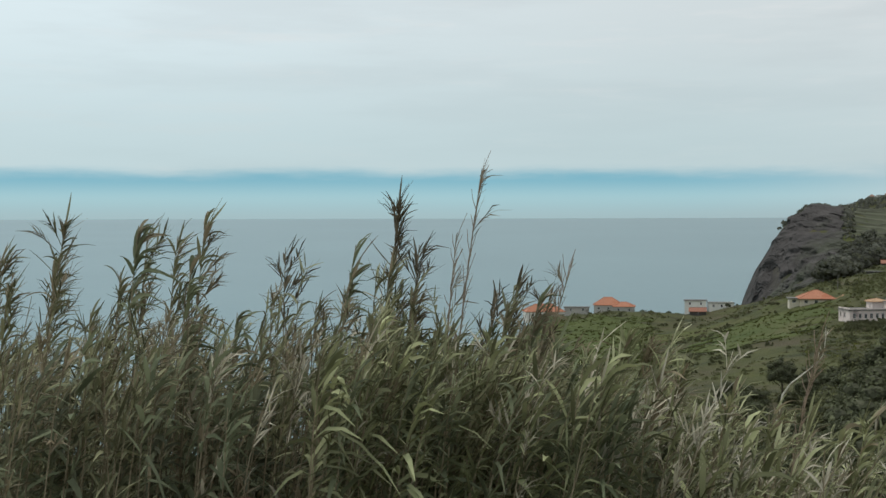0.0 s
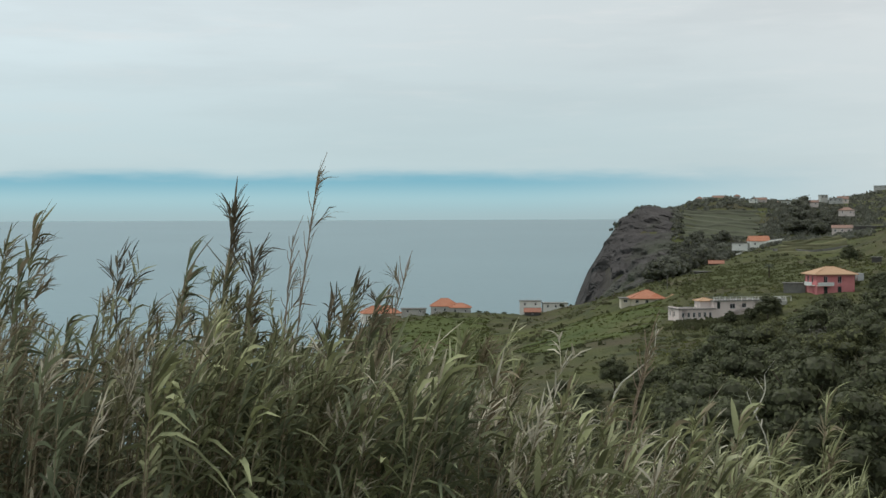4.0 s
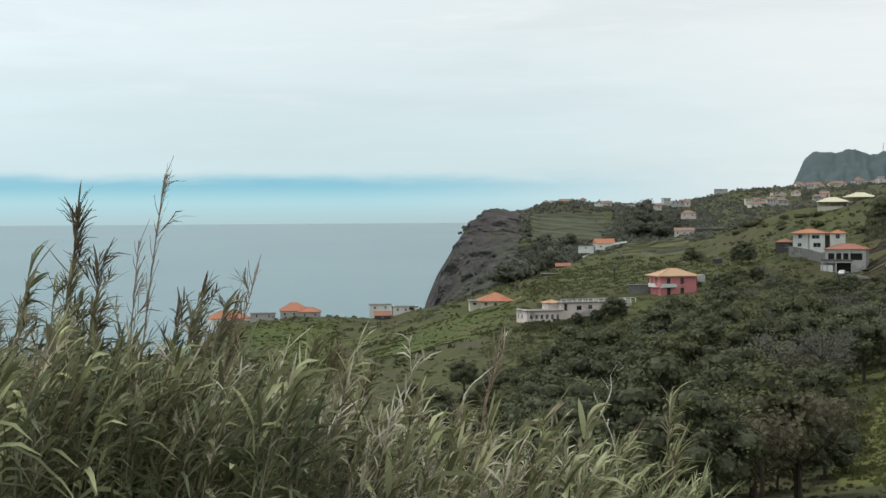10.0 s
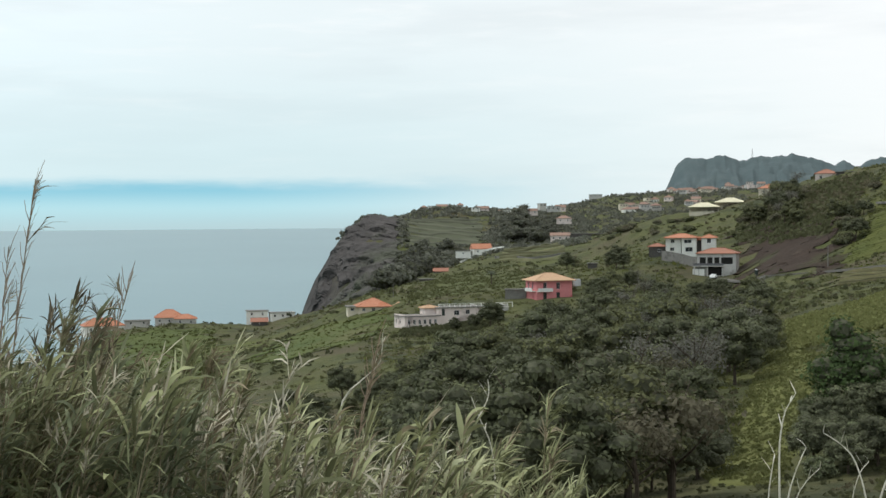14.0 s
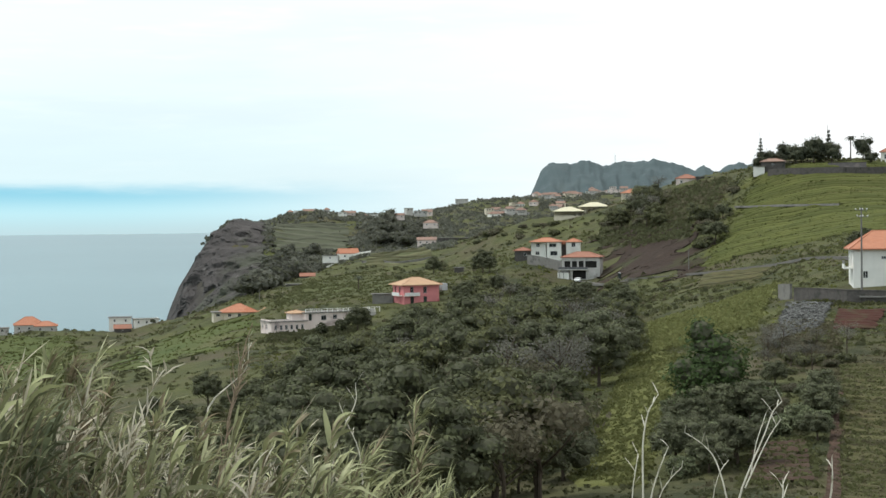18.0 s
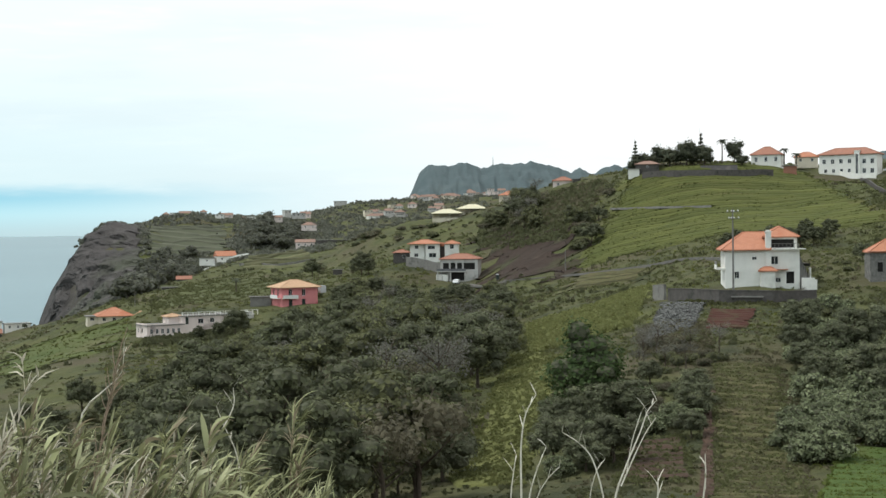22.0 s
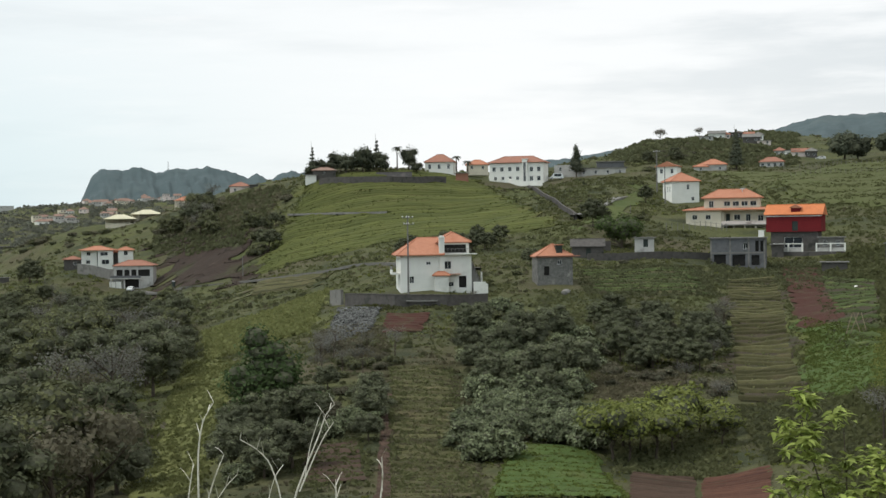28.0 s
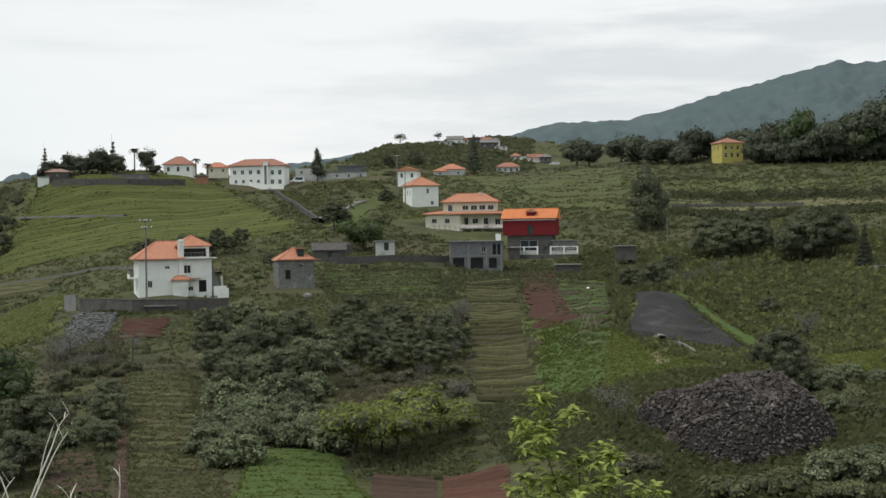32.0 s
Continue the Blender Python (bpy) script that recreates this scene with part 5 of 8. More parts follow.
# on the hilltop
cottage("shed", "shed with faded tiled roof on the hilltop", (35.49, 476, 19.1), 7.5, 5, 1.8, roof="hip", rise_=1.0, windows=1, win=(0.7, 0.7), wall=M_DARKWALL, roof_mat=M_FARTILE)
cottage("shed", "small white shed on the hilltop", (34.96, 474, 17.6), 3.6, 3, 1.8, roof="flat", windows=0)
cottage("shed", "pale low shed with dark door below the grove", (37.95, 468, 15.6), 8.5, 5, 2.2, roof="flat", windows=0, door=True, wall=M_DULLWHITE)
cottage("barn", "low barn with a dark sloping roof below the grove", (38.25, 474, 16.7), 11, 6, 0.9, roof="gable", rise_=2.4, windows=0, wall=M_DARKWALL, roof_mat=M_SLATE)
cottage("villa", "hilltop villa with brown-orange hipped roof", (40.04, 505, 21.0), 10, 8, 3.6, rise_=2.8, windows=3, win=(1.0, 1.6), roof_mat=M_OLDTILE, turn=-8)
cottage("shed", "reddish block shed on the hilltop", (40.95, 482, 17.1), 4.2, 4, 2.6, roof="flat", windows=0, wall=M_OLDTILE, roof_mat=M_OLDTILE)
cottage("cottage", "low orange-roofed house behind bushes", (41.56, 522, 22.1), 8, 6, 2.2, rise_=1.8, windows=2, wall=M_CREAM)
low_wall("wall_manor", [(42.03, 513), (42.90, 499), (44.13, 493)], 1.6, 0.3, M_WHITE, "white garden wall of the manor")
cottage("ruin", "whitewashed roofless ruin with dark openings", (45.09, 524, 20.4), 9, 6, 3.4, roof="none", windows=2, win=(0.9, 1.4), wall=M_DULLWHITE)
cottage("ruin", "long weathered white farm building", (46.47, 516, 18.9), 17, 6, 3.2, roof="flat", windows=4, win=(0.9, 1.2), wall=M_DULLWHITE)
cottage("shed", "grey block building behind the ruin", (46.81, 535, 22.2), 10, 6, 3.0, roof="flat", windows=0, wall=M_GREYBLOCK)
cottage("cottage", "tall white house with orange roof on the slope", (49.0, 470, 14.2), 6.8, 7, 6.0, roof="gable", rise_=1.4, windows=2, win=(0.9, 1.5), turn=-10)
cottage("bungalow", "bungalow with orange hipped roof beside the conifer", (50.79, 525, 20.3), 9.5, 8, 2.6, rise_=2.0, windows=2, wall=M_DULLWHITE)
cottage("bungalow", "low pale wing with orange roof", (50.32, 522, 20.1), 5.0, 6, 2.0, rise_=1.0, windows=1, wall=M_DULLWHITE)
cottage("cottage", "low house with brown roof and pale columns", (53.03, 560, 22.6), 9, 6, 2.4, rise_=1.8, windows=4, win=(1.1, 1.3), wall=M_DULLWHITE, roof_mat=M_OLDTILE)
for i, (b, d) in enumerate([(53.33, 614), (53.80, 612), (54.14, 611), (54.52, 607), (50.55, 649), (50.94, 668), (51.28, 671), (51.67, 672), (52.06, 673), (52.53, 671), (52.74, 657), (52.27, 659)]):
    cottage("cottage", "far hillside house with pale walls", (b, d, None), 4.5 + 1.5 * (i % 3), 5, 2.0 + (i % 2) * 0.7, roof=("hip", "flat", "gable")[i % 3], rise_=1.4, windows=2, wall=(M_DULLWHITE, M_WHITE, M_PALEPINK, M_DARKWALL)[i % 4], roof_mat=(M_OLDTILE, M_CONCRETE)[i % 2])
cottage("hut", "dark stone hut with sagging roof", (45.88, 300, -5.2), 6.5, 5, 1.8, roof="gable", rise_=1.5, windows=0, door=True, wall=M_DARKWALL, roof_mat=M_DARKWALL)
cottage("hut", "small white hut with dark door", (48.1, 302, -3.6), 4.0, 3, 1.9, roof="flat", windows=1, win=(0.6, 0.7), door=True, wall=M_DULLWHITE)
cottage("shed", "small dark open shed on stilts", (57.61, 310, -4.9), 4.4, 3, 1.4, roof="flat", windows=0, wall=M_DARKWALL, roof_mat=M_OLDTILE)
cottage("shed", "low concrete tank below the wall", (39.29, 231, -12.0), 4.2, 2, 1.0, roof="flat", windows=0, wall=M_DARKWALL, roof_mat=M_DULLWHITE)
cottage("shed", "grey lean-to under the red house", (55.33, 300, -9.7), 5, 3, 2.6, roof="flat", windows=0, wall=M_DARKWALL, roof_mat=M_CONCRETE)

# ---- villa additions ----
def add(parent, name, specs, mat, label=""):
    return part(name, boxes(*specs), mat, parent, label)


add(villa, "chimney", [(4.75, 5.65, -0.35, 0.5, 0.0, 8.9), (4.62, 5.78, -0.48, 0.63, 8.903, 9.05), (4.85, 5.55, -0.25, 0.4, 9.053, 9.3)], M_WHITE, "tall white chimney stack")
bal = add(villa, "balcony", [(-3.3, -1.95, 1.0, 6.0, 2.7, 2.95), (-3.3, -3.15, 1.0, 6.0, 2.953, 3.5)], M_WHITE, "white balcony slab")
add(bal, "railing", [(-3.27, -3.2, 1.05, 5.95, 3.503, 4.1)], M_POLE)
rail = add(villa, "terrace_rail", [(5.0, 10.3, 0.62, 0.7, 6.95, 7.03)], M_POLE)
for i in range(9):
    add(rail, "baluster", [(5.0 + 0.65 * i, 5.06 + 0.65 * i, 0.63, 0.69, 6.15, 6.95)], M_POLE)
add(villa, "eave_slab", [(4.85, 11.3, -0.2, 2.1, 6.003, 6.14)], M_WHITE)
porch = part("porch_roof", hip_roof(2.6, 1.5, 0.25, 0.6, 0.0), M_TILE, villa)
porch.matrix_local = Matrix.Translation((3.7, -1.3, 2.55))
add(villa, "porch_wall", [(3.8, 6.2, -1.2, -0.05, -0.8, 2.36)], M_WHITE)
add(villa, "lintel_tiles", [(6.4, 8.4, -0.4, 0.55, 2.6, 2.72)], M_TILE, "short run of orange tiles")
stair = add(villa, "outside_stair", [(10.45 + 0.17 * i, 10.69 + 0.17 * i, 1.0, 2.6, -0.5, 4.6 - 0.4 * i) for i in range(10)], M_CONCRETE, "grey outside stair")
add(stair, "stair_wall", [(12.15, 12.3, 0.9, 2.7, -0.5, 2.9)], M_WHITE)
for i in range(6):
    add(stair, "stair_rail", [(10.5 + 0.3 * i, 10.56 + 0.3 * i, 0.95, 1.0, 4.1 - 0.7 * i, 5.3 - 0.7 * i)], M_DARK)
add(villa, "garden_wall", [(10.5, 12.6, -1.2, -0.9, -1.0, 1.3), (12.6, 13.0, -1.2, 2.0, -1.0, 0.9)], M_WHITE)


# ---- house additions ----
bal = add(pink_house, "balcony", [(-6.6, -5.52, 1.0, 6.5, 2.7, 2.9), (-5.5, -1.0, -1.1, -0.03, 2.7, 2.9)], M_WHITE, "white corner balcony")
add(bal, "railing", [(-6.6, -6.5, 1.0, 6.5, 2.903, 3.7), (-5.5, -1.0, -1.1, -1.0, 2.903, 3.7)], M_FRAME)
bal = add(long_house, "balustrade", [(-0.6, 21.3, 0.75, 0.9, 6.0, 6.12)], M_WHITE, "white roof terrace balustrade")
for i in range(15):
    add(bal, "baluster", [(-0.55 + 1.55 * i, -0.35 + 1.55 * i, 0.77, 0.88, 4.8, 5.997)], M_WHITE)
add(pink_house, "water_tank", [(7.0, 8.8, 2.0, 3.6, 4.0, 5.9), (7.2, 8.6, 2.2, 3.4, 5.903, 6.05)], M_PLASTIC, "white water tank")
add(stone_cottage, "eave_slab", [(-3.6, 4.3, -0.5, 0.9, 3.62, 3.78)], M_OLDTILE)
dormer = add(stone_cottage, "dormer", [(0.2, 1.3, 0.6, 2.4, 3.9, 5.6)], M_GREENDOOR, "dark dormer window")
add(dormer, "dormer_roof", [(0.0, 1.5, 0.4, 2.6, 5.603, 5.75)], M_TILE)
for i in range(5):
    x = -1.2 + 2.7 * i
    add(cream_house, "post", [(x, x + 0.22, -0.05, 0.17, -1.5, 4.25)], M_CREAM)
add(cream_house, "veranda_floor", [(-1.45, 10.9, -0.2, 1.98, 0.6, 0.85)], M_CONCRETE)
add(cream_house, "balustrade", [(-1.45, 10.9, -0.2, -0.08, 0.853, 1.75)], M_PALEPINK, "pinkish veranda balustrade")
add(cream_house, "dish", [(3.0, 4.2, 4.0, 4.3, 9.9, 10.2), (3.4, 3.6, 4.1, 4.2, 9.3, 9.9)], M_PLASTIC, "white rooftop solar tank")
for i, x in enumerate((-5.5, -1.7, 2.0, 5.15)):
    add(grey_house, "pillar", [(x, x + 0.35, -0.06, -0.003, -1.4, 5.8)], M_CONCRETE)
add(grey_house, "floor_beam", [(-5.14, 5.14, -0.05, -0.002, 2.7, 3.0)], M_CONCRETE, "pale concrete beam")
add(grey_house, "roof_tank", [(4.1, 5.2, 1.0, 2.0, 6.03, 7.4)], M_WHITE, "white tank on the roof")
add(red_house, "trim", [(-6.4, 6.2, -0.25, -0.003, 7.55, 7.72)], M_FRAME, "white trim board")
dm = add(red_house, "dormer", [(-0.7, 1.3, 0.6, 3.0, 8.2, 9.5)], M_REDBOARD, "small red dormer")
rfd = part("dormer_roof", hip_roof(2.0, 2.4, 0.3, 0.6, 0.0, True), M_TILE, dm)
rfd.matrix_local = Matrix.Translation((-0.7, 0.6, 9.65))
add(house_b, "porch_slab", [(-6.9, 2.4, -1.6, -0.004, 3.0, 3.25)], M_DULLWHITE)
add(house_b, "porch_rail", [(-6.9, 2.4, -1.6, -1.5, 3.253, 4.0)], M_GREYBLOCK)
for x in (-6.8, -2.7, 2.1):
    add(house_b, "porch_post", [(x, x + 0.25, -1.58, -1.35, -1.0, 2.99)], M_DULLWHITE)


def terrace(base, w, d, high, label):
    """A paved terrace with a white post-and-rail balustrade."""
    root = tagged(new("terrace"), label, "terrace")
    root.matrix_world = Matrix.Translation(at(*base)) @ Matrix.Rotation(radians(-base[0] - 6), 4, "Z")
    part("slab", boxes((-w / 2, w / 2, 0, d, -3.0, 0.0)), M_DARKWALL, root)
    n = 6
    for i in range(n):
        x = -w / 2 + (w - 0.35) * i / (n - 1)
        part("post", boxes((x, x + 0.35, 0.02, 0.37, 0.004, high)), M_WHITE, root)
        if i < n - 1 and i != 2:
            part("rail", boxes((x + 0.353, x - 0.003 + (w - 0.35) / (n - 1), 0.1, 0.25, high - 0.25, high - 0.05)), M_WHITE, root)
            part("panel", boxes((x + 0.353, x - 0.003 + (w - 0.35) / (n - 1), 0.12, 0.2, 0.004, high * 0.45)), M_DULLWHITE, root)
    return root


terrace((54.40, 328, -5.3), 15.5, 5, 1.9, "terrace with white posts before the red house")
cottage("porch", "white porch with sloping roof by the red house", (53.21, 326, -5.2), 2.6, 2.0, 1.5, roof="flat", eave=0.5, windows=0, wall=M_DARKWALL, roof_mat=M_WHITE)
cottage("greenhouse", "pale leaning greenhouse beside the red house", (55.23, 330, -4.9), 5.5, 4, 2.6, roof="flat", windows=2, wall=M_CONCRETE, roof_mat=M_CONCRETE)


# ---- poles, vehicles and small things ----
def utility_pole(base, high, label, arms=2, radius=0.14):
    root = tagged(new("utility_pole"), label, "pole")
    root.matrix_world = Matrix.Translation(at(*base)) @ Matrix.Rotation(radians(-base[0]), 4, "Z")
    bm = bmesh.new()
    tube(bm, [(0, 0, -1), (0, 0, high * 0.5), (0, 0, high)], [radius * 1.25, radius, radius * 0.75], 8)
    part("shaft", bm, M_POLE, root)
    for i in range(arms):
        z = high - 0.5 - 1.1 * i
        arm = part("crossarm", boxes((-0.9 + 0.25 * i, 0.9 + 0.1 * i, -0.2, -0.11, z, z + 0.1)), M_POLE, root)
        for x in (-0.85 + 0.25 * i, -0.2, 0.2, 0.85 + 0.1 * i):
            bm = bmesh.new()
            tube(bm, [(x, -0.155, z + 0.104), (x, -0.155, z + 0.2), (x, -0.155, z + 0.34)], [0.09, 0.12, 0.06], 6)
            part("insulator", bm, M_FRAME, arm, "white porcelain insulator")
    return root


utility_pole((38.76, 240, -10.2), 13.2, "tall grey pole with white insulators by the villa", radius=0.14)
utility_pole((32.24, 400, -11.6), 6.0, "thin grey pole beside the meadow", 0, 0.12)
utility_pole((48.62, 445, 11.2), 13.0, "grey pole beside the white house", 1, 0.2)
utility_pole((48.93, 425, 7.3), 11.0, "dark pole beside the white house", 0, 0.15)
utility_pole((60.59, 315, -5.2), 5.6, "pale post on the slope", 0, 0.14)
utility_pole((59.24, 330, -1.7), 4.4, "short pale post on the slope", 0, 0.12)
utility_pole((27.35, 455, -16.5), 3.0, "thin white post beside the lane", 0, 0.08)
utility_pole((66.53, 290, -8.6), 4.0, "thin pale post beside the lane", 0, 0.1)
utility_pole((47.57, 380, 0.7), 6.0, "thin grey pole on the slope", 0, 0.1)
utility_pole((15.31, 470, -24.5), 6.5, "thin pale pole above the bungalow", 0, 0.1)


def wheel(parent, x, y, r):
    bm = bmesh.new()
    tube(bm, [(x, y - 0.11, r), (x, y + 0.11, r)], [r, r], 14)
    w = part("wheel", bm, M_RUBBER, parent)
    bm = bmesh.new()
    tube(bm, [(x, y - 0.125, r), (x, y - 0.114, r)], [r * 0.6, r * 0.55], 10)
    part("rim", bm, M_PLASTIC, w)


def car(base, turn, paint, label, van=False):
    root = tagged(new("van" if van else "car"), label, "van" if van else "car")
    root.matrix_world = Matrix.Translation(at(*base)) @ Matrix.Rotation(radians(turn - base[0]), 4, "Z")
    L, W, H = (4.9, 1.85, 2.1) if van else (4.1, 1.7, 1.45)
    prof = [(-L / 2, 0.35), (-L / 2, 0.8), (-L / 2 + 0.9, 0.95), (-L / 2 + 1.5, H - 0.08), (-L / 2 + 1.9, H), (L / 2 - 0.5, H - 0.02), (L / 2 - 0.08, 0.95), (L / 2, 0.8), (L / 2, 0.35)]
    bm = bmesh.new()
    for side in (-1, 1):
        bm.faces.new([bm.verts.new((x, side * (W / 2 if z < 1.0 else W / 2 - 0.14), z)) for x, z in (prof if side < 0 else prof[::-1])])
    bm.verts.ensure_lookup_table()
    n = len(prof)
    a = list(bm.verts)[:n]
    b = list(bm.verts)[n:][::-1]
    for i in range(n):
        bm.faces.new((a[i], b[i], b[(i + 1) % n], a[(i + 1) % n]))
    body = part("body", bm, paint, root)
    part("windscreen", boxes((-L / 2 + 1.15, -L / 2 + 1.2, -W / 2 + 0.2, W / 2 - 0.2, 1.02, H - 0.18)), M_GLASS, root)
    for y in (-W / 2 + 0.02, W / 2 - 0.07):
        part("side_window", boxes((-L / 2 + 1.55, L / 2 - 0.75, y, y + 0.05, 1.0, H - 0.2)), M_GLASS, root)
    for x in (-L / 2 + 0.8, L / 2 - 0.8):
        for y in (-W / 2 + 0.05, W / 2 - 0.05):
            wheel(root, x, y, 0.33)
    return root


car((44.67, 504, 18.0), 15, M_CARWHITE, "white van parked beside the manor", True)
car((54.85, 600, 27.2), 10, M_CARWHITE, "white car parked at the field edge")
car((27.91, 452, -16.6), 80, M_CARWHITE, "pale car standing before the garage")


def bin_(base, label):
    root = tagged(new("rubbish_bin"), label, "bin")
    root.matrix_world = Matrix.Translation(at(*base))
    bm = bmesh.new()
    tube(bm, [(0, 0, -0.2), (0, 0, 0.6), (0, 0, 1.3)], [0.42, 0.5, 0.55], 10)
    part("body", bm, M_GREENDOOR, root)
    bm = bmesh.new()
    tube(bm, [(0, 0, 1.304), (0.05, 0, 1.45)], [0.56, 0.4], 10)
    part("lid", bm, M_PLASTIC, root)


bin_((29.55, 412, -14.0), "dark rubbish bin beside the lane")


def pole_tripod(base, label):
    root = tagged(new("pole_stack"), label, "poles")
    root.matrix_world = Matrix.Translation(at(*base)) @ Matrix.Rotation(radians(-base[0]), 4, "Z")
    for x0, x1, y in ((-1.4, -0.6, 0), (-0.9, 0.2, 0.4), (0.4, -0.5, 0.2), (1.2, 0.5, 0.1)):
        bm = bmesh.new()
        tube(bm, [(x0, y, -0.2), ((x0 + x1) / 2, y + 0.4, 1.2), (x1, y + 0.9, 2.5)], [0.07, 0.06, 0.05], 6)
        part("pole", bm, M_CANE, root)


pole_tripod((47.59, 262, -11.4), "leaning pale cane poles on the terrace")
pole_tripod((56.15, 195, -13.7), "short leaning canes on the green slope")


def boulder(base, size, label, mat):
    bm = bmesh.new()
    bmesh.ops.create_icosphere(bm, subdivisions=2, radius=size)
    for v in bm.verts:
        v.co *= 1 + 0.25 * noise.noise(v.co * 2.0 / size + Vector((size, base[0], 0)))
        v.co.z *= 0.7
    ob = part("boulder", bm, mat)
    ob.location = at(*base) + Vector((0, 0, size * 0.3))
    tagged(ob, label, "rock")


boulder((38.47, 119), 0.22, "pale stone lying on the path", M_DULLWHITE)
boulder((50.09, 122), 0.2, "pale stone on the red field", M_DULLWHITE)
boulder((45.01, 246), 0.9, "pale boulder above the thicket", M_CONCRETE)
boulder((56.12, 268), 0.4, "white stone on the terrace", M_WHITE)



def post_fence(pts, n, high, label):
    """A line of thin vineyard posts joined by a wire."""
    root = tagged(new("fence"), label, "fence")
    line = []
    for i in range(n):
        k = i / (n - 1) * (len(pts) - 1)
        j = min(int(k), len(pts) - 2)
        b, d = (pts[j][q] + (pts[j + 1][q] - pts[j][q]) * (k - j) for q in (0, 1))
        line.append(at(b, d))
    root.location = line[0]
    me = None
    for p in line:
        if me is None:
            bm = bmesh.new()
            tube(bm, [(0, 0, -0.4), (0.02, 0, high)], [0.09, 0.07], 5)
            first = part("post", bm, M_POLE, root)
            me = first.data
        else:
            first = part_of("post", me, root)
        first.location = p - line[0]
    bm = bmesh.new()
    tube(bm, [p - line[0] + Vector((0, 0, high * 0.85)) for p in line], [0.025] * n, 4)
    part("wire", bm, M_WIRE, root)


post_fence([(54.07, 542), (55.70, 530), (57.71, 538)], 22, 1.7, "line of thin grey posts along the pasture")
post_fence([(53.74, 488), (55.69, 493), (57.71, 511)], 22, 1.7, "line of thin grey posts across the pasture")
post_fence([(48.96, 353), (50.18, 364), (51.29, 366)], 12, 1.9, "line of thin posts below the cream house")
# ---- trees and bushes ----
def cards(centres, normals, sizes, rng, droop=0.0):
    """Small bent leaf clumps: two triangles each, every one an island."""
    n = len(centres)
    a = rng.normal(size=(n, 3))
    t = np.cross(normals, a)
    t /= np.linalg.norm(t, axis=1)[:, None] + 1e-9
    s = np.cross(normals, t)
    w = sizes[:, None]
    l = sizes[:, None] * rng.uniform(0.7, 1.5, (n, 1))
    bend = normals * w * rng.uniform(-0.1, 0.2, (n, 1))
    p = np.stack([centres - t * l * 0.5 - bend, centres + s * w * 0.45 + bend * 0.3, centres + t * l * 0.5 - bend, centres - s * w * 0.45 + bend * 0.3], 1)
    p[:, :, 2] -= droop * w
    co = p.reshape(-1, 3)
    i = np.arange(n)[:, None] * 4
    f = np.concatenate([i + [[0, 1, 2]], i + [[0, 2, 3]]], 1).reshape(-1, 3)
    return co, f


def lobed_crown(name, lobes, n, leaf, mat, seed, core=0.72, top=0.0, fill=0.25):
    """A crown of many leaf clumps over several lobes (x, y, z, rx, rz), round an inner mass of twigs coloured as shade.
    """
    rng = np.random.default_rng(seed)
    lob = np.array(lobes, float)
    area = lob[:, 3] * (lob[:, 3] + lob[:, 4])
    pick = rng.choice(len(lob), n, p=area / area.sum())
    d = rng.normal(size=(n, 3))
    d[:, 2] += top
    d /= np.linalg.norm(d, axis=1)[:, None]
    shell = 1 - fill * rng.random(n) ** 1.5 + 0.12 * rng.normal(size=n)
    r = np.stack([lob[pick, 3], lob[pick, 3], lob[pick, 4]], 1) * shell[:, None]
    bumps = 1 + 0.16 * np.sin(d[:, 0] * 7 + pick) * np.sin(d[:, 1] * 6 + 2 * pick) + 0.1 * np.sin(d[:, 2] * 9 + pick)
    c = lob[pick, :3] + d * r * bumps[:, None]
    nrm = d * 0.8 + rng.normal(size=(n, 3)) * 0.3 + np.array([0, 0, 0.35])
    nrm /= np.linalg.norm(nrm, axis=1)[:, None]
    co, f = cards(c, nrm, leaf * rng.uniform(0.45, 1.35, n), rng)
    leafy = len(f)
    co, f = [co], [f]
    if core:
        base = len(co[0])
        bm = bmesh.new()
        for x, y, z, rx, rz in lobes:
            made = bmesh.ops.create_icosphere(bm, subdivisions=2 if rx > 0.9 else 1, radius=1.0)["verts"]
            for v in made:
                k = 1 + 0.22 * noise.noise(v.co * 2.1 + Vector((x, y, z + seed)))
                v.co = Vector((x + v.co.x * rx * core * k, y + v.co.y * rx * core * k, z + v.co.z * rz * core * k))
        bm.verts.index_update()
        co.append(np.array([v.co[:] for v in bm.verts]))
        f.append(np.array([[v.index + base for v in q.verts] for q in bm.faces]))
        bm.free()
    me = mesh_of(name, np.concatenate(co).tolist(), np.concatenate(f).tolist(), [mat, M_CROWN_SHADE])
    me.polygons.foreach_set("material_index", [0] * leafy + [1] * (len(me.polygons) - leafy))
    return me


def dome_lobes(seed, count, rx, rz, lobe, z0):
    """Lobes spread over a dome, so that the crown billows on all sides."""
    rng = random.Random(seed)
    out = [(0, 0, z0, rx * 0.6, rz * 0.6)]
    for i in range(count):
        up = 1 - 1.35 * (i + 0.5) / count
        flat_ = math.sqrt(max(0.0, 1 - up * up))
        a, k = i * 2.4 + rng.uniform(-0.35, 0.35), rng.uniform(0.62, 0.98)
        out.append((math.cos(a) * rx * k * flat_, math.sin(a) * rx * k * flat_, z0 + rz * k * up, lobe * rng.uniform(0.7, 1.25), lobe * rng.uniform(0.5, 0.85)))
    return out


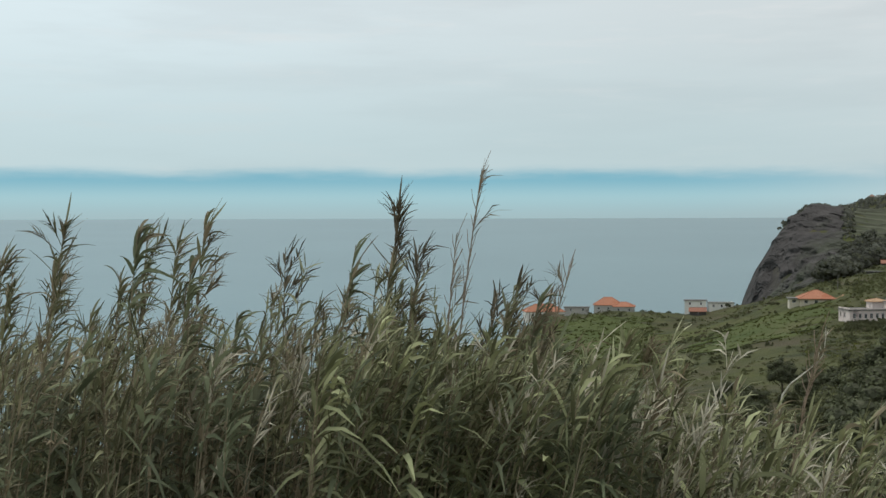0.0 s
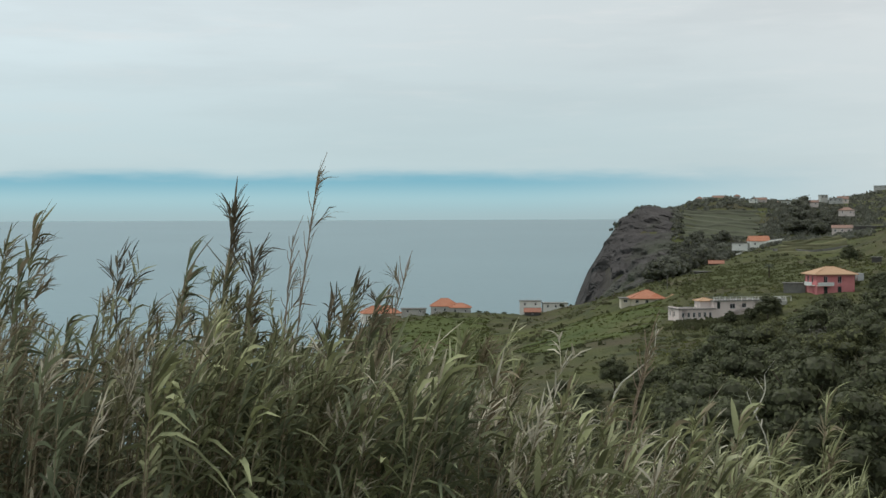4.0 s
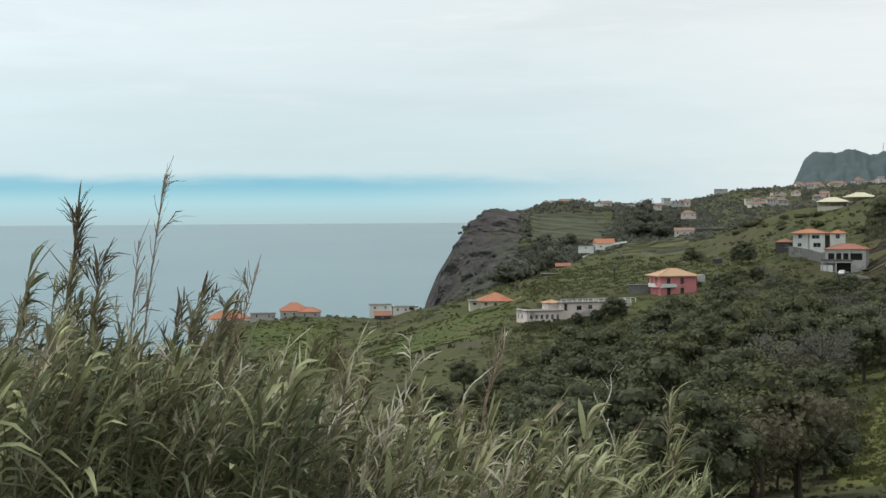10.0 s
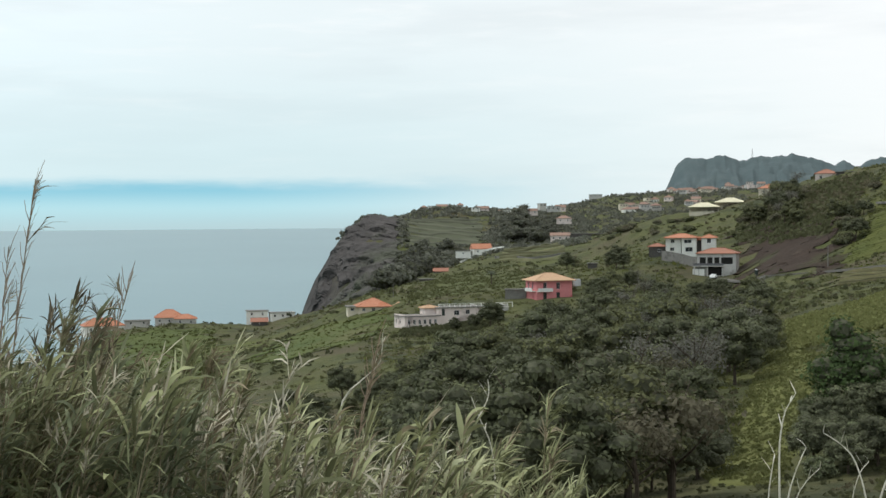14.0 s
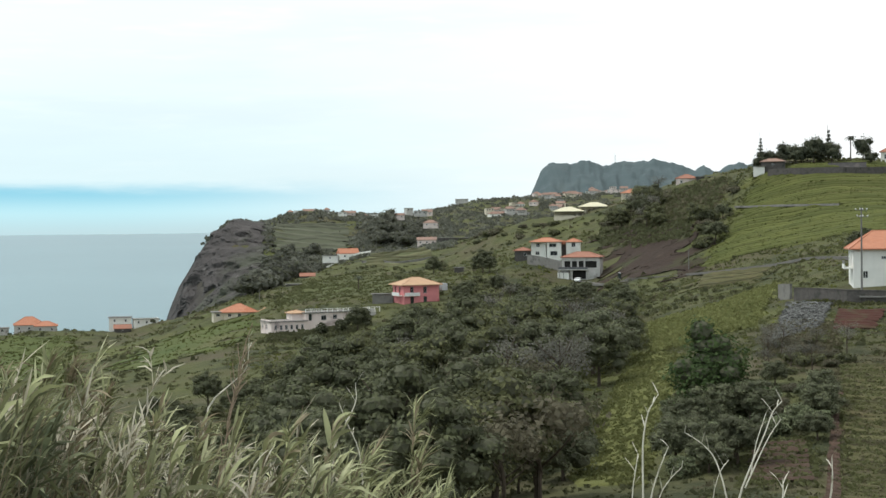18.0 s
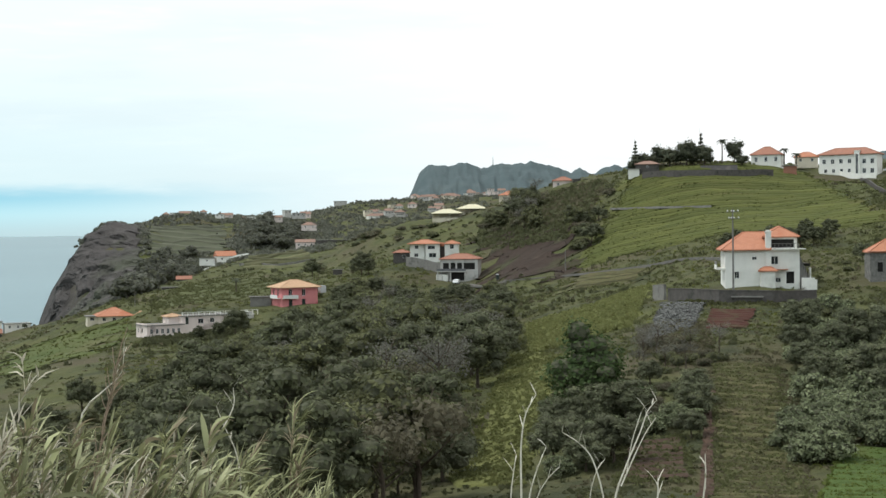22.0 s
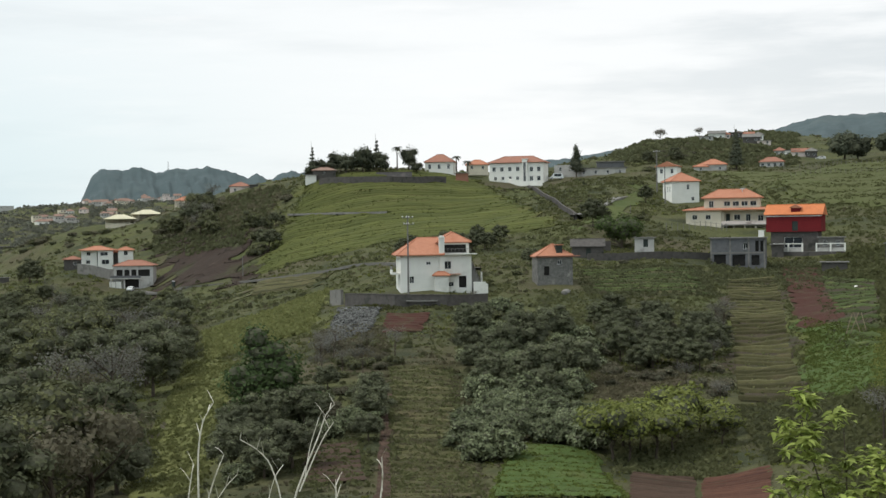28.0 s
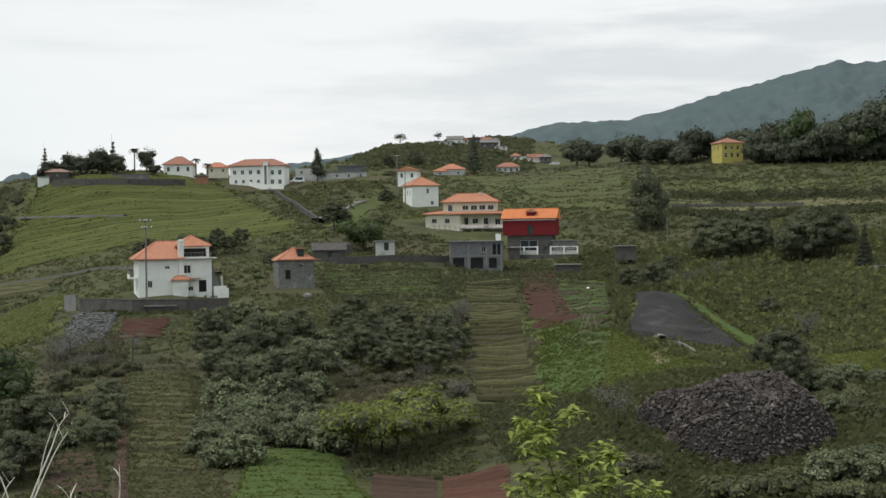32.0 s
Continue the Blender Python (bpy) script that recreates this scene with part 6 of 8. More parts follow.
def trunk_mesh(high, radius, seed, limbs=5, spread=1.6, lean=0.3, first=0.45):
    rng = random.Random(seed)
    bm = bmesh.new()
    pts = [Vector((lean * rng.uniform(-1, 1) * k, lean * rng.uniform(-1, 1) * k, high * k)) for k in (-0.08, 0.25, 0.5, 0.75, 1.0)]
    tube(bm, pts, [radius * q for q in (1.3, 1.0, 0.8, 0.6, 0.35)], 7)
    for i in range(limbs):
        k = rng.uniform(first, 0.95)
        p = pts[0].lerp(pts[-1], k)
        a = 2 * math.pi * i / limbs + rng.uniform(-0.5, 0.5)
        out = Vector((math.cos(a), math.sin(a), 0)) * spread * rng.uniform(0.6, 1.1)
        tube(bm, [p, p + out * 0.5 + Vector((0, 0, high * 0.16)), p + out + Vector((0, 0, high * 0.36))], [radius * 0.45, radius * 0.3, radius * 0.12], 5)
    me = bpy.data.meshes.new("trunk")
    bm.to_mesh(me)
    bm.free()
    me.materials.append(M_BARK)
    return me


def lobes_for(seed, count, rx, rz, lobe, z0):
    rng = random.Random(seed)
    out = [(0, 0, z0, rx * 0.62, rz * 0.7)]
    for i in range(count):
        a, k = 2 * math.pi * i / count + rng.uniform(-0.4, 0.4), rng.uniform(0.45, 0.8)
        out.append((math.cos(a) * rx * k, math.sin(a) * rx * k, z0 + rng.uniform(-0.6, 0.75) * rz * (1.1 - k), lobe * rng.uniform(0.75, 1.2), lobe * rng.uniform(0.6, 0.95)))
    return out


TREES = {}


def tree_kind(key, name, label, category, group, trunk, crown):
    root = new(name)
    tagged(root, label, category, group)
    part_of("trunk", trunk, root)
    part_of("crown", crown, root)
    root.location = (0, -400 - 30 * len(TREES), 0)
    TREES.setdefault(key, []).append(root)


PLACED = set()


def plant(key, where, scale=1.0, seed=0, sink=0.1, stretch=1.0, label=""):
    """Stands a tree of that kind on the ground; the pattern itself takes the first place."""
    rng = random.Random(seed * 7919 + 13)
    root = TREES[key][rng.randrange(len(TREES[key]))]
    p = at(*where)
    p.z -= sink
    m = Matrix.Translation(p) @ Matrix.Rotation(rng.uniform(0, 6.28), 4, "Z") @ Matrix.Diagonal((scale, scale, scale * stretch, 1))
    if root.name not in PLACED:
        PLACED.add(root.name)
        root.matrix_world = m
        ob = root
    else:
        keep = root.scale.copy()
        root.scale = (1, 1, 1)
        ob = copy_thing(root, m)
        root.scale = keep
    if label:
        ob["label"] = label
    return ob


for s in range(3):
    tree_kind("laurel", "laurel_tree", "dark green broadleaf tree in the valley wood", "tree", "trees of the valley wood", trunk_mesh(4.4, 0.16, s, 6, 1.9), lobed_crown("crown", dome_lobes(s, 22, 2.7, 3.0, 0.95, 3.2), 3600, 0.23, M_LEAF_DARK, s, core=0.66, top=0.45))
    tree_kind("olive", "broadleaf_tree", "olive green broadleaf tree with a lumpy crown", "tree", "trees of the valley wood", trunk_mesh(3.8, 0.15, s + 5, 6, 1.8), lobed_crown("crown", dome_lobes(s + 20, 22, 2.6, 2.7, 0.9, 2.9), 3600, 0.22, M_LEAF_OLIVE, s + 9, core=0.66, top=0.45))
    tree_kind("twiggy", "bare_tree", "grey-brown thinly leaved tree in the wood", "tree", "trees of the valley wood", trunk_mesh(4.6, 0.13, s + 31, 9, 1.9), lobed_crown("crown", lobes_for(s + 40, 7, 2.3, 2.2, 1.2, 4.6), 1000, 0.26, M_LEAF_BROWN, s + 19, core=0, fill=0.7))
    tree_kind("greybush", "loquat_bush", "grey-green large-leaved bush on the slope", "bush", "bushes on the slope", trunk_mesh(1.6, 0.1, s + 51, 5, 1.3, first=0.2), lobed_crown("crown", dome_lobes(s + 60, 18, 2.1, 1.6, 0.7, 1.1), 1800, 0.26, M_LEAF_GREY, s + 29, core=0.75, top=0.5))
    tree_kind("shrub", "shrub", "low olive green hillside shrub", "bush", "shrubs of the hillside", trunk_mesh(1.2, 0.07, s + 71, 5, 1.0, first=0.15), lobed_crown("crown", lobes_for(s + 80, 11, 1.8, 1.2, 0.75, 0.8), 1100, 0.25, M_LEAF_OLIVE, s + 39, core=0.75, top=0.5))
    tree_kind("brownshrub", "scrub_bush", "brownish dry scrub bush on the hillside", "bush", "shrubs of the hillside", trunk_mesh(1.4, 0.07, s + 91, 6, 1.0, first=0.15), lobed_crown("crown", lobes_for(s + 100, 9, 1.8, 1.3, 0.9, 0.9), 900, 0.3, M_LEAF_BROWN, s + 49, top=0.4))
for s in range(3):
    tree_kind("misty", "bare_tree", "pale grey leafless tree in the wood", "tree", "trees of the valley wood", trunk_mesh(4.6, 0.12, s + 331, 10, 1.9), lobed_crown("crown", lobes_for(s + 340, 8, 2.4, 2.2, 1.2, 4.4), 800, 0.17, M_LEAF_MIST, s + 319, core=0, fill=0.9))
    tree_kind("broad", "broadleaf_tree", "grey-green broadleaf tree with a billowing crown", "tree", "trees of the valley wood", trunk_mesh(3.8, 0.15, s + 351, 6, 1.8), lobed_crown("crown", dome_lobes(s + 360, 26, 2.9, 2.5, 0.85, 2.8), 3600, 0.21, M_LEAF_BROADGREY, s + 359, core=0.66, top=0.45))
for s in range(2):
    tree_kind("yellow", "willow_tree", "yellow-green tree with thin trunks", "tree", "yellow-green trees", trunk_mesh(2.2, 0.1, s + 111, 6, 1.4), lobed_crown("crown", lobes_for(s + 120, 8, 2.2, 1.0, 0.9, 2.8), 1500, 0.24, M_LEAF_YELLOW, s + 59, top=0.3))
    tree_kind("pine", "pine_tree", "dark evergreen tree on the hilltop", "tree", "hilltop evergreens", trunk_mesh(6.5, 0.2, s + 131, 6, 1.6), lobed_crown("crown", [(0.3 * math.sin(q * 2.1), 0.3 * math.cos(q * 1.7), 2.6 + q * 1.15, 2.1 - q * 0.28, 1.1) for q in range(6)], 1500, 0.4, M_FOREST, s + 69))
    tree_kind("forest", "woodland_tree", "tall dark woodland tree", "tree", "trees of the upper wood", trunk_mesh(6.5, 0.3, s + 141, 6, 2.0), lobed_crown("crown", lobes_for(s + 150, 15, 4.8, 6.0, 2.6, 5.6), 2200, 0.8, M_FOREST, s + 79))
    tree_kind("forestgreen", "woodland_tree", "tall fresh green woodland tree", "tree", "trees of the upper wood", trunk_mesh(7, 0.3, s + 161, 6, 2.0), lobed_crown("crown", lobes_for(s + 170, 14, 4.8, 5.4, 2.6, 6.5), 2200, 0.7, M_LEAF_GREEN, s + 89))
for s in range(2):
    tree_kind("grove", "evergreen_tree", "dark bushy evergreen on the hilltop", "tree", "hilltop evergreens", trunk_mesh(5, 0.2, s + 201, 6, 1.6, first=0.2), lobed_crown("crown", lobes_for(s + 210, 14, 2.3, 3.6, 1.3, 3.4), 1700, 0.42, M_FOREST, s + 77, core=0.6, fill=0.45))
    tree_kind("conifer", "bushy_conifer", "broad grey-green bushy conifer on the slope", "tree", "", trunk_mesh(6, 0.2, s + 241, 6, 1.3, first=0.2), lobed_crown("crown", [(0.5 * math.sin(q * 2.4 + s), 0.5 * math.cos(q * 1.9 + s), 1.2 + q * 1.15, r, 1.3) for q, r in enumerate((1.9, 2.3, 2.3, 2.0, 1.6, 1.0))] + [(1.3, 0.4, 4.6, 1.2, 1.6), (-1.3, 0.2, 5.2, 1.1, 1.5)], 2600, 0.34, M_LEAF_BROADGREY, s + 241, fill=0.4))
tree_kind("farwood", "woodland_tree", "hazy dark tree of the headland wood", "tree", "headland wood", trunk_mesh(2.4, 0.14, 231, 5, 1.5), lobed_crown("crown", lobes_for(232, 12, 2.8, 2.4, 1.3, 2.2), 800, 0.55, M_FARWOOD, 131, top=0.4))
tree_kind("big", "evergreen_tree", "dense bright green evergreen tree", "tree", "", trunk_mesh(5.5, 0.2, 181, 7, 2.0, first=0.15), lobed_crown("crown", [(0.5 * math.sin(q * 2.3), 0.5 * math.cos(q * 1.9), 1.6 + q * 1.25, r, 1.35) for q, r in enumerate((2.7, 2.9, 2.7, 2.4, 1.9, 1.2))] + lobes_for(182, 9, 2.9, 3.4, 1.1, 4.0), 5200, 0.3, M_LEAF_GREEN, 99))
tree_kind("round", "broadleaf_tree", "round bright green tree by the stone hut", "tree", "", trunk_mesh(4, 0.25, 221, 7, 2.0), lobed_crown("crown", lobes_for(222, 13, 3.6, 2.6, 1.6, 4.6), 3000, 0.36, M_LEAF_ROUND, 121))
tree_kind("cypress", "norfolk_pine", "tall narrow dark conifer", "tree", "", trunk_mesh(12.5, 0.22, 191, 3, 0.8), lobed_crown("crown", [(0, 0, 2.0 + q * 1.15, 2.5 - q * 0.24, 0.75) for q in range(10)], 2200, 0.5, M_FOREST, 109))
tree_kind("spire", "young_conifer", "thin spire-topped conifer with tiered branches", "tree", "", trunk_mesh(9.0, 0.16, 193, 3, 0.6), lobed_crown("crown", [(0, 0, 2.5 + q * 1.3, 1.5 - q * 0.21, 0.5) for q in range(6)], 700, 0.42, M_FOREST, 113, core=0.4))


def palm(where, high, label):
    root = tagged(new("palm_tree"), label, "palm")
    root.matrix_world = Matrix.Translation(at(*where) if len(where) == 3 else at(*where))
    bm = bmesh.new()
    tube(bm, [(0, 0, -0.3), (0.05, 0, high * 0.5), (0, 0.05, high)], [0.28, 0.2, 0.18], 7)
    part("trunk", bm, M_BARK, root)
    rng = random.Random(int(where[0] * 10))
    for i in range(16):
        bm = bmesh.new()
        a = i * 2.4
        up = rng.uniform(-0.4, 1.0)
        prev = None
        for k in range(6):
            s = k / 5
            c = Vector((math.cos(a) * s * 1.9, math.sin(a) * s * 1.9, high + up * s * 1.3 - 1.2 * s * s))
            side = Vector((-math.sin(a), math.cos(a), 0)) * (0.34 * math.sin(math.pi * min(1, s * 0.85 + 0.12)))
            row_ = [bm.verts.new(c + side - Vector((0, 0, 0.12))), bm.verts.new(c), bm.verts.new(c - side - Vector((0, 0, 0.12)))]
            if prev:
                bm.faces.new((prev[0], prev[1], row_[1], row_[0]))
                bm.faces.new((prev[1], prev[2], row_[2], row_[1]))
            prev = row_
        part("frond", bm, M_FOREST, root)


PILE_AT = at(*(62.21, 117), 0)


def scatter(polygon, n, seed, gap=1.0):
    """Points in a polygon of the plan, spread evenly as seen over bearing and distance."""
    rng = random.Random(seed)
    bs, ds = [p[0] for p in polygon], [math.log(p[1]) for p in polygon]
    got, tries = [], 0
    while len(got) < n and tries < n * 60:
        tries += 1
        b, d = rng.uniform(min(bs), max(bs)), rng.uniform(min(ds), max(ds))
        odd = False
        for i in range(len(bs)):
            j = i - 1
            if (ds[i] > d) != (ds[j] > d) and b < (bs[j] - bs[i]) * (d - ds[i]) / (ds[j] - ds[i]) + bs[i]:
                odd = not odd
        if odd and all(abs(b - g[0]) * g[1] / 57.3 > 1.3 * gap or abs(math.exp(d) - g[1]) > 4.0 * gap for g in got):
            got.append((b, math.exp(d)))
    return got


def hides_house(w):
    x, y = at(w[0], w[1], 0).xy
    if math.hypot(x - PILE_AT[0], y - PILE_AT[1]) < 9.5 or any(inside(q, [x], [y])[0] for q in FIELDS):
        return True
    for hx, hy, hr in HOUSES:
        hd = math.hypot(hx, hy)
        hb = math.degrees(math.atan2(hx, hy))
        if abs(w[0] - hb) * hd / 57.3 < hr * 0.8 and hd - (95 if hd > 350 else 58) < w[1] < hd + hr * 1.2:
            return True
    return False


def grove(polygon, n, kinds, size, seed, gap=1.0):
    for i, w in enumerate(scatter(polygon, n, seed, gap)):
        if hides_house(w):
            continue
        rng = random.Random(seed * 1000 + i)
        plant(rng.choices([k for k, _ in kinds], [v for _, v in kinds])[0], w, rng.uniform(*size), seed * 1000 + i)


# the wood in the valley
grove([(15.42, 237), (19.87, 255), (21.22, 283), (23.47, 303), (27.96, 257), (29.51, 213), (29.51, 201), (27.69, 151), (26.31, 92), (25.64, 82), (17.12, 90), (16.28, 194)], 125, [("laurel", 4), ("olive", 3), ("broad", 4), ("misty", 1.6), ("twiggy", 0.6)], (0.8, 1.9), 1, 2.4)
grove([(10.64, 227), (13.89, 245), (15.42, 237), (16.28, 194), (18.00, 77), (12.09, 107)], 56, [("laurel", 4), ("olive", 2), ("broad", 2), ("brownshrub", 2)], (0.6, 1.0), 2)
grove([(16.11, 380), (20.79, 376), (23.49, 389), (20.78, 350), (19.88, 329), (15.88, 305)], 60, [("shrub", 3), ("olive", 1), ("laurel", 1), ("brownshrub", 1)], (0.7, 1.3), 3)
grove([(19.67, 404), (22.59, 429), (26.19, 433), (28.87, 378), (27.97, 330), (23.48, 383)], 80, [("shrub", 2), ("olive", 2), ("laurel", 2), ("broad", 1.5), ("misty", 0.8)], (0.6, 1.3), 4)
grove([(25.74, 429), (27.98, 464), (29.76, 393), (29.86, 303), (29.51, 213), (27.97, 330)], 50, [("laurel", 3), ("olive", 2), ("broad", 2), ("misty", 0.7)], (0.7, 1.1), 46)
grove([(15.44, 308), (20.78, 322), (21.22, 283), (19.87, 255), (15.42, 237)], 60, [("shrub", 3), ("laurel", 1), ("brownshrub", 2)], (0.6, 1.1), 41)
grove([(20.78, 336), (23.48, 353), (27.96, 301), (29.85, 243), (29.85, 211), (27.96, 257), (23.47, 303), (21.22, 283)], 70, [("laurel", 3), ("broad", 2.5), ("olive", 2), ("misty", 2)], (0.65, 1.4), 42)
# bushy slope between the white house and the meadow
grove([(29.12, 561), (31.13, 561), (33.98, 509), (34.09, 468), (32.97, 407), (31.11, 453), (29.11, 493)], 150, [("brownshrub", 3), ("shrub", 4), ("misty", 1), ("olive", 2), ("broad", 1)], (0.9, 1.7), 5, 0.8)
grove([(23.52, 786), (26.66, 629), (29.12, 561), (29.11, 493), (27.33, 563), (23.96, 612)], 36, [("shrub", 3), ("brownshrub", 1)], (0.9, 1.5), 6)
# bushes before the long house
for i, b in enumerate((17.35, 17.75, 18.15, 18.5, 18.95, 19.4, 16.2)):
    plant("laurel" if i % 2 else "shrub", (b, 371 + 3 * (i % 3)), 0.56 + 0.1 * math.sin(i * 2.9), 870 + i)
# thickets below the villa
grove([(41.49, 224), (45.85, 231), (46.04, 181), (44.91, 152), (41.77, 148), (40.90, 181)], 100, [("greybush", 6), ("broad", 2), ("shrub", 1.5)], (0.7, 1.2), 7, 0.8)
grove([(46.06, 217), (51.33, 232), (51.31, 184), (46.26, 178)], 60, [("laurel", 2), ("brownshrub", 2), ("broad", 1.5), ("misty", 0.6)], (0.5, 0.85), 8, 0.8)
grove([(41.09, 142), (43.11, 148), (43.20, 125), (41.18, 123)], 16, [("greybush", 1)], (0.8, 1.1), 9)
grove([(44.01, 146), (46.13, 149), (46.00, 129), (44.10, 129)], 16, [("greybush", 1)], (0.8, 1.1), 10)
grove([(46.67, 130), (49.32, 137), (49.31, 128), (46.77, 125)], 8, [("yellow", 1)], (1.1, 1.4), 11)
grove([(50.09, 139), (51.50, 140), (51.49, 132), (50.19, 131)], 3, [("yellow", 1)], (0.85, 1.05), 12)
grove([(35.08, 197), (40.46, 199), (40.45, 178), (37.97, 175), (35.06, 166)], 34, [("brownshrub", 3), ("misty", 2), ("shrub", 2)], (0.5, 0.85), 13)
grove([(35.06, 166), (37.41, 167), (37.14, 133), (35.01, 126), (33.69, 136)], 26, [("greybush", 2), ("broad", 1), ("brownshrub", 1)], (0.5, 0.85), 47)
grove([(46.26, 178), (51.31, 184), (51.50, 140), (49.76, 137), (46.47, 161)], 30, [("brownshrub", 3), ("shrub", 1), ("misty", 1)], (0.4, 0.75), 14)
grove([(31.49, 157), (34.78, 151), (34.97, 122), (31.69, 121)], 26, [("greybush", 1), ("broad", 1)], (0.6, 0.9), 15)
grove([(35.86, 149), (37.46, 149), (37.46, 141), (35.85, 141)], 4, [("greybush", 1)], (0.55, 0.8), 16)
plant("big", (33.07, 149), 1.42, 3, stretch=0.82)
# east side
grove([(58.77, 303), (64.39, 313), (67.46, 263), (67.44, 185), (63.93, 194), (60.06, 218)], 30, [("shrub", 5), ("misty", 1), ("broad", 0.5)], (0.4, 0.8), 17)
grove([(62.43, 201), (67.44, 190), (67.42, 139), (64.54, 138), (63.91, 155)], 20, [("shrub", 5), ("misty", 1)], (0.45, 0.9), 48)
grove([(60.42, 324), (62.90, 333), (62.89, 291), (60.41, 295)], 14, [("laurel", 1), ("broad", 1)], (0.9, 1.4), 18)
grove([(63.75, 314), (65.86, 306), (65.85, 271), (63.75, 283)], 14, [("laurel", 1)], (1.0, 1.6), 19)
grove([(64.54, 141), (67.43, 150), (67.40, 117), (65.78, 116)], 14, [("greybush", 2), ("shrub", 2)], (0.5, 0.8), 20)
grove([(64.29, 102), (67.39, 108), (67.37, 93), (64.28, 95)], 16, [("greybush", 1), ("shrub", 3)], (0.5, 0.85), 21)
grove([(60.74, 100), (63.65, 101), (63.65, 96), (60.74, 96)], 8, [("shrub", 1)], (0.75, 0.95), 22)
grove([(56.47, 119), (59.36, 125), (59.44, 110), (57.12, 104)], 34, [("misty", 0.6), ("brownshrub", 3), ("shrub", 3)], (0.5, 0.85), 23)
grove([(57.88, 273), (59.42, 266), (62.43, 201), (62.75, 190), (59.63, 223), (57.98, 230)], 16, [("shrub", 4), ("misty", 1)], (0.4, 0.7), 63)
plant("laurel", (63.59, 145), 0.85, 31)
plant("laurel", (63.15, 147), 0.72, 32)
plant("conifer", (58.35, 372), 1.75, 33, stretch=1.25)
plant("conifer", (58.83, 376), 1.4, 34, stretch=1.2)
plant("cypress", (66.68, 259), 0.62, 35, label="dark cypress beside the lane")
plant("round", (47.2, 321), 1.4, 36, sink=1.6)
grove([(47.24, 435), (48.58, 617), (51.63, 646), (51.62, 577), (49.01, 532), (48.12, 447)], 46, [("laurel", 1), ("brownshrub", 3), ("shrub", 2)], (0.6, 1.0), 43)
grove([(45.89, 329), (47.88, 356), (48.77, 423), (48.34, 458), (47.01, 414), (46.34, 361)], 16, [("laurel", 1), ("shrub", 2)], (0.7, 1.1), 44)
grove([(36.92, 318), (38.26, 313), (41.86, 348), (42.76, 336), (39.61, 305)], 24, [("laurel", 2), ("brownshrub", 1)], (0.5, 0.8), 45)
grove([(42.52, 284), (45.65, 295), (50.71, 298), (50.70, 281), (45.87, 272), (42.74, 268)], 30, [("shrub", 3), ("brownshrub", 1), ("broad", 1)], (0.45, 0.75), 61)
grove([(48.96, 280), (51.36, 302), (51.57, 278), (49.17, 261)], 14, [("brownshrub", 2), ("misty", 1), ("shrub", 1)], (0.45, 0.75), 62)
plant("misty", (41.34, 241), 0.38, 71, label="bare twiggy shrub before the villa")
plant("misty", (39.81, 235), 0.25, 72, label="small bare shrub before the villa")
plant("laurel", (58.7, 235), 0.8, 73, label="dark bush overhanging the lined bank")
plant("laurel", (57.75, 241), 0.7, 74, label="dark bush above the lined bank")
plant("broad", (63.90, 137), 0.7, 75, label="dark broadleaf tree beside the rock pile")
# skyline trees
for i, (b, e) in enumerate([(35.01, 2.57), (35.23, 2.57), (35.45, 2.57), (35.68, 2.57), (35.90, 2.56), (36.12, 2.56), (36.35, 2.56), (36.57, 2.56), (36.79, 2.55), (37.02, 2.55), (37.24, 2.55), (37.46, 2.55), (37.69, 2.54), (37.91, 2.54), (38.85, 2.53), (39.12, 2.53)]):
    plant("grove", (b, 484 + 4 * (i % 3)), 0.9 + 0.3 * math.sin(i * 2.3), 40 + i, stretch=1.05 + 0.3 * math.sin(i * 3.7))
plant("spire", (37.57, 490, 21.8), 1.05, 60)
plant("spire", (35.03, 488, 21.4), 0.85, 61)
palm((38.38, 490, 21.1), 8.0, "tall palm on the hilltop")
palm((40.73, 505, 21.5), 5.0, "slender pale palm beside the hilltop house")
palm((41.18, 505, 21.4), 3.4, "low palm beside the hilltop house")
plant("pine", (45.47, 515, 19.0), 1.25, 62, label="dark pine beside the white ruin")
plant("cypress", (51.68, 535, 21.7), 1.12, 63)
plant("twiggy", (48.76, 650, 38.4), 1.15, 64, label="pale round tree on the skyline")
plant("twiggy", (50.27, 690, 42.7), 0.9, 65, label="pale thin tree on the skyline")
plant("forest", (55.75, 580, 26.3), 1.15, 66)
plant("forest", (56.23, 578, 25.8), 1.0, 67)
plant("forest", (57.50, 575, 26.2), 1.15, 68)
plant("forest", (57.94, 575, 26.1), 1.05, 69)
for i in range(36):
    rng = random.Random(700 + i)
    k = i / 35
    if 60.8 < 58.2 + 10.4 * k < 63.0:
        continue
    plant("forestgreen" if i in (20, 27, 29) else "forest", (58.2 + 10.4 * k + rng.uniform(-0.2, 0.2), rng.uniform(548, 565) - 60 * k), (0.85 + 0.6 * k) * rng.uniform(0.6, 1.3), 700 + i, sink=1.0, stretch=rng.uniform(0.85, 1.45))
for i in range(22):
    rng = random.Random(760 + i)
    b = 62.9 + 6.0 * i / 21 + rng.uniform(-0.2, 0.2)
    plant("forestgreen" if i in (9, 13) else "forest", (b, rng.uniform(505, 520)), rng.uniform(0.9, 1.4), 760 + i, sink=1.5)
for i, (x, y) in enumerate([(620, 560), (640, 560), (660, 560), (680, 559), (770, 552), (600, 560)]):
    plant("shrub" if i % 2 else "laurel", (3.85 + (x - 440) / 44.6 + 0.12 * math.sin(i * 4.1), 632 + i), 0.62 + 0.2 * math.sin(i * 2.7), 90 + i, stretch=0.8)
palm((19.21, 470, -22.1), 7.5, "palm standing on the spur")
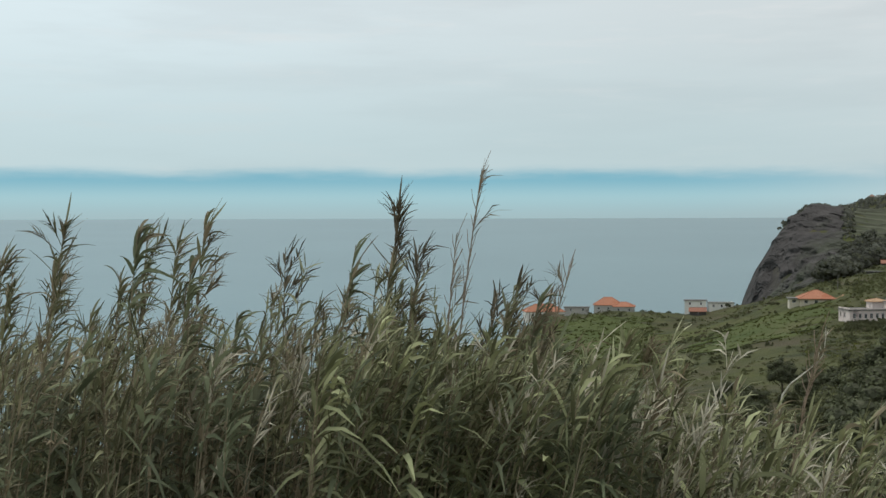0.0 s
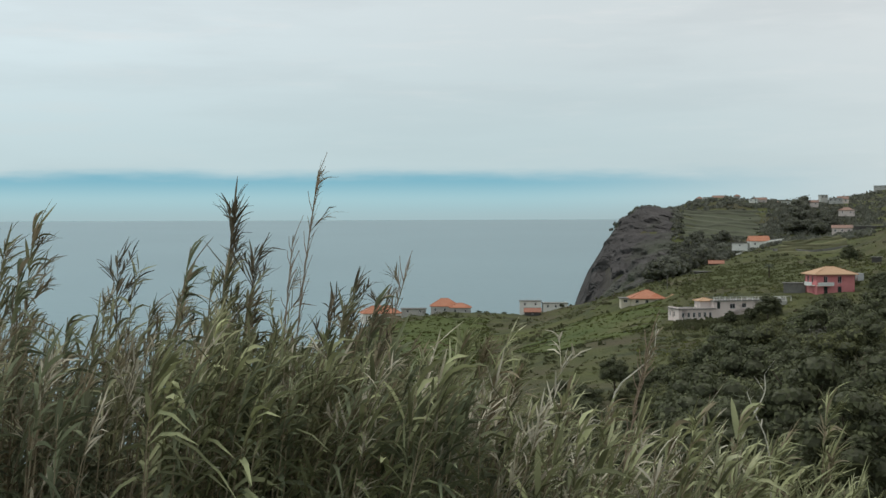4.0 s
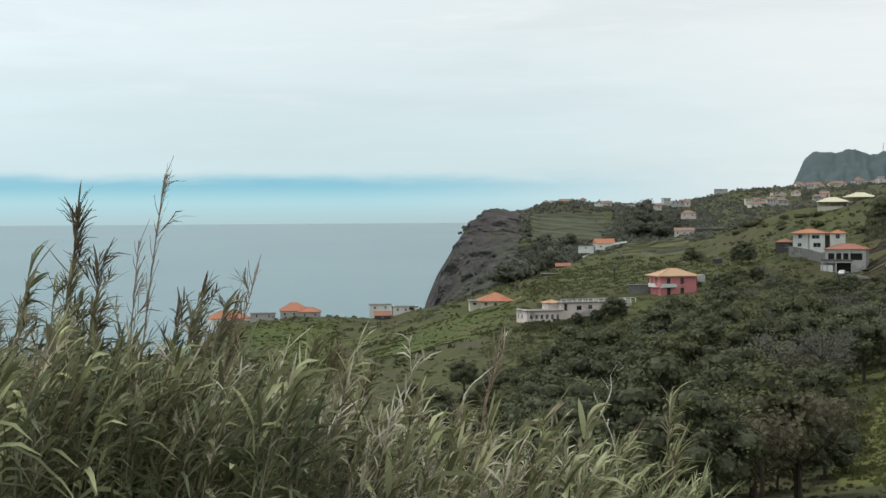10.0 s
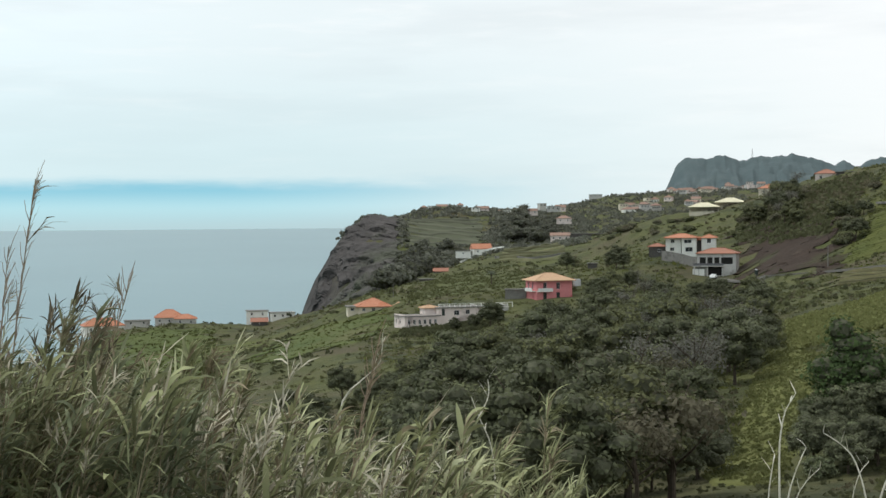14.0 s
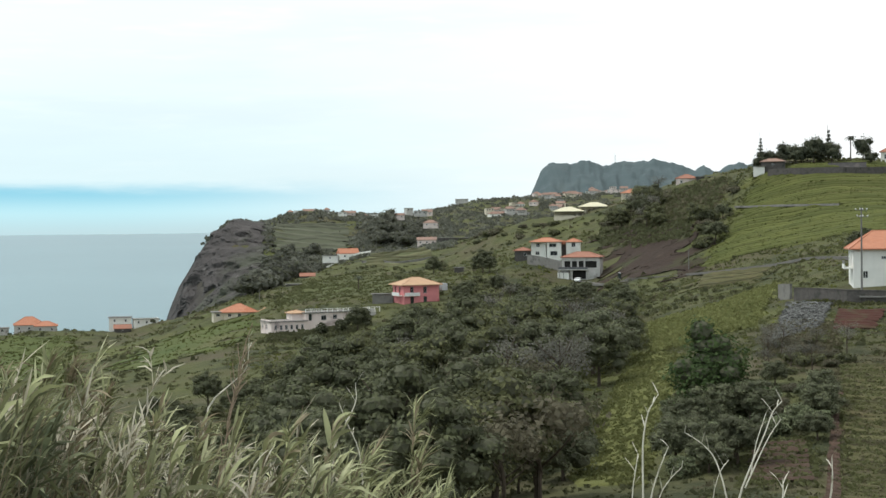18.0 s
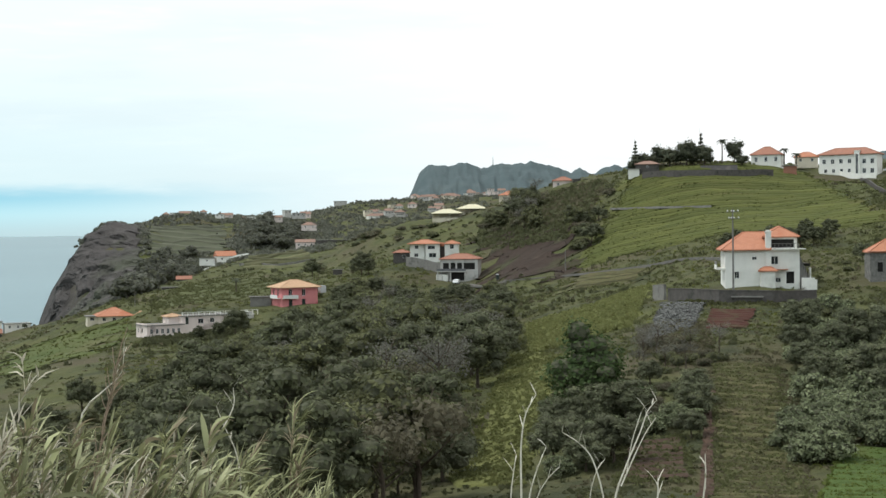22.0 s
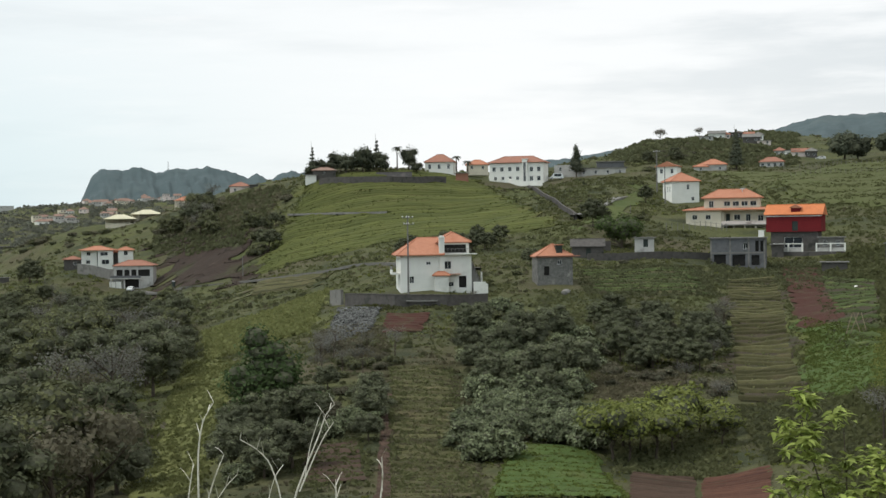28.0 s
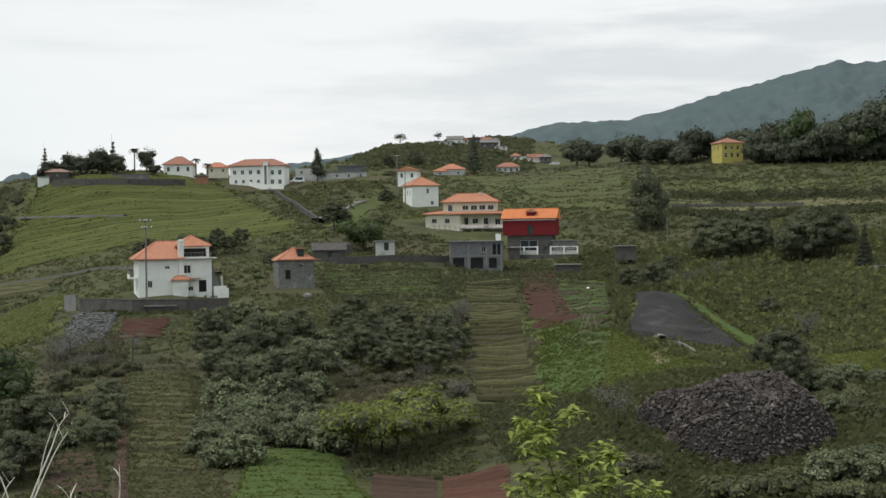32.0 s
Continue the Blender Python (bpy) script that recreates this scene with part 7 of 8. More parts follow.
for b, d, k in ((60.2, 560, 0.9), (60.7, 566, 1.0), (61.2, 568, 0.95), (61.8, 566, 1.1), (62.3, 560, 1.2), (62.6, 545, 1.0)):
    plant("forest", (b, d), k, int(b * 10), sink=1.0)
# dark woods on the headland and the ravine
grove([(14.83, 955), (16.81, 985), (19.04, 1017), (21.95, 1185), (20.84, 1177), (19.04, 1017), (18.36, 955), (16.36, 588), (14.81, 559)], 60, [("farwood", 1)], (1.6, 2.6), 26)
grove([(19.04, 1017), (19.27, 1099), (21.95, 1203), (21.94, 1012)], 46, [("farwood", 1)], (1.6, 2.6), 27)
grove([(19.72, 566), (22.99, 621), (25.55, 563), (25.55, 398), (21.69, 386)], 22, [("shrub", 2), ("laurel", 1)], (0.8, 1.4), 28)

# ---- giant reeds on the near bank ----
def spot(bearing, rise_deg, dist):
    b = radians(bearing)
    return Vector((dist * math.sin(b), dist * math.cos(b), dist * math.tan(radians(rise_deg))))


def leaf_blade(co, f, root_, out, length, width, droop, up, rng, steps=5):
    """A folded blade from root_: up is its first slope in degrees, droop how far it bends over."""
    out = Vector((out.x, out.y, 0)).normalized()
    side = out.cross(Vector((0, 0, 1))).normalized()
    twist = rng.uniform(-0.8, 0.8)
    side = (side * math.cos(twist) + Vector((0, 0, 1)) * math.sin(twist)).normalized()
    go = out * math.cos(radians(up)) + Vector((0, 0, math.sin(radians(up))))
    base = len(co)
    for k in range(steps + 1):
        s = k / steps
        p = root_ + go * (length * s) + (out * 0.35 * droop - Vector((0, 0, droop))) * (length * s * s)
        w = max(width * (0.5 + 1.6 * s) * max(0.0, 1 - s) ** 0.8, 0.0015)
        co.extend(((p + side * w)[:], (p - Vector((0, 0, w * 0.5)))[:], (p - side * w)[:]))
        if k:
            q = base + 3 * k
            f.extend(((q - 3, q - 2, q + 1, q), (q - 2, q - 1, q + 2, q + 1)))


def stem_points(foot, tip, bow, n=9):
    mid = (foot + tip) / 2 + bow
    return [foot * (1 - s) ** 2 + mid * 2 * s * (1 - s) + tip * s * s for s in [k / (n - 1) for k in range(n)]]


def stem_tube(co, f, pts, r0, r1, sides=5):
    base = len(co)
    for i, p in enumerate(pts):
        d = (pts[min(i + 1, len(pts) - 1)] - pts[max(i - 1, 0)]).normalized()
        a = d.orthogonal().normalized()
        b = d.cross(a)
        r = r0 + (r1 - r0) * i / (len(pts) - 1)
        co.extend([(p + (a * math.cos(6.283 * k / sides) + b * math.sin(6.283 * k / sides)) * r)[:] for k in range(sides)])
    for i in range(len(pts) - 1):
        for k in range(sides):
            f.append((base + i * sides + k, base + i * sides + (k + 1) % sides, base + (i + 1) * sides + (k + 1) % sides, base + (i + 1) * sides + k))


def downwind(b):
    """Across the view, the way the wind blows the reeds."""
    return Vector((math.cos(radians(b)), -math.sin(radians(b)), 0))


def along(pts, s):
    k = min(int(s * (len(pts) - 1)), len(pts) - 2)
    return pts[k].lerp(pts[k + 1], s * (len(pts) - 1) - k)


def blades_along(pts, rng, n, low, style, wind):
    """Yields root, direction and size of the leaves along a stem, thickest towards its head."""
    a0 = rng.uniform(0, 6.28)
    for i in range(n):
        s = low + (0.985 - low) * ((i + rng.uniform(0, 0.7)) / n) ** 0.55
        a = a0 + (i % 2) * math.pi + rng.uniform(-1.2, 1.2)
        top = max(0.0, (s - 0.7) / 0.3)
        out = Vector((math.cos(a), math.sin(a), 0)) * (1 - 0.45 * top) + wind * rng.uniform(0.4, 1.2)
        p = along(pts, s)
        if style == "spear":
            yield p, out, rng.uniform(0.12, 0.28), rng.uniform(0.010, 0.017), rng.uniform(-0.1, 0.35), rng.uniform(38, 66) + 12 * top
        elif style == "lush":
            yield p, out, rng.uniform(0.25, 0.55) * (1 - 0.3 * top), rng.uniform(0.017, 0.034), rng.uniform(0.2, 1.5) * (1 - 0.6 * top), rng.uniform(44, 66) + 14 * top
        elif style == "thin":
            yield p, out, rng.uniform(0.08, 0.2), 0.004, rng.uniform(-0.1, 0.3), rng.uniform(55, 76)
        else:
            yield p, out, rng.uniform(0.14, 0.4) * (1 - 0.2 * top), rng.uniform(0.010, 0.022), rng.uniform(-0.1, 1.3) * (1 - 0.6 * top), rng.uniform(34, 62) + 16 * top


def shoot(co, f, p, rng, wind, length, leaves, fine=1.0):
    """A side shoot: a thin twig with a brush of narrow leaves, swept by the wind."""
    a = rng.uniform(0, 6.28)
    out = Vector((math.cos(a), math.sin(a), 0)) * 0.8 + wind * rng.uniform(0.3, 1.1)
    out.normalize()
    up = radians(rng.uniform(42, 74))
    end = p + (out * math.cos(up) + Vector((0, 0, math.sin(up)))) * length
    mid = (p + end) / 2 + Vector((0, 0, 0.04 * length))
    stem_tube(co, f, [p, mid, end], 0.004, 0.0015, 3)
    for i in range(leaves):
        s = 0.35 + 0.65 * (i + 0.5) / leaves
        b = rng.uniform(0, 6.28)
        way = Vector((math.cos(b), math.sin(b), 0)) * 0.7 + out * 0.8
        leaf_blade(co, f, p.lerp(end, s), way, rng.uniform(0.08, 0.22) * fine, rng.uniform(0.006, 0.012) * fine, rng.uniform(-0.1, 0.6), rng.uniform(30, 76), rng, 2)


def reed(tip, foot_bearing, dist, style, seed, leaves, label, leaf_mat=None, low=0.5, bow=0.1, thick=0.011):
    """One tall reed with its stem, its leaves and its side shoots."""
    rng = random.Random(seed)
    wind = downwind(tip[0])
    t = spot(tip[0], tip[1] - (0.3 if style == "thin" else 0.75), dist)
    base = at(foot_bearing, dist * 1.0)
    base.z -= 0.05
    root = tagged(new("giant_reed"), label, "reed", "tall reeds on the bank")
    root.location = base
    pts = [p - base for p in stem_points(base, t, Vector((-bow, 0, 0.15)))]
    high = (t - base).length
    co, f = [], []
    stem_tube(co, f, pts, thick, 0.003, 6)
    part_of("stem", mesh_of("stem", co, f, M_CANE, True), root)
    own = M_REED_PALE if tip[0] > 5 else M_REED_BROAD if style == "lush" else M_REED
    low = max(low, 1 - 0.95 / high)
    for p, out, length, width, droop, up in blades_along(pts, rng, leaves, low, style, wind):
        co, f = [], []
        leaf_blade(co, f, p, out, length, width, droop, up, rng)
        part_of("leaf", mesh_of("leaf", co, f, leaf_mat or (own if rng.random() < 0.75 else M_REED_DRY), True), root)
    for i in range({"thin": 2, "spear": 9, "lush": 5}.get(style, 10)):
        co, f = [], []
        shoot(co, f, along(pts, rng.uniform(max(0.3, 1 - 1.2 / high), 0.95)), rng, wind, rng.uniform(0.12, 0.3), 10)
        part_of("side_shoot", mesh_of("side_shoot", co, f, leaf_mat or (own if rng.random() < 0.6 else M_REED_DRY), True), root)
    if style == "thin":
        co, f = [], []
        for i in range(26):
            s = 0.62 + 0.37 * i / 26
            p = along(pts, s)
            q = p + Vector((rng.uniform(-0.05, 0.05), rng.uniform(-0.05, 0.05), rng.uniform(0.1, 0.26))) + wind * rng.uniform(-0.02, 0.1)
            stem_tube(co, f, [p, (p + q) / 2 - wind * 0.008, q], 0.005, 0.0025, 4)
        part_of("plume", mesh_of("plume", co, f, M_PLUME), root, "dry feathery brown plume")
    return root


M_SPEAR = foliage("purplish_spear_leaves", (0.155, 0.125, 0.085), (0.10, 0.09, 0.06), (0.22, 0.19, 0.12), 0.4)
GREEN, BROWN, DRY = "tall green giant reed with drooping leaves", "reed with dark upright spear-like leaves", "dry straw-coloured reed with a feathery plume"
tall = [
    # tip and foot bearing, distance, style, leaves
    ((-14.61, 0.79), -16.93, 11.5, "leafy", 24), ((-15.00, -0.68), -16.24, 12, "leafy", 18), ((-11.91, 0.51), -12.89, 10.5, "lush", 20), ((-11.55, 0.36), -12.44, 11, "leafy", 18),
    ((-9.31, 0.95), -10.44, 11.5, "leafy", 24), ((-9.87, -0.93), -11.13, 10.5, "lush", 14), ((-6.23, -0.39), -6.00, 12, "spear", 18), ((-6.80, -1.84), -6.26, 12, "leafy", 8),
    ((-3.45, -0.29), -5.47, 10.5, "lush", 10), ((-1.70, 1.73), -2.84, 11, "spear", 26), ((-0.94, -0.29), -1.59, 11.2, "spear", 22), ((-2.11, -1.19), -3.06, 10.6, "leafy", 20),
    ((1.56, 2.28), -0.55, 11.5, "thin", 16), ((0.54, -0.30), -0.34, 12, "thin", 10), ((3.00, -1.65), 0.92, 11, "spear", 20), ((3.83, -2.32), 1.94, 10.8, "lush", 16),
    ((5.17, -1.31), 1.07, 11.6, "thin", 5), ((2.15, -2.09), 0.61, 11.4, "spear", 14), ((-16.77, -1.74), -17.85, 11, "leafy", 22), ((-13.75, -2.87), -14.12, 11, "leafy", 14),
    ((-8.13, -2.94), -8.78, 10.6, "lush", 12), ((-5.02, -2.52), -5.52, 12, "leafy", 14), ((7.42, -3.71), 3.43, 11, "leafy", 30), ((4.52, -4.23), 3.55, 10, "lush", 14),
    ((8.64, -4.62), 7.28, 10.5, "lush", 12), ((6.07, -5.03), 3.91, 10.5, "lush", 18), ((14.71, -4.21), 12.39, 11.5, "thin", 10), ((14.25, -6.88), 13.46, 10.5, "lush", 14),
    ((21.46, -5.84), 21.29, 11, "leafy", 8), ((21.56, -8.14), 21.26, 10.8, "leafy", 14), ((19.70, -7.84), 18.79, 10.5, "leafy", 14), ((18.16, -6.65), 17.83, 10.8, "lush", 10),
    ((16.37, -7.32), 15.14, 10.2, "lush", 14), ((11.44, -5.98), 8.97, 10.5, "leafy", 20), ((9.43, -5.07), 6.64, 10.8, "leafy", 22), ((13.01, -6.66), 11.46, 10.5, "leafy", 16),
    ((18.37, -8.41), 17.46, 10, "lush", 12), ((15.48, -7.32), 15.15, 10.4, "lush", 12),
    ((-17.05, -0.62), -18.3, 11.4, "leafy", 18), ((-10.4, 0.1), -11.5, 11.3, "leafy", 18), ((-12.6, -1.3), -13.2, 10.9, "leafy", 16), ((-3.9, -1.9), -4.9, 11.2, "leafy", 14),
    ((-1.2, -2.0), -2.0, 10.7, "leafy", 18), ((4.3, -2.05), 2.1, 11.2, "spear", 14), ((2.6, -2.6), 0.8, 10.8, "leafy", 16), ((8.1, -4.1), 5.2, 10.9, "leafy", 20),
]
for i, (tip, foot, dist, style, leaves) in enumerate(tall):
    reed(tip, foot, dist, style, 300 + i, int(leaves * 1.5), BROWN if style == "spear" else DRY if style == "thin" else GREEN, M_SPEAR if style == "spear" else M_REED_DRY if style == "thin" else None)

# the upper edge of the mass: bearing and rise
CREST = [(-18.3, -4.2), (-15.9, -4.7), (-12.9, -4.4), (-10.1, -3.9), (-8.1, -4.8), (-5.9, -4.4), (-4.1, -4.9), (-2.3, -4.1), (-0.5, -4.6), (2.2, -4.9), (3.9, -5.3), (6.2, -5.8), (8.2, -6.6), (11.0, -7.6), (13.6, -8.2), (15.7, -8.6),
         (18.0, -8.6), (19.8, -9.2), (20.7, -9.9), (22.0, -10.6), (23.4, -11.1)]


def reed_bed(name, label, count, seed, mat, near, far, drop, leaves, shoots, span, style="leafy", stem_mat=None, high_part=0.08):
    """The mass of the reeds: stems, leaves and side shoots past counting."""
    rng = random.Random(seed)
    cb, ce = [c[0] for c in CREST], [c[1] for c in CREST]
    co, f = [], []
    sco, sf = [], []
    for i in range(count):
        b = rng.uniform(*span)
        d = rng.uniform(near, far)
        clump = 0.55 * math.sin(b * 2.3 + 0.7) + 0.35 * math.sin(b * 5.1 + d)
        top = float(np.interp(b, cb, ce)) + min(rng.uniform(*drop), 0.0) + 0.5 * clump
        if rng.random() < high_part:
            top += rng.uniform(0.4, 1.7) + max(0.0, clump)
        lean = rng.uniform(-0.3, 2.0) + (rng.uniform(0, 3.4) if b > 2 else 0)
        tip = spot(b, top, d)
        foot = at(b - lean, d)
        if tip.z - foot.z < 0.6:
            continue
        wind = downwind(b)
        pts = stem_points(foot, tip, wind * rng.uniform(-0.3, 0.05) + Vector((0, 0, 0.1)), 6)
        stem_tube(sco, sf, pts, 0.010, 0.003, 4)
        reach = min(0.9, rng.uniform(1.0, 2.2) / (tip.z - foot.z))
        for p, out, length, width, droop, up in blades_along(pts, rng, leaves, 1 - reach, style, wind):
            leaf_blade(co, f, p, out, length, width, droop, up, rng, 3)
        for k in range(shoots):
            shoot(co, f, along(pts, 1 - reach * rng.uniform(0.03, 0.9)), rng, wind, rng.uniform(0.1, 0.32), 6, 1.15)
    ob = tagged(new(name, mesh_of(name, co, f, mat, True)), label, "reeds", kind="stuff")
    part_of("stems", mesh_of("stems", sco, sf, stem_mat or M_CANE, True), ob)


reed_bed("reed_bed", "dense bed of grey-green giant reeds on the bank", 300, 11, M_REED, 9.5, 16.0, (-2.6, 0.5), 13, 4, (-19, 5))
reed_bed("dry_reed_bed", "dry straw-coloured reeds among the green ones", 200, 12, M_REED_DRY, 9.2, 15.0, (-3.2, 0.6), 5, 3, (-19, 9), "spear")
reed_bed("broad_reed_bed", "reeds with broad green leaves", 130, 15, M_REED_BROAD, 9.0, 13.0, (-3.4, -0.2), 17, 1, (-19, 8), "lush", high_part=0.03)
reed_bed("pale_reed_bed", "wind-blown pale green reeds on the bank", 165, 14, M_REED_PALE, 9.0, 14.0, (-2.8, 0.4), 18, 3, (-5, 10))
reed_bed("pale_reed_fringe", "thinner pale reeds at the end of the bed", 70, 19, M_REED_PALE, 9.0, 12.5, (-2.4, 0.3), 15, 3, (10, 23.4))
reed_bed("pale_broad_reed_bed", "pale reeds with broad arching leaves", 80, 18, M_REED_PALE, 9.0, 12.0, (-2.2, 0.3), 16, 0, (-6, 23.4), "lush", high_part=0.05)
reed_bed("dry_pale_reed_bed", "bleached dry reeds among the pale ones", 130, 16, M_REED_BLEACH, 9.0, 14.0, (-2.6, 0.5), 7, 3, (-9, 18), "spear")
# Low leaves take a darker green for the shade deep in the bed
reed_bed("reed_undergrowth", "lower reed leaves on the bank, darkened as shade", 300, 13, M_REED_SHADE, 10.0, 16.0, (-5.5, -1.6), 15, 1, (-19, 17), "lush", high_part=0.0)


def dry_stalk(lines, dist, label):
    """Bare forked stalks: each line runs as bearing and rise."""
    root = tagged(new("dry_stalk"), label, "reed", "dry stalks on the bank")
    foot = spot(lines[0][0][0], lines[0][0][1] - 14, dist)
    foot.z = ground(foot.x, foot.y)
    root.location = foot
    for j, line in enumerate(lines):
        pts = [spot(b, e, dist + 0.1 * j) - foot for b, e in line]
        if j == 0 or line[0][1] < -10.2:
            pts.insert(0, Vector((0.03 * j, 0.02 * j, -0.05)))
        fine = []
        for a, b in zip(pts, pts[1:]):
            fine += [a.lerp(b, k / 4) for k in range(4)]
        fine.append(pts[-1])
        for _ in range(2):
            fine = [fine[0]] + [(fine[k - 1] + fine[k] * 2 + fine[k + 1]) / 4 for k in range(1, len(fine) - 1)] + [fine[-1]]
        co, f = [], []
        stem_tube(co, f, fine, 0.009 - 0.0015 * min(j, 3), 0.0025, 6)
        part_of("stem", mesh_of("stem", co, f, M_STALK, True), root)
        rng = random.Random(j + int(dist * 10))
        for k in range(4):
            co, f = [], []
            leaf_blade(co, f, fine[-1 - 2 * k], Vector((rng.uniform(-1, 1), rng.uniform(-1, 1), 0.3)), rng.uniform(0.06, 0.16), 0.005, rng.uniform(0, 0.4), 60, rng, 3)
            part_of("leaf", mesh_of("leaf", co, f, M_STALK), root)


M_STALK = material("bleached_dry_stalk", (0.66, 0.63, 0.54), (0.50, 0.47, 0.39), 3.0, rough=0.7)
dry_stalk([[(30.39, -10.56), (30.38, -8.40), (30.58, -7.21), (31.02, -6.50)], [(30.61, -10.68), (30.98, -9.51), (31.39, -8.55)], [(29.91, -10.65), (30.10, -9.47), (30.20, -8.83)], [(30.83, -10.69), (31.46, -9.74), (31.90, -9.33)]], 9.6, "bleached dry reed stalks standing upright")
dry_stalk([[(33.92, -10.81), (34.56, -9.20), (35.14, -7.90), (35.38, -7.13), (35.76, -6.72)], [(33.76, -10.80), (33.23, -8.94), (32.69, -8.37), (32.03, -7.98)], [(34.33, -10.06), (35.02, -8.55), (35.36, -7.90), (35.71, -7.42)], [(34.56, -9.52), (34.76, -8.33), (35.15, -7.19)], [(32.98, -10.77), (33.34, -9.48), (33.72, -9.00)]], 9.8, "bleached forked dry stalks curving upward")
dry_stalk([[(37.45, -10.90), (37.64, -9.71), (37.61, -8.79)]], 9.4, "single bleached dry stalk")
dry_stalk([[(35.70, -10.86), (35.80, -10.10), (35.67, -9.84)]], 9.2, "short bleached dry stalk")
dry_stalk([[(18.05, -8.61), (18.62, -7.64), (19.10, -6.70), (19.04, -6.04)], [(19.36, -10.94), (19.21, -8.64), (18.62, -7.42), (18.38, -6.73)]], 11.0, "curved bleached stalk above the reeds")
dry_stalk([[(12.91, -6.93), (14.22, -5.87), (14.82, -5.34), (14.88, -4.13)]], 11.5, "bent bleached stalk above the reeds")

# ---- young tree in front ----
M_SAPLING = M_LEAF_LIME
M_SAPLING_DULL = foliage("older_green_leaves", (0.13, 0.17, 0.045), (0.09, 0.125, 0.035), (0.19, 0.22, 0.07), 0.3)


def young_tree():
    root = tagged(new("young_tree"), "young tree with clusters of glossy yellow-green leaves", "tree")
    dist = 9.0
    tips = [(53.98, -6.23), (55.46, -6.81), (53.25, -7.31), (53.96, -8.20), (54.70, -8.62), (56.60, -8.31), (53.35, -9.53), (55.12, -9.50), (55.70, -10.20), (57.02, -9.59), (57.74, -10.02), (58.61, -9.85), (59.03, -10.12), (56.29, -9.03), (54.33, -6.49), (53.62, -7.63), (54.45, -7.80), (56.00, -8.65), (54.68, -10.00), (53.80, -10.41), (57.07, -8.84), (52.93, -10.09)]
    foot = spot(tips[0][0] + 1.4, -17, dist)
    foot.z = ground(foot.x, foot.y)
    root.location = foot
    crown_base = spot(tips[0][0] + 1.8, -12.8, dist) - foot
    co, f = [], []
    stem_tube(co, f, [Vector((0, 0, -0.1)), crown_base * 0.5 + Vector((0.03, 0, 0)), crown_base], 0.03, 0.018, 7)
    part_of("stem", mesh_of("stem", co, f, M_BARK, True), root)
    rng = random.Random(5)
    boughs = []
    for b, e in ((53.9, -6.9), (55.6, -7.6), (56.9, -8.9), (58.7, -10.2), (53.2, -9.6)):
        end = spot(b, e, dist + rng.uniform(-0.2, 0.3)) - foot
        line = stem_points(crown_base, end, Vector((rng.uniform(-0.05, 0.05), 0.02, -0.1)), 8)
        boughs.append(line)
        co, f = [], []
        stem_tube(co, f, line, 0.009, 0.003, 6)
        part_of("bough", mesh_of("bough", co, f, M_BARK, True), root)
    tips += [(b + rng.uniform(-0.6, 0.6), e - rng.uniform(0.1, 1.0)) for b, e in tips]
    mass, mass_f = [], []
    for j, (b, e) in enumerate(tips):
        end = spot(b, e - 0.1, dist + rng.uniform(-0.3, 0.4)) - foot
        near = min((p for line in boughs for p in line[1:] if p.z < end.z + 0.02), key=lambda p: (p - end).length, default=crown_base)
        mid = near.lerp(end, 0.55) + Vector((rng.uniform(-0.02, 0.02), 0, -0.02))
        co, f = [], []
        stem_tube(co, f, [near, mid, end], 0.004, 0.0018, 5)
        part_of("twig", mesh_of("twig", co, f, M_BARK, True), root)
        for k in range(30):
            if k < 14:
                p = end + (mid - end).normalized() * rng.uniform(0.0, 0.06)
            else:
                p = near.lerp(end, rng.uniform(0.25, 0.98)) + Vector((rng.uniform(-0.07, 0.07), rng.uniform(-0.07, 0.07), rng.uniform(-0.06, 0.04)))
            a = k * 2.4 + j
            out = Vector((math.cos(a), math.sin(a), rng.uniform(-0.3, 0.9))).normalized()
            length = rng.uniform(0.045, 0.085)
            side = out.cross(Vector((rng.uniform(-0.5, 0.5), rng.uniform(-0.5, 0.5), 1))).normalized()
            nrm = side.cross(out)
            co, f = [], []
            for m in range(4):
                q = m / 3
                c = p + out * length * q + nrm * (-0.03 * q * q)
                w = 0.0155 * math.sin(math.pi * (0.08 + 0.92 * q) ** 0.8) + 0.001
                co += [(c + side * w + nrm * w * 0.3)[:], c[:], (c - side * w + nrm * w * 0.3)[:]]
                if m:
                    z = 3 * m
                    f += [(z - 3, z - 2, z + 1, z), (z - 2, z - 1, z + 2, z + 1)]
            if j < 22 and k < 13:
                part_of("leaf", mesh_of("leaf", co, f, M_SAPLING if rng.random() < 0.75 else M_SAPLING_DULL, True), root)
            else:
                o = len(mass)
                mass += co
                mass_f += [tuple(o + i for i in q) for q in f]
    tagged(part_of("leaves", mesh_of("leaves", mass, mass_f, M_SAPLING, True), root), "mass of inner leaves", kind="stuff")


young_tree()


# ---- old wall top on the near bank ----
low_wall("wall_bank", [(-12.6, 8.6), (-10.0, 8.5), (-7.2, 8.7)], 1.38, 0.3, M_REDSOIL, "old brown wall top among the reeds")

# ---- scrub, rubble and the dark lane ----
def quick_mesh(name, co, tri, mat):
    me = bpy.data.meshes.new(name)
    n = len(tri)
    me.vertices.add(len(co))
    me.vertices.foreach_set("co", co.astype(np.float32).ravel())
    me.loops.add(3 * n)
    me.loops.foreach_set("vertex_index", tri.astype(np.int32).ravel())
    me.polygons.add(n)
    me.polygons.foreach_set("loop_start", np.arange(0, 3 * n, 3, dtype=np.int32))
    me.materials.append(mat)
    me.update()
    return me


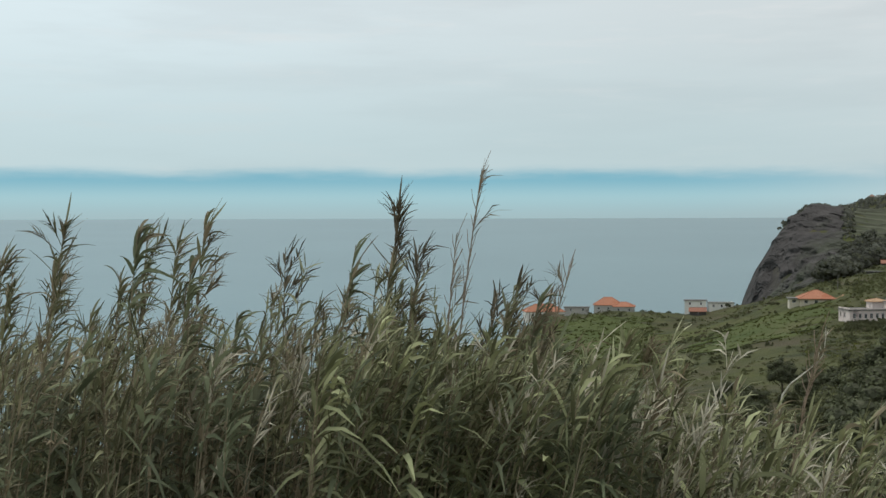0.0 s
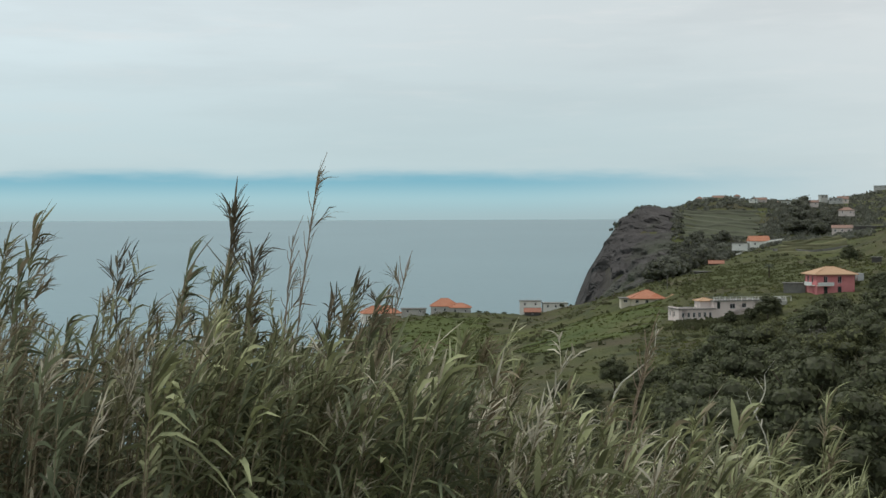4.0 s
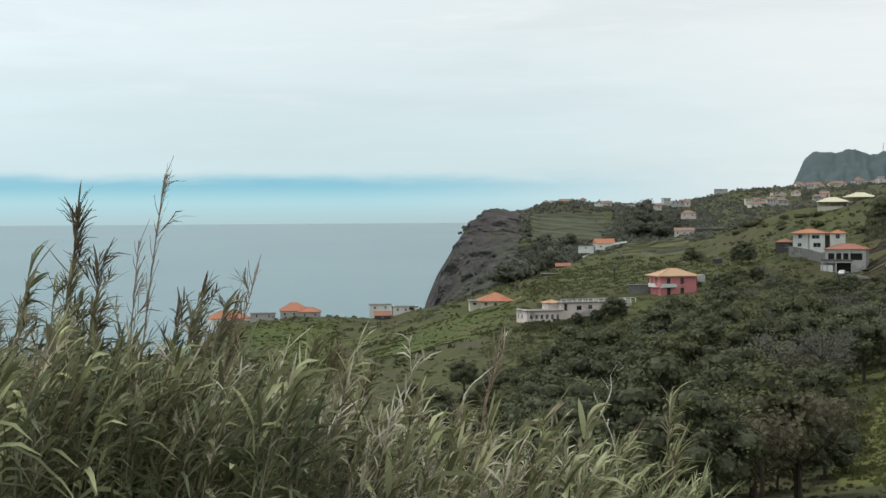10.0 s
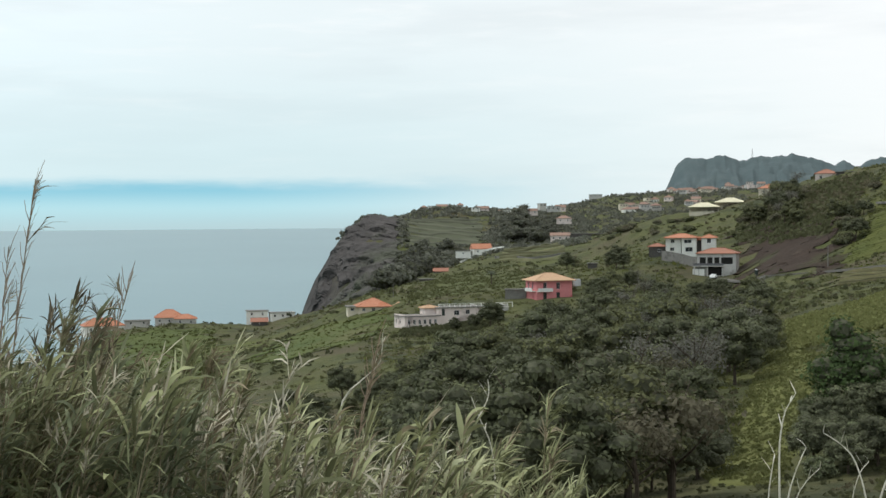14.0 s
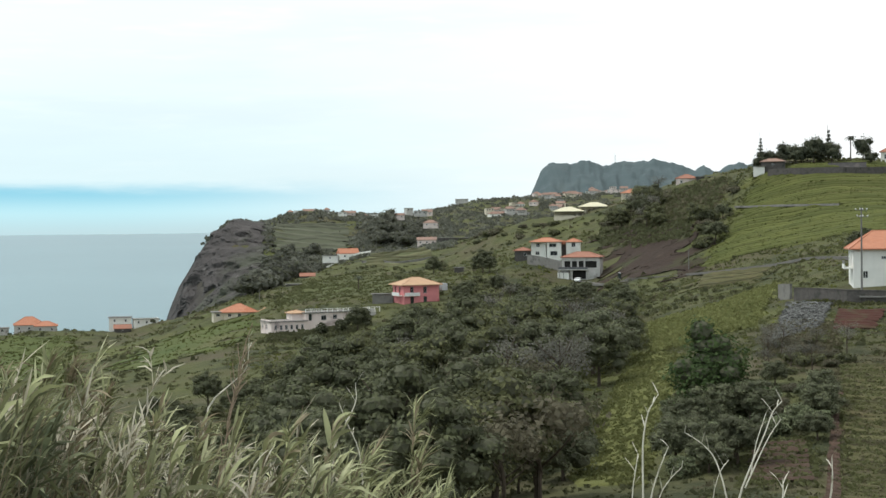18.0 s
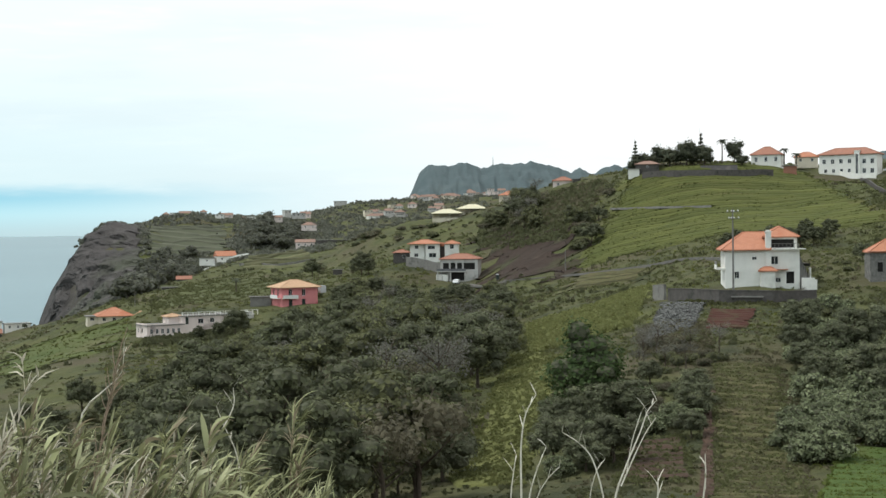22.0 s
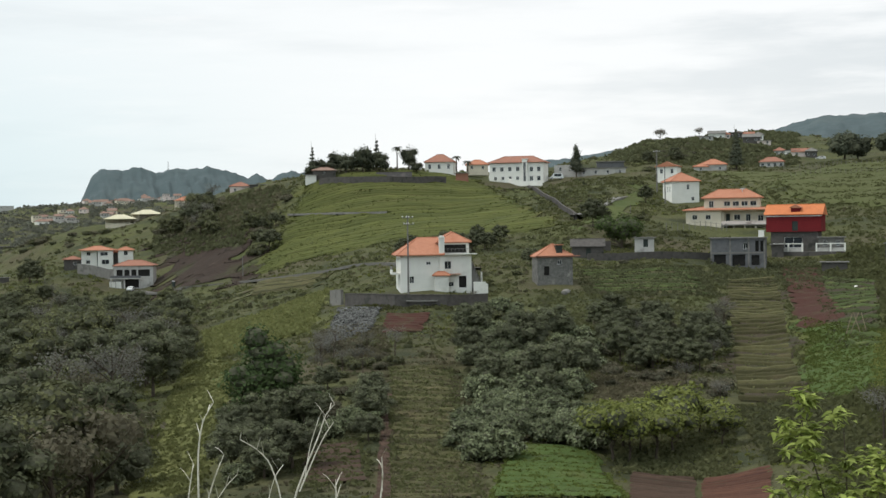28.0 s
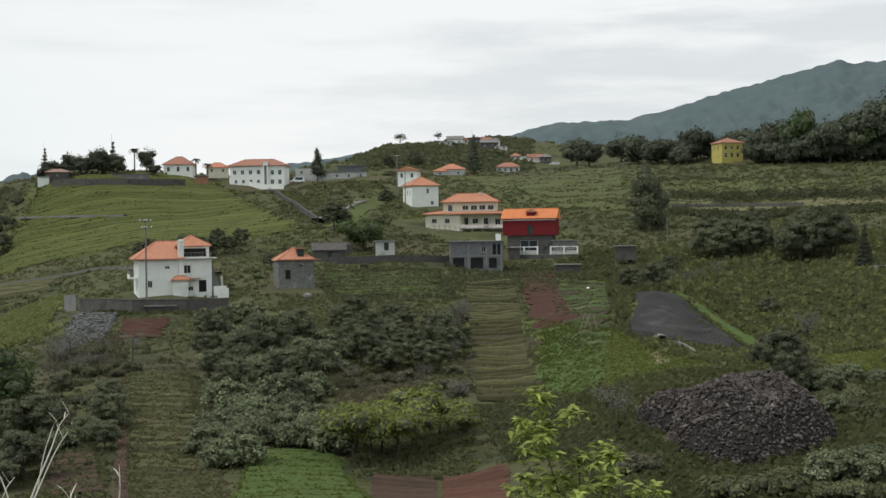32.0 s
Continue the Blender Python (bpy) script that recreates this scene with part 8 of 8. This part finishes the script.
def brush(name, label, mat, x, y, z, s, rng, high, category, per=7, lie=0.8):
    """Low clumps of leaves and blades hugging the ground."""
    n = len(x)
    a, r = rng.uniform(0, 6.283, (n, per)), np.sqrt(rng.random((n, per)))
    cx, cy = x[:, None] + np.cos(a) * r * s[:, None], y[:, None] + np.sin(a) * r * s[:, None]
    cz = z[:, None] + high * s[:, None] * (1.05 - r ** 2) * rng.uniform(0.3, 1.1, (n, per))
    c = np.stack([cx, cy, cz], 2).reshape(-1, 3)
    nrm = rng.normal(size=c.shape) * np.array([1, 1, lie])
    nrm /= np.linalg.norm(nrm, axis=1)[:, None]
    co, f = cards(c, nrm, np.repeat(s, per) * rng.uniform(0.45, 1.0, len(c)), rng)
    tagged(new(name, quick_mesh(name, co, f, mat)), label, category, kind="stuff")


def domes(name, label, mat, x, y, z, s, rng, high, category):
    """Many small ragged hummocks joined in one mesh."""
    n, seg = len(x), 7
    a = np.linspace(0, 2 * np.pi, seg, endpoint=False)
    rings = []
    for r, h in ((1.0, -0.25), (0.86, 0.45), (0.48, 0.86)):
        jag = rng.uniform(0.65, 1.3, (n, seg))
        turn = a[None] + rng.uniform(0, 6.28, (n, 1))
        lift = rng.uniform(0.7, 1.35, (n, seg)) if h > 0 else np.ones((n, seg))
        rings.append(np.stack([x[:, None] + np.cos(turn) * r * jag * s[:, None], y[:, None] + np.sin(turn) * r * jag * s[:, None], z[:, None] + h * high * lift * s[:, None]], 2))
    top = np.stack([x, y, z + high * s * rng.uniform(0.8, 1.2, n)], 1)[:, None]
    co = np.concatenate(rings + [top], 1).reshape(-1, 3)
    m = 3 * seg + 1
    one = []
    for k in range(seg):
        j = (k + 1) % seg
        one += [(k, j, seg + j), (k, seg + j, seg + k), (seg + k, seg + j, 2 * seg + j), (seg + k, 2 * seg + j, 2 * seg + k), (2 * seg + k, 2 * seg + j, 3 * seg)]
    f = (np.arange(n)[:, None, None] * m + np.array(one)[None]).reshape(-1, 3)
    tagged(new(name, mesh_of(name, co.tolist(), f.tolist(), mat)), label, category, kind="stuff")


PILE = (*at(*(62.21, 117), 0).xy, 8.0)


def scrub(name, label, mat, n, seed, low, high, size, take, tall=0.5):
    rng = np.random.default_rng(seed)
    b = rng.uniform(low[0], high[0], n)
    d = np.exp(rng.uniform(np.log(low[1]), np.log(high[1]), n))
    x, y = d * np.sin(np.radians(b)), d * np.cos(np.radians(b))
    keep = np.ones(n, bool)
    for q in FIELDS:
        keep &= ~inside(q, x, y)
    for hx, hy, hr in HOUSES + [PILE]:
        keep &= np.hypot(x - hx, y - hy) > hr * 0.85
    wild = np.sin(x * 0.045 + 2 * np.sin(y * 0.031)) + np.sin(y * 0.06 + 1.5 * np.sin(x * 0.027))
    keep &= (wild > take[0]) & (wild < take[1])
    x, y, d = x[keep], y[keep], d[keep]
    z = ground_many(x, y)
    keep = z > -100
    x, y, d, z = x[keep], y[keep], d[keep], z[keep]
    n = len(x)
    s = np.clip(size * (d / 200) ** 0.7, 0.3, 3.5) * rng.uniform(0.5, 1.4, n)
    brush(name, label, mat, x, y, z, s, rng, tall, "scrub", 8)


scrub("hillside_scrub", "olive green scrub over the hillside", M_BRUSH_OLIVE, 11000, 21, (3, 95), (69, 760), 0.55, (-9, 0.7))
scrub("dark_scrub", "dark green scrub over the hillside", M_BRUSH_DARK, 7000, 22, (3, 95), (50, 1000), 0.7, (-0.1, 9))
scrub("dry_scrub", "brown dry scrub over the hillside", M_BRUSH_BROWN, 6000, 23, (3, 95), (60, 800), 0.5, (-0.9, 1.1))
scrub("grass_tufts", "yellow-green grass tufts over the hillside", M_BRUSH_GRASS, 9000, 24, (14, 95), (69, 480), 0.42, (-9, -0.1))
scrub("slope_grass", "dull grass tussocks on the upper slopes", M_PASTURETUFT, 16000, 29, (44, 170), (69.5, 560), 0.48, (-9, 9))
scrub("mid_slope_grass", "olive grass tussocks on the middle slopes", M_SPURTUFT, 9000, 30, (14, 190), (46, 560), 0.5, (-9, 9))
scrub("east_brush", "soft olive brush on the eastern slope", M_PASTURETUFT, 12000, 28, (55, 95), (69.5, 330), 0.8, (-9, 9), 0.8)
scrub("east_cane", "tall pale cane grass on the eastern slope", M_RIDGETUFT, 4500, 31, (58.5, 150), (69.5, 330), 0.75, (-9, 9), 1.1)
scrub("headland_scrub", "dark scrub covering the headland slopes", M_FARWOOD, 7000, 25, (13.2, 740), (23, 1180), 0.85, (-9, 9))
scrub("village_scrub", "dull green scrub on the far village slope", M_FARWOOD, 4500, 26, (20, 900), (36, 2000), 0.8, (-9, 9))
scrub("upper_scrub", "dark green scrub below the skyline", M_BRUSH_DARK, 3500, 27, (47, 560), (54, 900), 0.8, (-9, 9))


def tufts(name, label, mat, quad, n, seed, size):
    """Uneven grass standing in a field."""
    rng = np.random.default_rng(seed)
    a, b, c, d = corners_xy(quad)
    u, v = rng.random(n), rng.random(n)
    x = (a.x * (1 - u) + b.x * u) * (1 - v) + (d.x * (1 - u) + c.x * u) * v
    y = (a.y * (1 - u) + b.y * u) * (1 - v) + (d.y * (1 - u) + c.y * u) * v
    z = ground_many(x, y) + 0.25
    brush(name, label, mat, x, y, z - 0.12, size * rng.uniform(0.5, 1.3, n), rng, 0.6, "grass", 7)


tufts("ridge_grass", "tall yellow-green grass on the ridge", M_RIDGETUFT, [(30.78, 263), (35.67, 291), (34.76, 220), (30.92, 214)], 4200, 31, 0.75)
tufts("strip_grass", "green grass on the strip down the slope", M_RIDGETUFT, [(30.00, 218), (32.08, 206), (30.35, 118), (27.43, 130)], 1800, 32, 0.45)
tufts("patch_leaves", "lush green leaves of a vegetable patch", M_TUFT_GREEN, [(42.76, 133), (46.00, 129), (47.42, 106), (41.77, 104)], 1500, 33, 0.28)
tufts("slope_leaves", "lush green leaves on the slope", M_TUFT_GREEN, [(54.19, 223), (57.37, 195), (61.08, 156), (54.37, 140)], 5200, 34, 0.3)
tufts("slope_grass_pale", "yellow-green grass at the edge of the lush slope", M_BRUSH_GRASS, [(56.86, 194), (57.63, 192), (61.23, 154), (56.49, 140)], 1500, 68, 0.34)
tufts("east_grass", "pale green grass on the eastern strip", M_BRUSH_GRASS, [(64.76, 164), (67.43, 164), (67.42, 146), (65.49, 145)], 900, 64, 0.4)
# Brush strips added to draw the dark lines of the terrace steps
tufts("terrace_hedge", "dark brush strip added along the terrace line", M_BRUSH_DARK, [(59.34, 415), (67.49, 383), (67.48, 370), (59.34, 402)], 700, 65, 1.3)
tufts("upper_hedge", "dark brush strip added on the upper slope", M_BRUSH_DARK, [(59.46, 458), (67.49, 420), (67.49, 410), (59.46, 443)], 500, 66, 1.2)
tufts("meadow_grass", "yellow-green tussocks of the meadow", M_MEADOWTUFT, [(34.73, 476), (41.67, 501), (45.27, 347), (32.46, 399)], 8000, 35, 0.42)
tufts("meadow_weeds", "dark weeds in the meadow", M_BRUSH_DARK, [(34.0, 430), (43.0, 400), (45.27, 347), (32.46, 399)], 130, 36, 0.5)
tufts("pasture_weeds", "olive tussocks of the pasture", M_PASTURETUFT, [(50.80, 511), (57.72, 547), (57.70, 415), (55.03, 413)], 2600, 37, 0.55)
tufts("strip_tussocks", "olive tussocks of the terraced strip", M_SPURTUFT, [(37.98, 177), (40.45, 176), (41.72, 105), (37.86, 108)], 2600, 38, 0.36)
tufts("strip_dry_grass", "brown dry tufts on the terraced strip", M_BRUSH_BROWN, [(37.76, 181), (40.67, 179), (41.95, 104), (37.68, 108)], 1200, 58, 0.34)
tufts("terrace_leaves", "green leaves on the garden terraces", M_BRUSH_DARK, [(45.20, 281), (50.27, 293), (51.13, 253), (45.86, 244)], 1600, 59, 0.5)
tufts("house_weeds", "rank weeds round the houses on the slope", M_BRUSH_DARK, [(50.49, 313), (56.65, 319), (56.74, 276), (50.70, 269)], 1500, 60, 0.6)
tufts("terrace_shoots", "olive shoots on the narrow terraces", M_BRUSH_OLIVE, [(51.24, 272), (53.39, 282), (54.51, 151), (51.52, 159)], 800, 39, 0.36)
tufts("coast_grass", "green grass of the field above the coast", M_MEADOWTUFT, [(11.90, 462), (14.94, 437), (14.14, 352), (8.30, 358)], 500, 40, 0.5)


tufts("spur_grass", "olive grass tussocks on the spur", M_SPURTUFT, [(17.02, 577), (20.36, 624), (20.80, 427), (15.91, 450)], 1500, 50, 0.8)
tufts("east_strip_grass", "dull tussocks below the yellow house", M_PASTURETUFT, [(59.47, 496), (65.68, 464), (65.46, 423), (59.46, 450)], 1200, 51, 0.6)
tufts("east_terrace_grass", "dull tussocks along the dry terrace", M_PASTURETUFT, [(59.24, 444), (67.49, 410), (67.49, 371), (59.23, 403)], 900, 52, 0.5)
tufts("dry_terrace_weeds", "pale dry weeds on the bare terrace", M_BRUSH_BROWN, [(46.04, 176), (49.57, 180), (50.20, 145), (46.24, 151)], 1100, 61, 0.45)
tufts("yard_weeds", "weeds on the bare slope below the thicket", M_BRUSH_OLIVE, [(46.91, 149), (51.51, 149), (51.48, 120), (46.88, 121)], 1300, 62, 0.4)
tufts("bank_weeds", "weeds creeping over the dark bank", M_BRUSH_OLIVE, [(59.54, 213), (60.39, 215), (62.75, 183), (61.56, 186)], 500, 63, 0.5)
tufts("wall_weeds", "weeds along the foot of the villa wall", M_BRUSH_OLIVE, [(36.00, 239), (42.05, 234), (42.05, 226), (35.99, 231)], 350, 67, 0.5)
tufts("bank_scrub", "dark scrub along the top of the brown bank", M_BRUSH_DARK, [(28.8, 540), (32.5, 468), (32.4, 440), (28.8, 500)], 520, 69, 1.3)
tufts("slope_brush", "soft brown and olive brush above the brown bank", M_BRUSH_BROWN, [(29.1, 575), (33.9, 512), (33.3, 450), (29.1, 530)], 900, 82, 1.5)
tufts("slope_bushes", "dark green brush above the brown bank", M_BRUSH_DARK, [(29.1, 575), (33.9, 512), (33.3, 450), (29.1, 530)], 900, 83, 1.6)
tufts("house_brush", "dark brush at the foot of the long house", M_BRUSH_DARK, [(15.8, 381), (19.6, 381), (19.4, 366), (15.6, 366)], 420, 84, 1.3)
tufts("garden_brush", "olive weeds below the terraces", M_BRUSH_OLIVE, [(51.4, 153), (55.2, 149), (56.9, 112), (52.9, 120)], 1500, 85, 0.42)
tufts("garden_weeds", "dark weeds below the terraces", M_BRUSH_DARK, [(51.4, 151), (55.2, 147), (56.9, 110), (53.1, 120)], 700, 86, 0.5)
tufts("patch_weeds", "green weeds over the bare patch", M_SPURTUFT, [(34.3, 139), (37.0, 139), (37.2, 116), (34.1, 116)], 500, 70, 0.35)
tufts("plot_weeds", "brown weeds at the foot of the stone plot", M_BRUSH_BROWN, [(35.09, 216), (37.78, 210), (37.98, 182), (35.07, 189)], 700, 53, 0.5)
tufts("garden_rows", "green leaves of the garden terraces", M_BRUSH_DARK, [(54.55, 291), (56.74, 276), (57.02, 181), (55.15, 187)], 900, 54, 0.35)
tufts("paddock_grass", "green grass of the coast paddock", M_MEADOWTUFT, [(4.52, 576), (8.31, 582), (8.30, 333), (5.61, 310)], 1300, 55, 0.7)


def rock_pile():
    b, d = (62.21, 117)
    root = tagged(new("rock_pile"), "large heap of dark broken basalt rocks", "rock pile")
    base = at(b, d)
    root.matrix_world = Matrix.Translation(base) @ Matrix.Rotation(radians(-b), 4, "Z")
    away = root.matrix_world.inverted()
    rng = random.Random(77)

    def heap(x, y):
        """The main heap with its flat top, and a lower arm running off beside it."""
        q, p = math.hypot((x - 0.3) / 6.6, y / 8.5), math.hypot((x + 5.2) / 4.0, (y - 4.5) / 4.2)
        return max(4.5 * max(0.0, 1 - q ** 3.4), 2.6 * max(0.0, 1 - p ** 2))

    def top(x, y):
        w = root.matrix_world @ Vector((x, y, 0))
        return ground(w.x, w.y) - base.z + heap(x, y) + 0.4 * math.sin(x * 0.9) * math.sin(y * 0.8)
    co, f = [], []
    n = 40
    for i in range(n + 1):
        for j in range(n + 1):
            x, y = -11 + 18.5 * i / n, -9.5 + 19 * j / n
            inside_ = heap(x, y) > 0.02
            co.append((x, y, top(x, y) - (0.1 if inside_ else 0.9)))
    for i in range(n):
        for j in range(n):
            f.append((i * (n + 1) + j, (i + 1) * (n + 1) + j, (i + 1) * (n + 1) + j + 1, i * (n + 1) + j + 1))
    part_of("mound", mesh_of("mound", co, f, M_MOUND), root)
    kinds = []
    for k in range(8):
        bm = bmesh.new()
        corners = [Vector((rng.uniform(-1, 1), rng.uniform(-0.8, 0.8), rng.uniform(-0.65, 0.65))) for _ in range(11)]
        for c in corners:
            bm.verts.new(c * (0.75 / max(0.35, c.length)) if c.length < 0.75 else c)
        hull = bmesh.ops.convex_hull(bm, input=bm.verts)
        bmesh.ops.delete(bm, geom=list({v for v in hull["geom_interior"] if isinstance(v, bmesh.types.BMVert)}), context="VERTS")
        me = bpy.data.meshes.new("rock")
        bm.to_mesh(me)
        bm.free()
        me.materials.append(M_ROCKS)
        kinds.append(me)
    for i in range(8200):
        x, y = rng.uniform(-10.3, 7.0), rng.uniform(-8.6, 8.6)
        if heap(x, y) < 0.02 and rng.random() < 0.97:
            continue
        s = rng.uniform(0.08, 0.17) if rng.random() < 0.86 else rng.uniform(0.17, 0.3)
        m = Matrix.Translation((x, y, top(x, y) + s * 0.15)) @ Euler((rng.uniform(-1, 1), rng.uniform(-1, 1), rng.uniform(0, 6))).to_matrix().to_4x4() @ Matrix.Scale(s, 4)
        if y < -1 and i % 2 == 0 and i < 1500:
            ob = part_of("rock", kinds[i % 8], root)
            ob.matrix_local = m
        else:
            STONES.append((m, kinds[i % 8]))
    co, f = [], []
    for m, me in STONES:
        o = len(co)
        co += [(m @ v.co)[:] for v in me.vertices]
        f += [tuple(o + k for k in p.vertices) for p in me.polygons]
    tagged(part_of("rubble", mesh_of("rubble", co, f, M_ROCK), root), "smaller dark basalt rubble", kind="stuff")


STONES = []
# Mound coloured much darker than its rocks, as shade in the gaps
M_MOUND = material("rubble_gap_shade", (0.04, 0.035, 0.033), (0.022, 0.02, 0.019), 2.5, bump=0.1)
M_ROCKS = material("dark_basalt_rocks", (0.108, 0.089, 0.08), (0.058, 0.049, 0.045), 2.0, bump=0.05, by_object=0.6, spots=(0.14, 0.125, 0.115), spot_scale=1.0)
rock_pile()

tufts("edge_grass", "lime green grass along the top of the dark bank", M_BRUSH_GRASS, LIME_EDGE, 420, 81, 0.4)
ribbon("kerb", [(57.54, 192), (58.51, 190), (59.61, 187), (60.95, 165)], 0.22, M_CONCRETE, "pale kerb along the foot of the dark bank", lift=0.42, category="kerb")
field("field", [(58.46, 176), (58.99, 180), (59.25, 161), (58.50, 160)], M_EARTH, "pale bare patch trodden into the grass", lift=0.3, step=0.5, ragged=2.0)


def field_stones():
    rng = np.random.default_rng(91)
    a, b, c, d = corners_xy([(36.00, 240), (37.70, 231), (37.24, 207), (35.26, 198)])
    n = 1100
    u, v = rng.random(n), (np.floor(rng.random(n) * 16) + 0.5 + rng.normal(0, 0.16, n)) / 16
    x = (a.x * (1 - u) + b.x * u) * (1 - v) + (d.x * (1 - u) + c.x * u) * v
    y = (a.y * (1 - u) + b.y * u) * (1 - v) + (d.y * (1 - u) + c.y * u) * v
    domes("field_stones", "grey stones lying in rows on the plot", M_STONE, x, y, ground_many(x, y) + 0.35, rng.uniform(0.12, 0.32, n), rng, 0.7, "stones")


field_stones()


def culvert():
    b, d = (59.00, 190)
    root = tagged(new("culvert_portal"), "small arched concrete culvert portal beside the dark bank", "culvert")
    root.matrix_world = Matrix.Translation(at(b, d)) @ Matrix.Rotation(radians(-b + 12), 4, "Z")
    bm = bmesh.new()
    n = 14
    loops = []
    for k in range(n + 1):
        a = math.pi * k / n
        loops.append([bm.verts.new((math.cos(a) * r, y, -0.35 + math.sin(a) * r * 1.05)) for r, y in ((1.25, -0.1), (1.25, 2.5), (1.1, 2.5), (1.1, -0.1))])
    for p, q in zip(loops, loops[1:]):
        for k in range(4):
            bm.faces.new((p[k], p[(k + 1) % 4], q[(k + 1) % 4], q[k]))
    part("arch", bm, M_CONCRETE, root, "pale concrete arch ring")
    # Near-black panel set in for the shade inside the arch
    part("opening", boxes((-1.09, 1.09, 0.5, 0.7, -0.5, 0.5)), M_DARK, root, "dark panel for the shaded culvert mouth")


culvert()
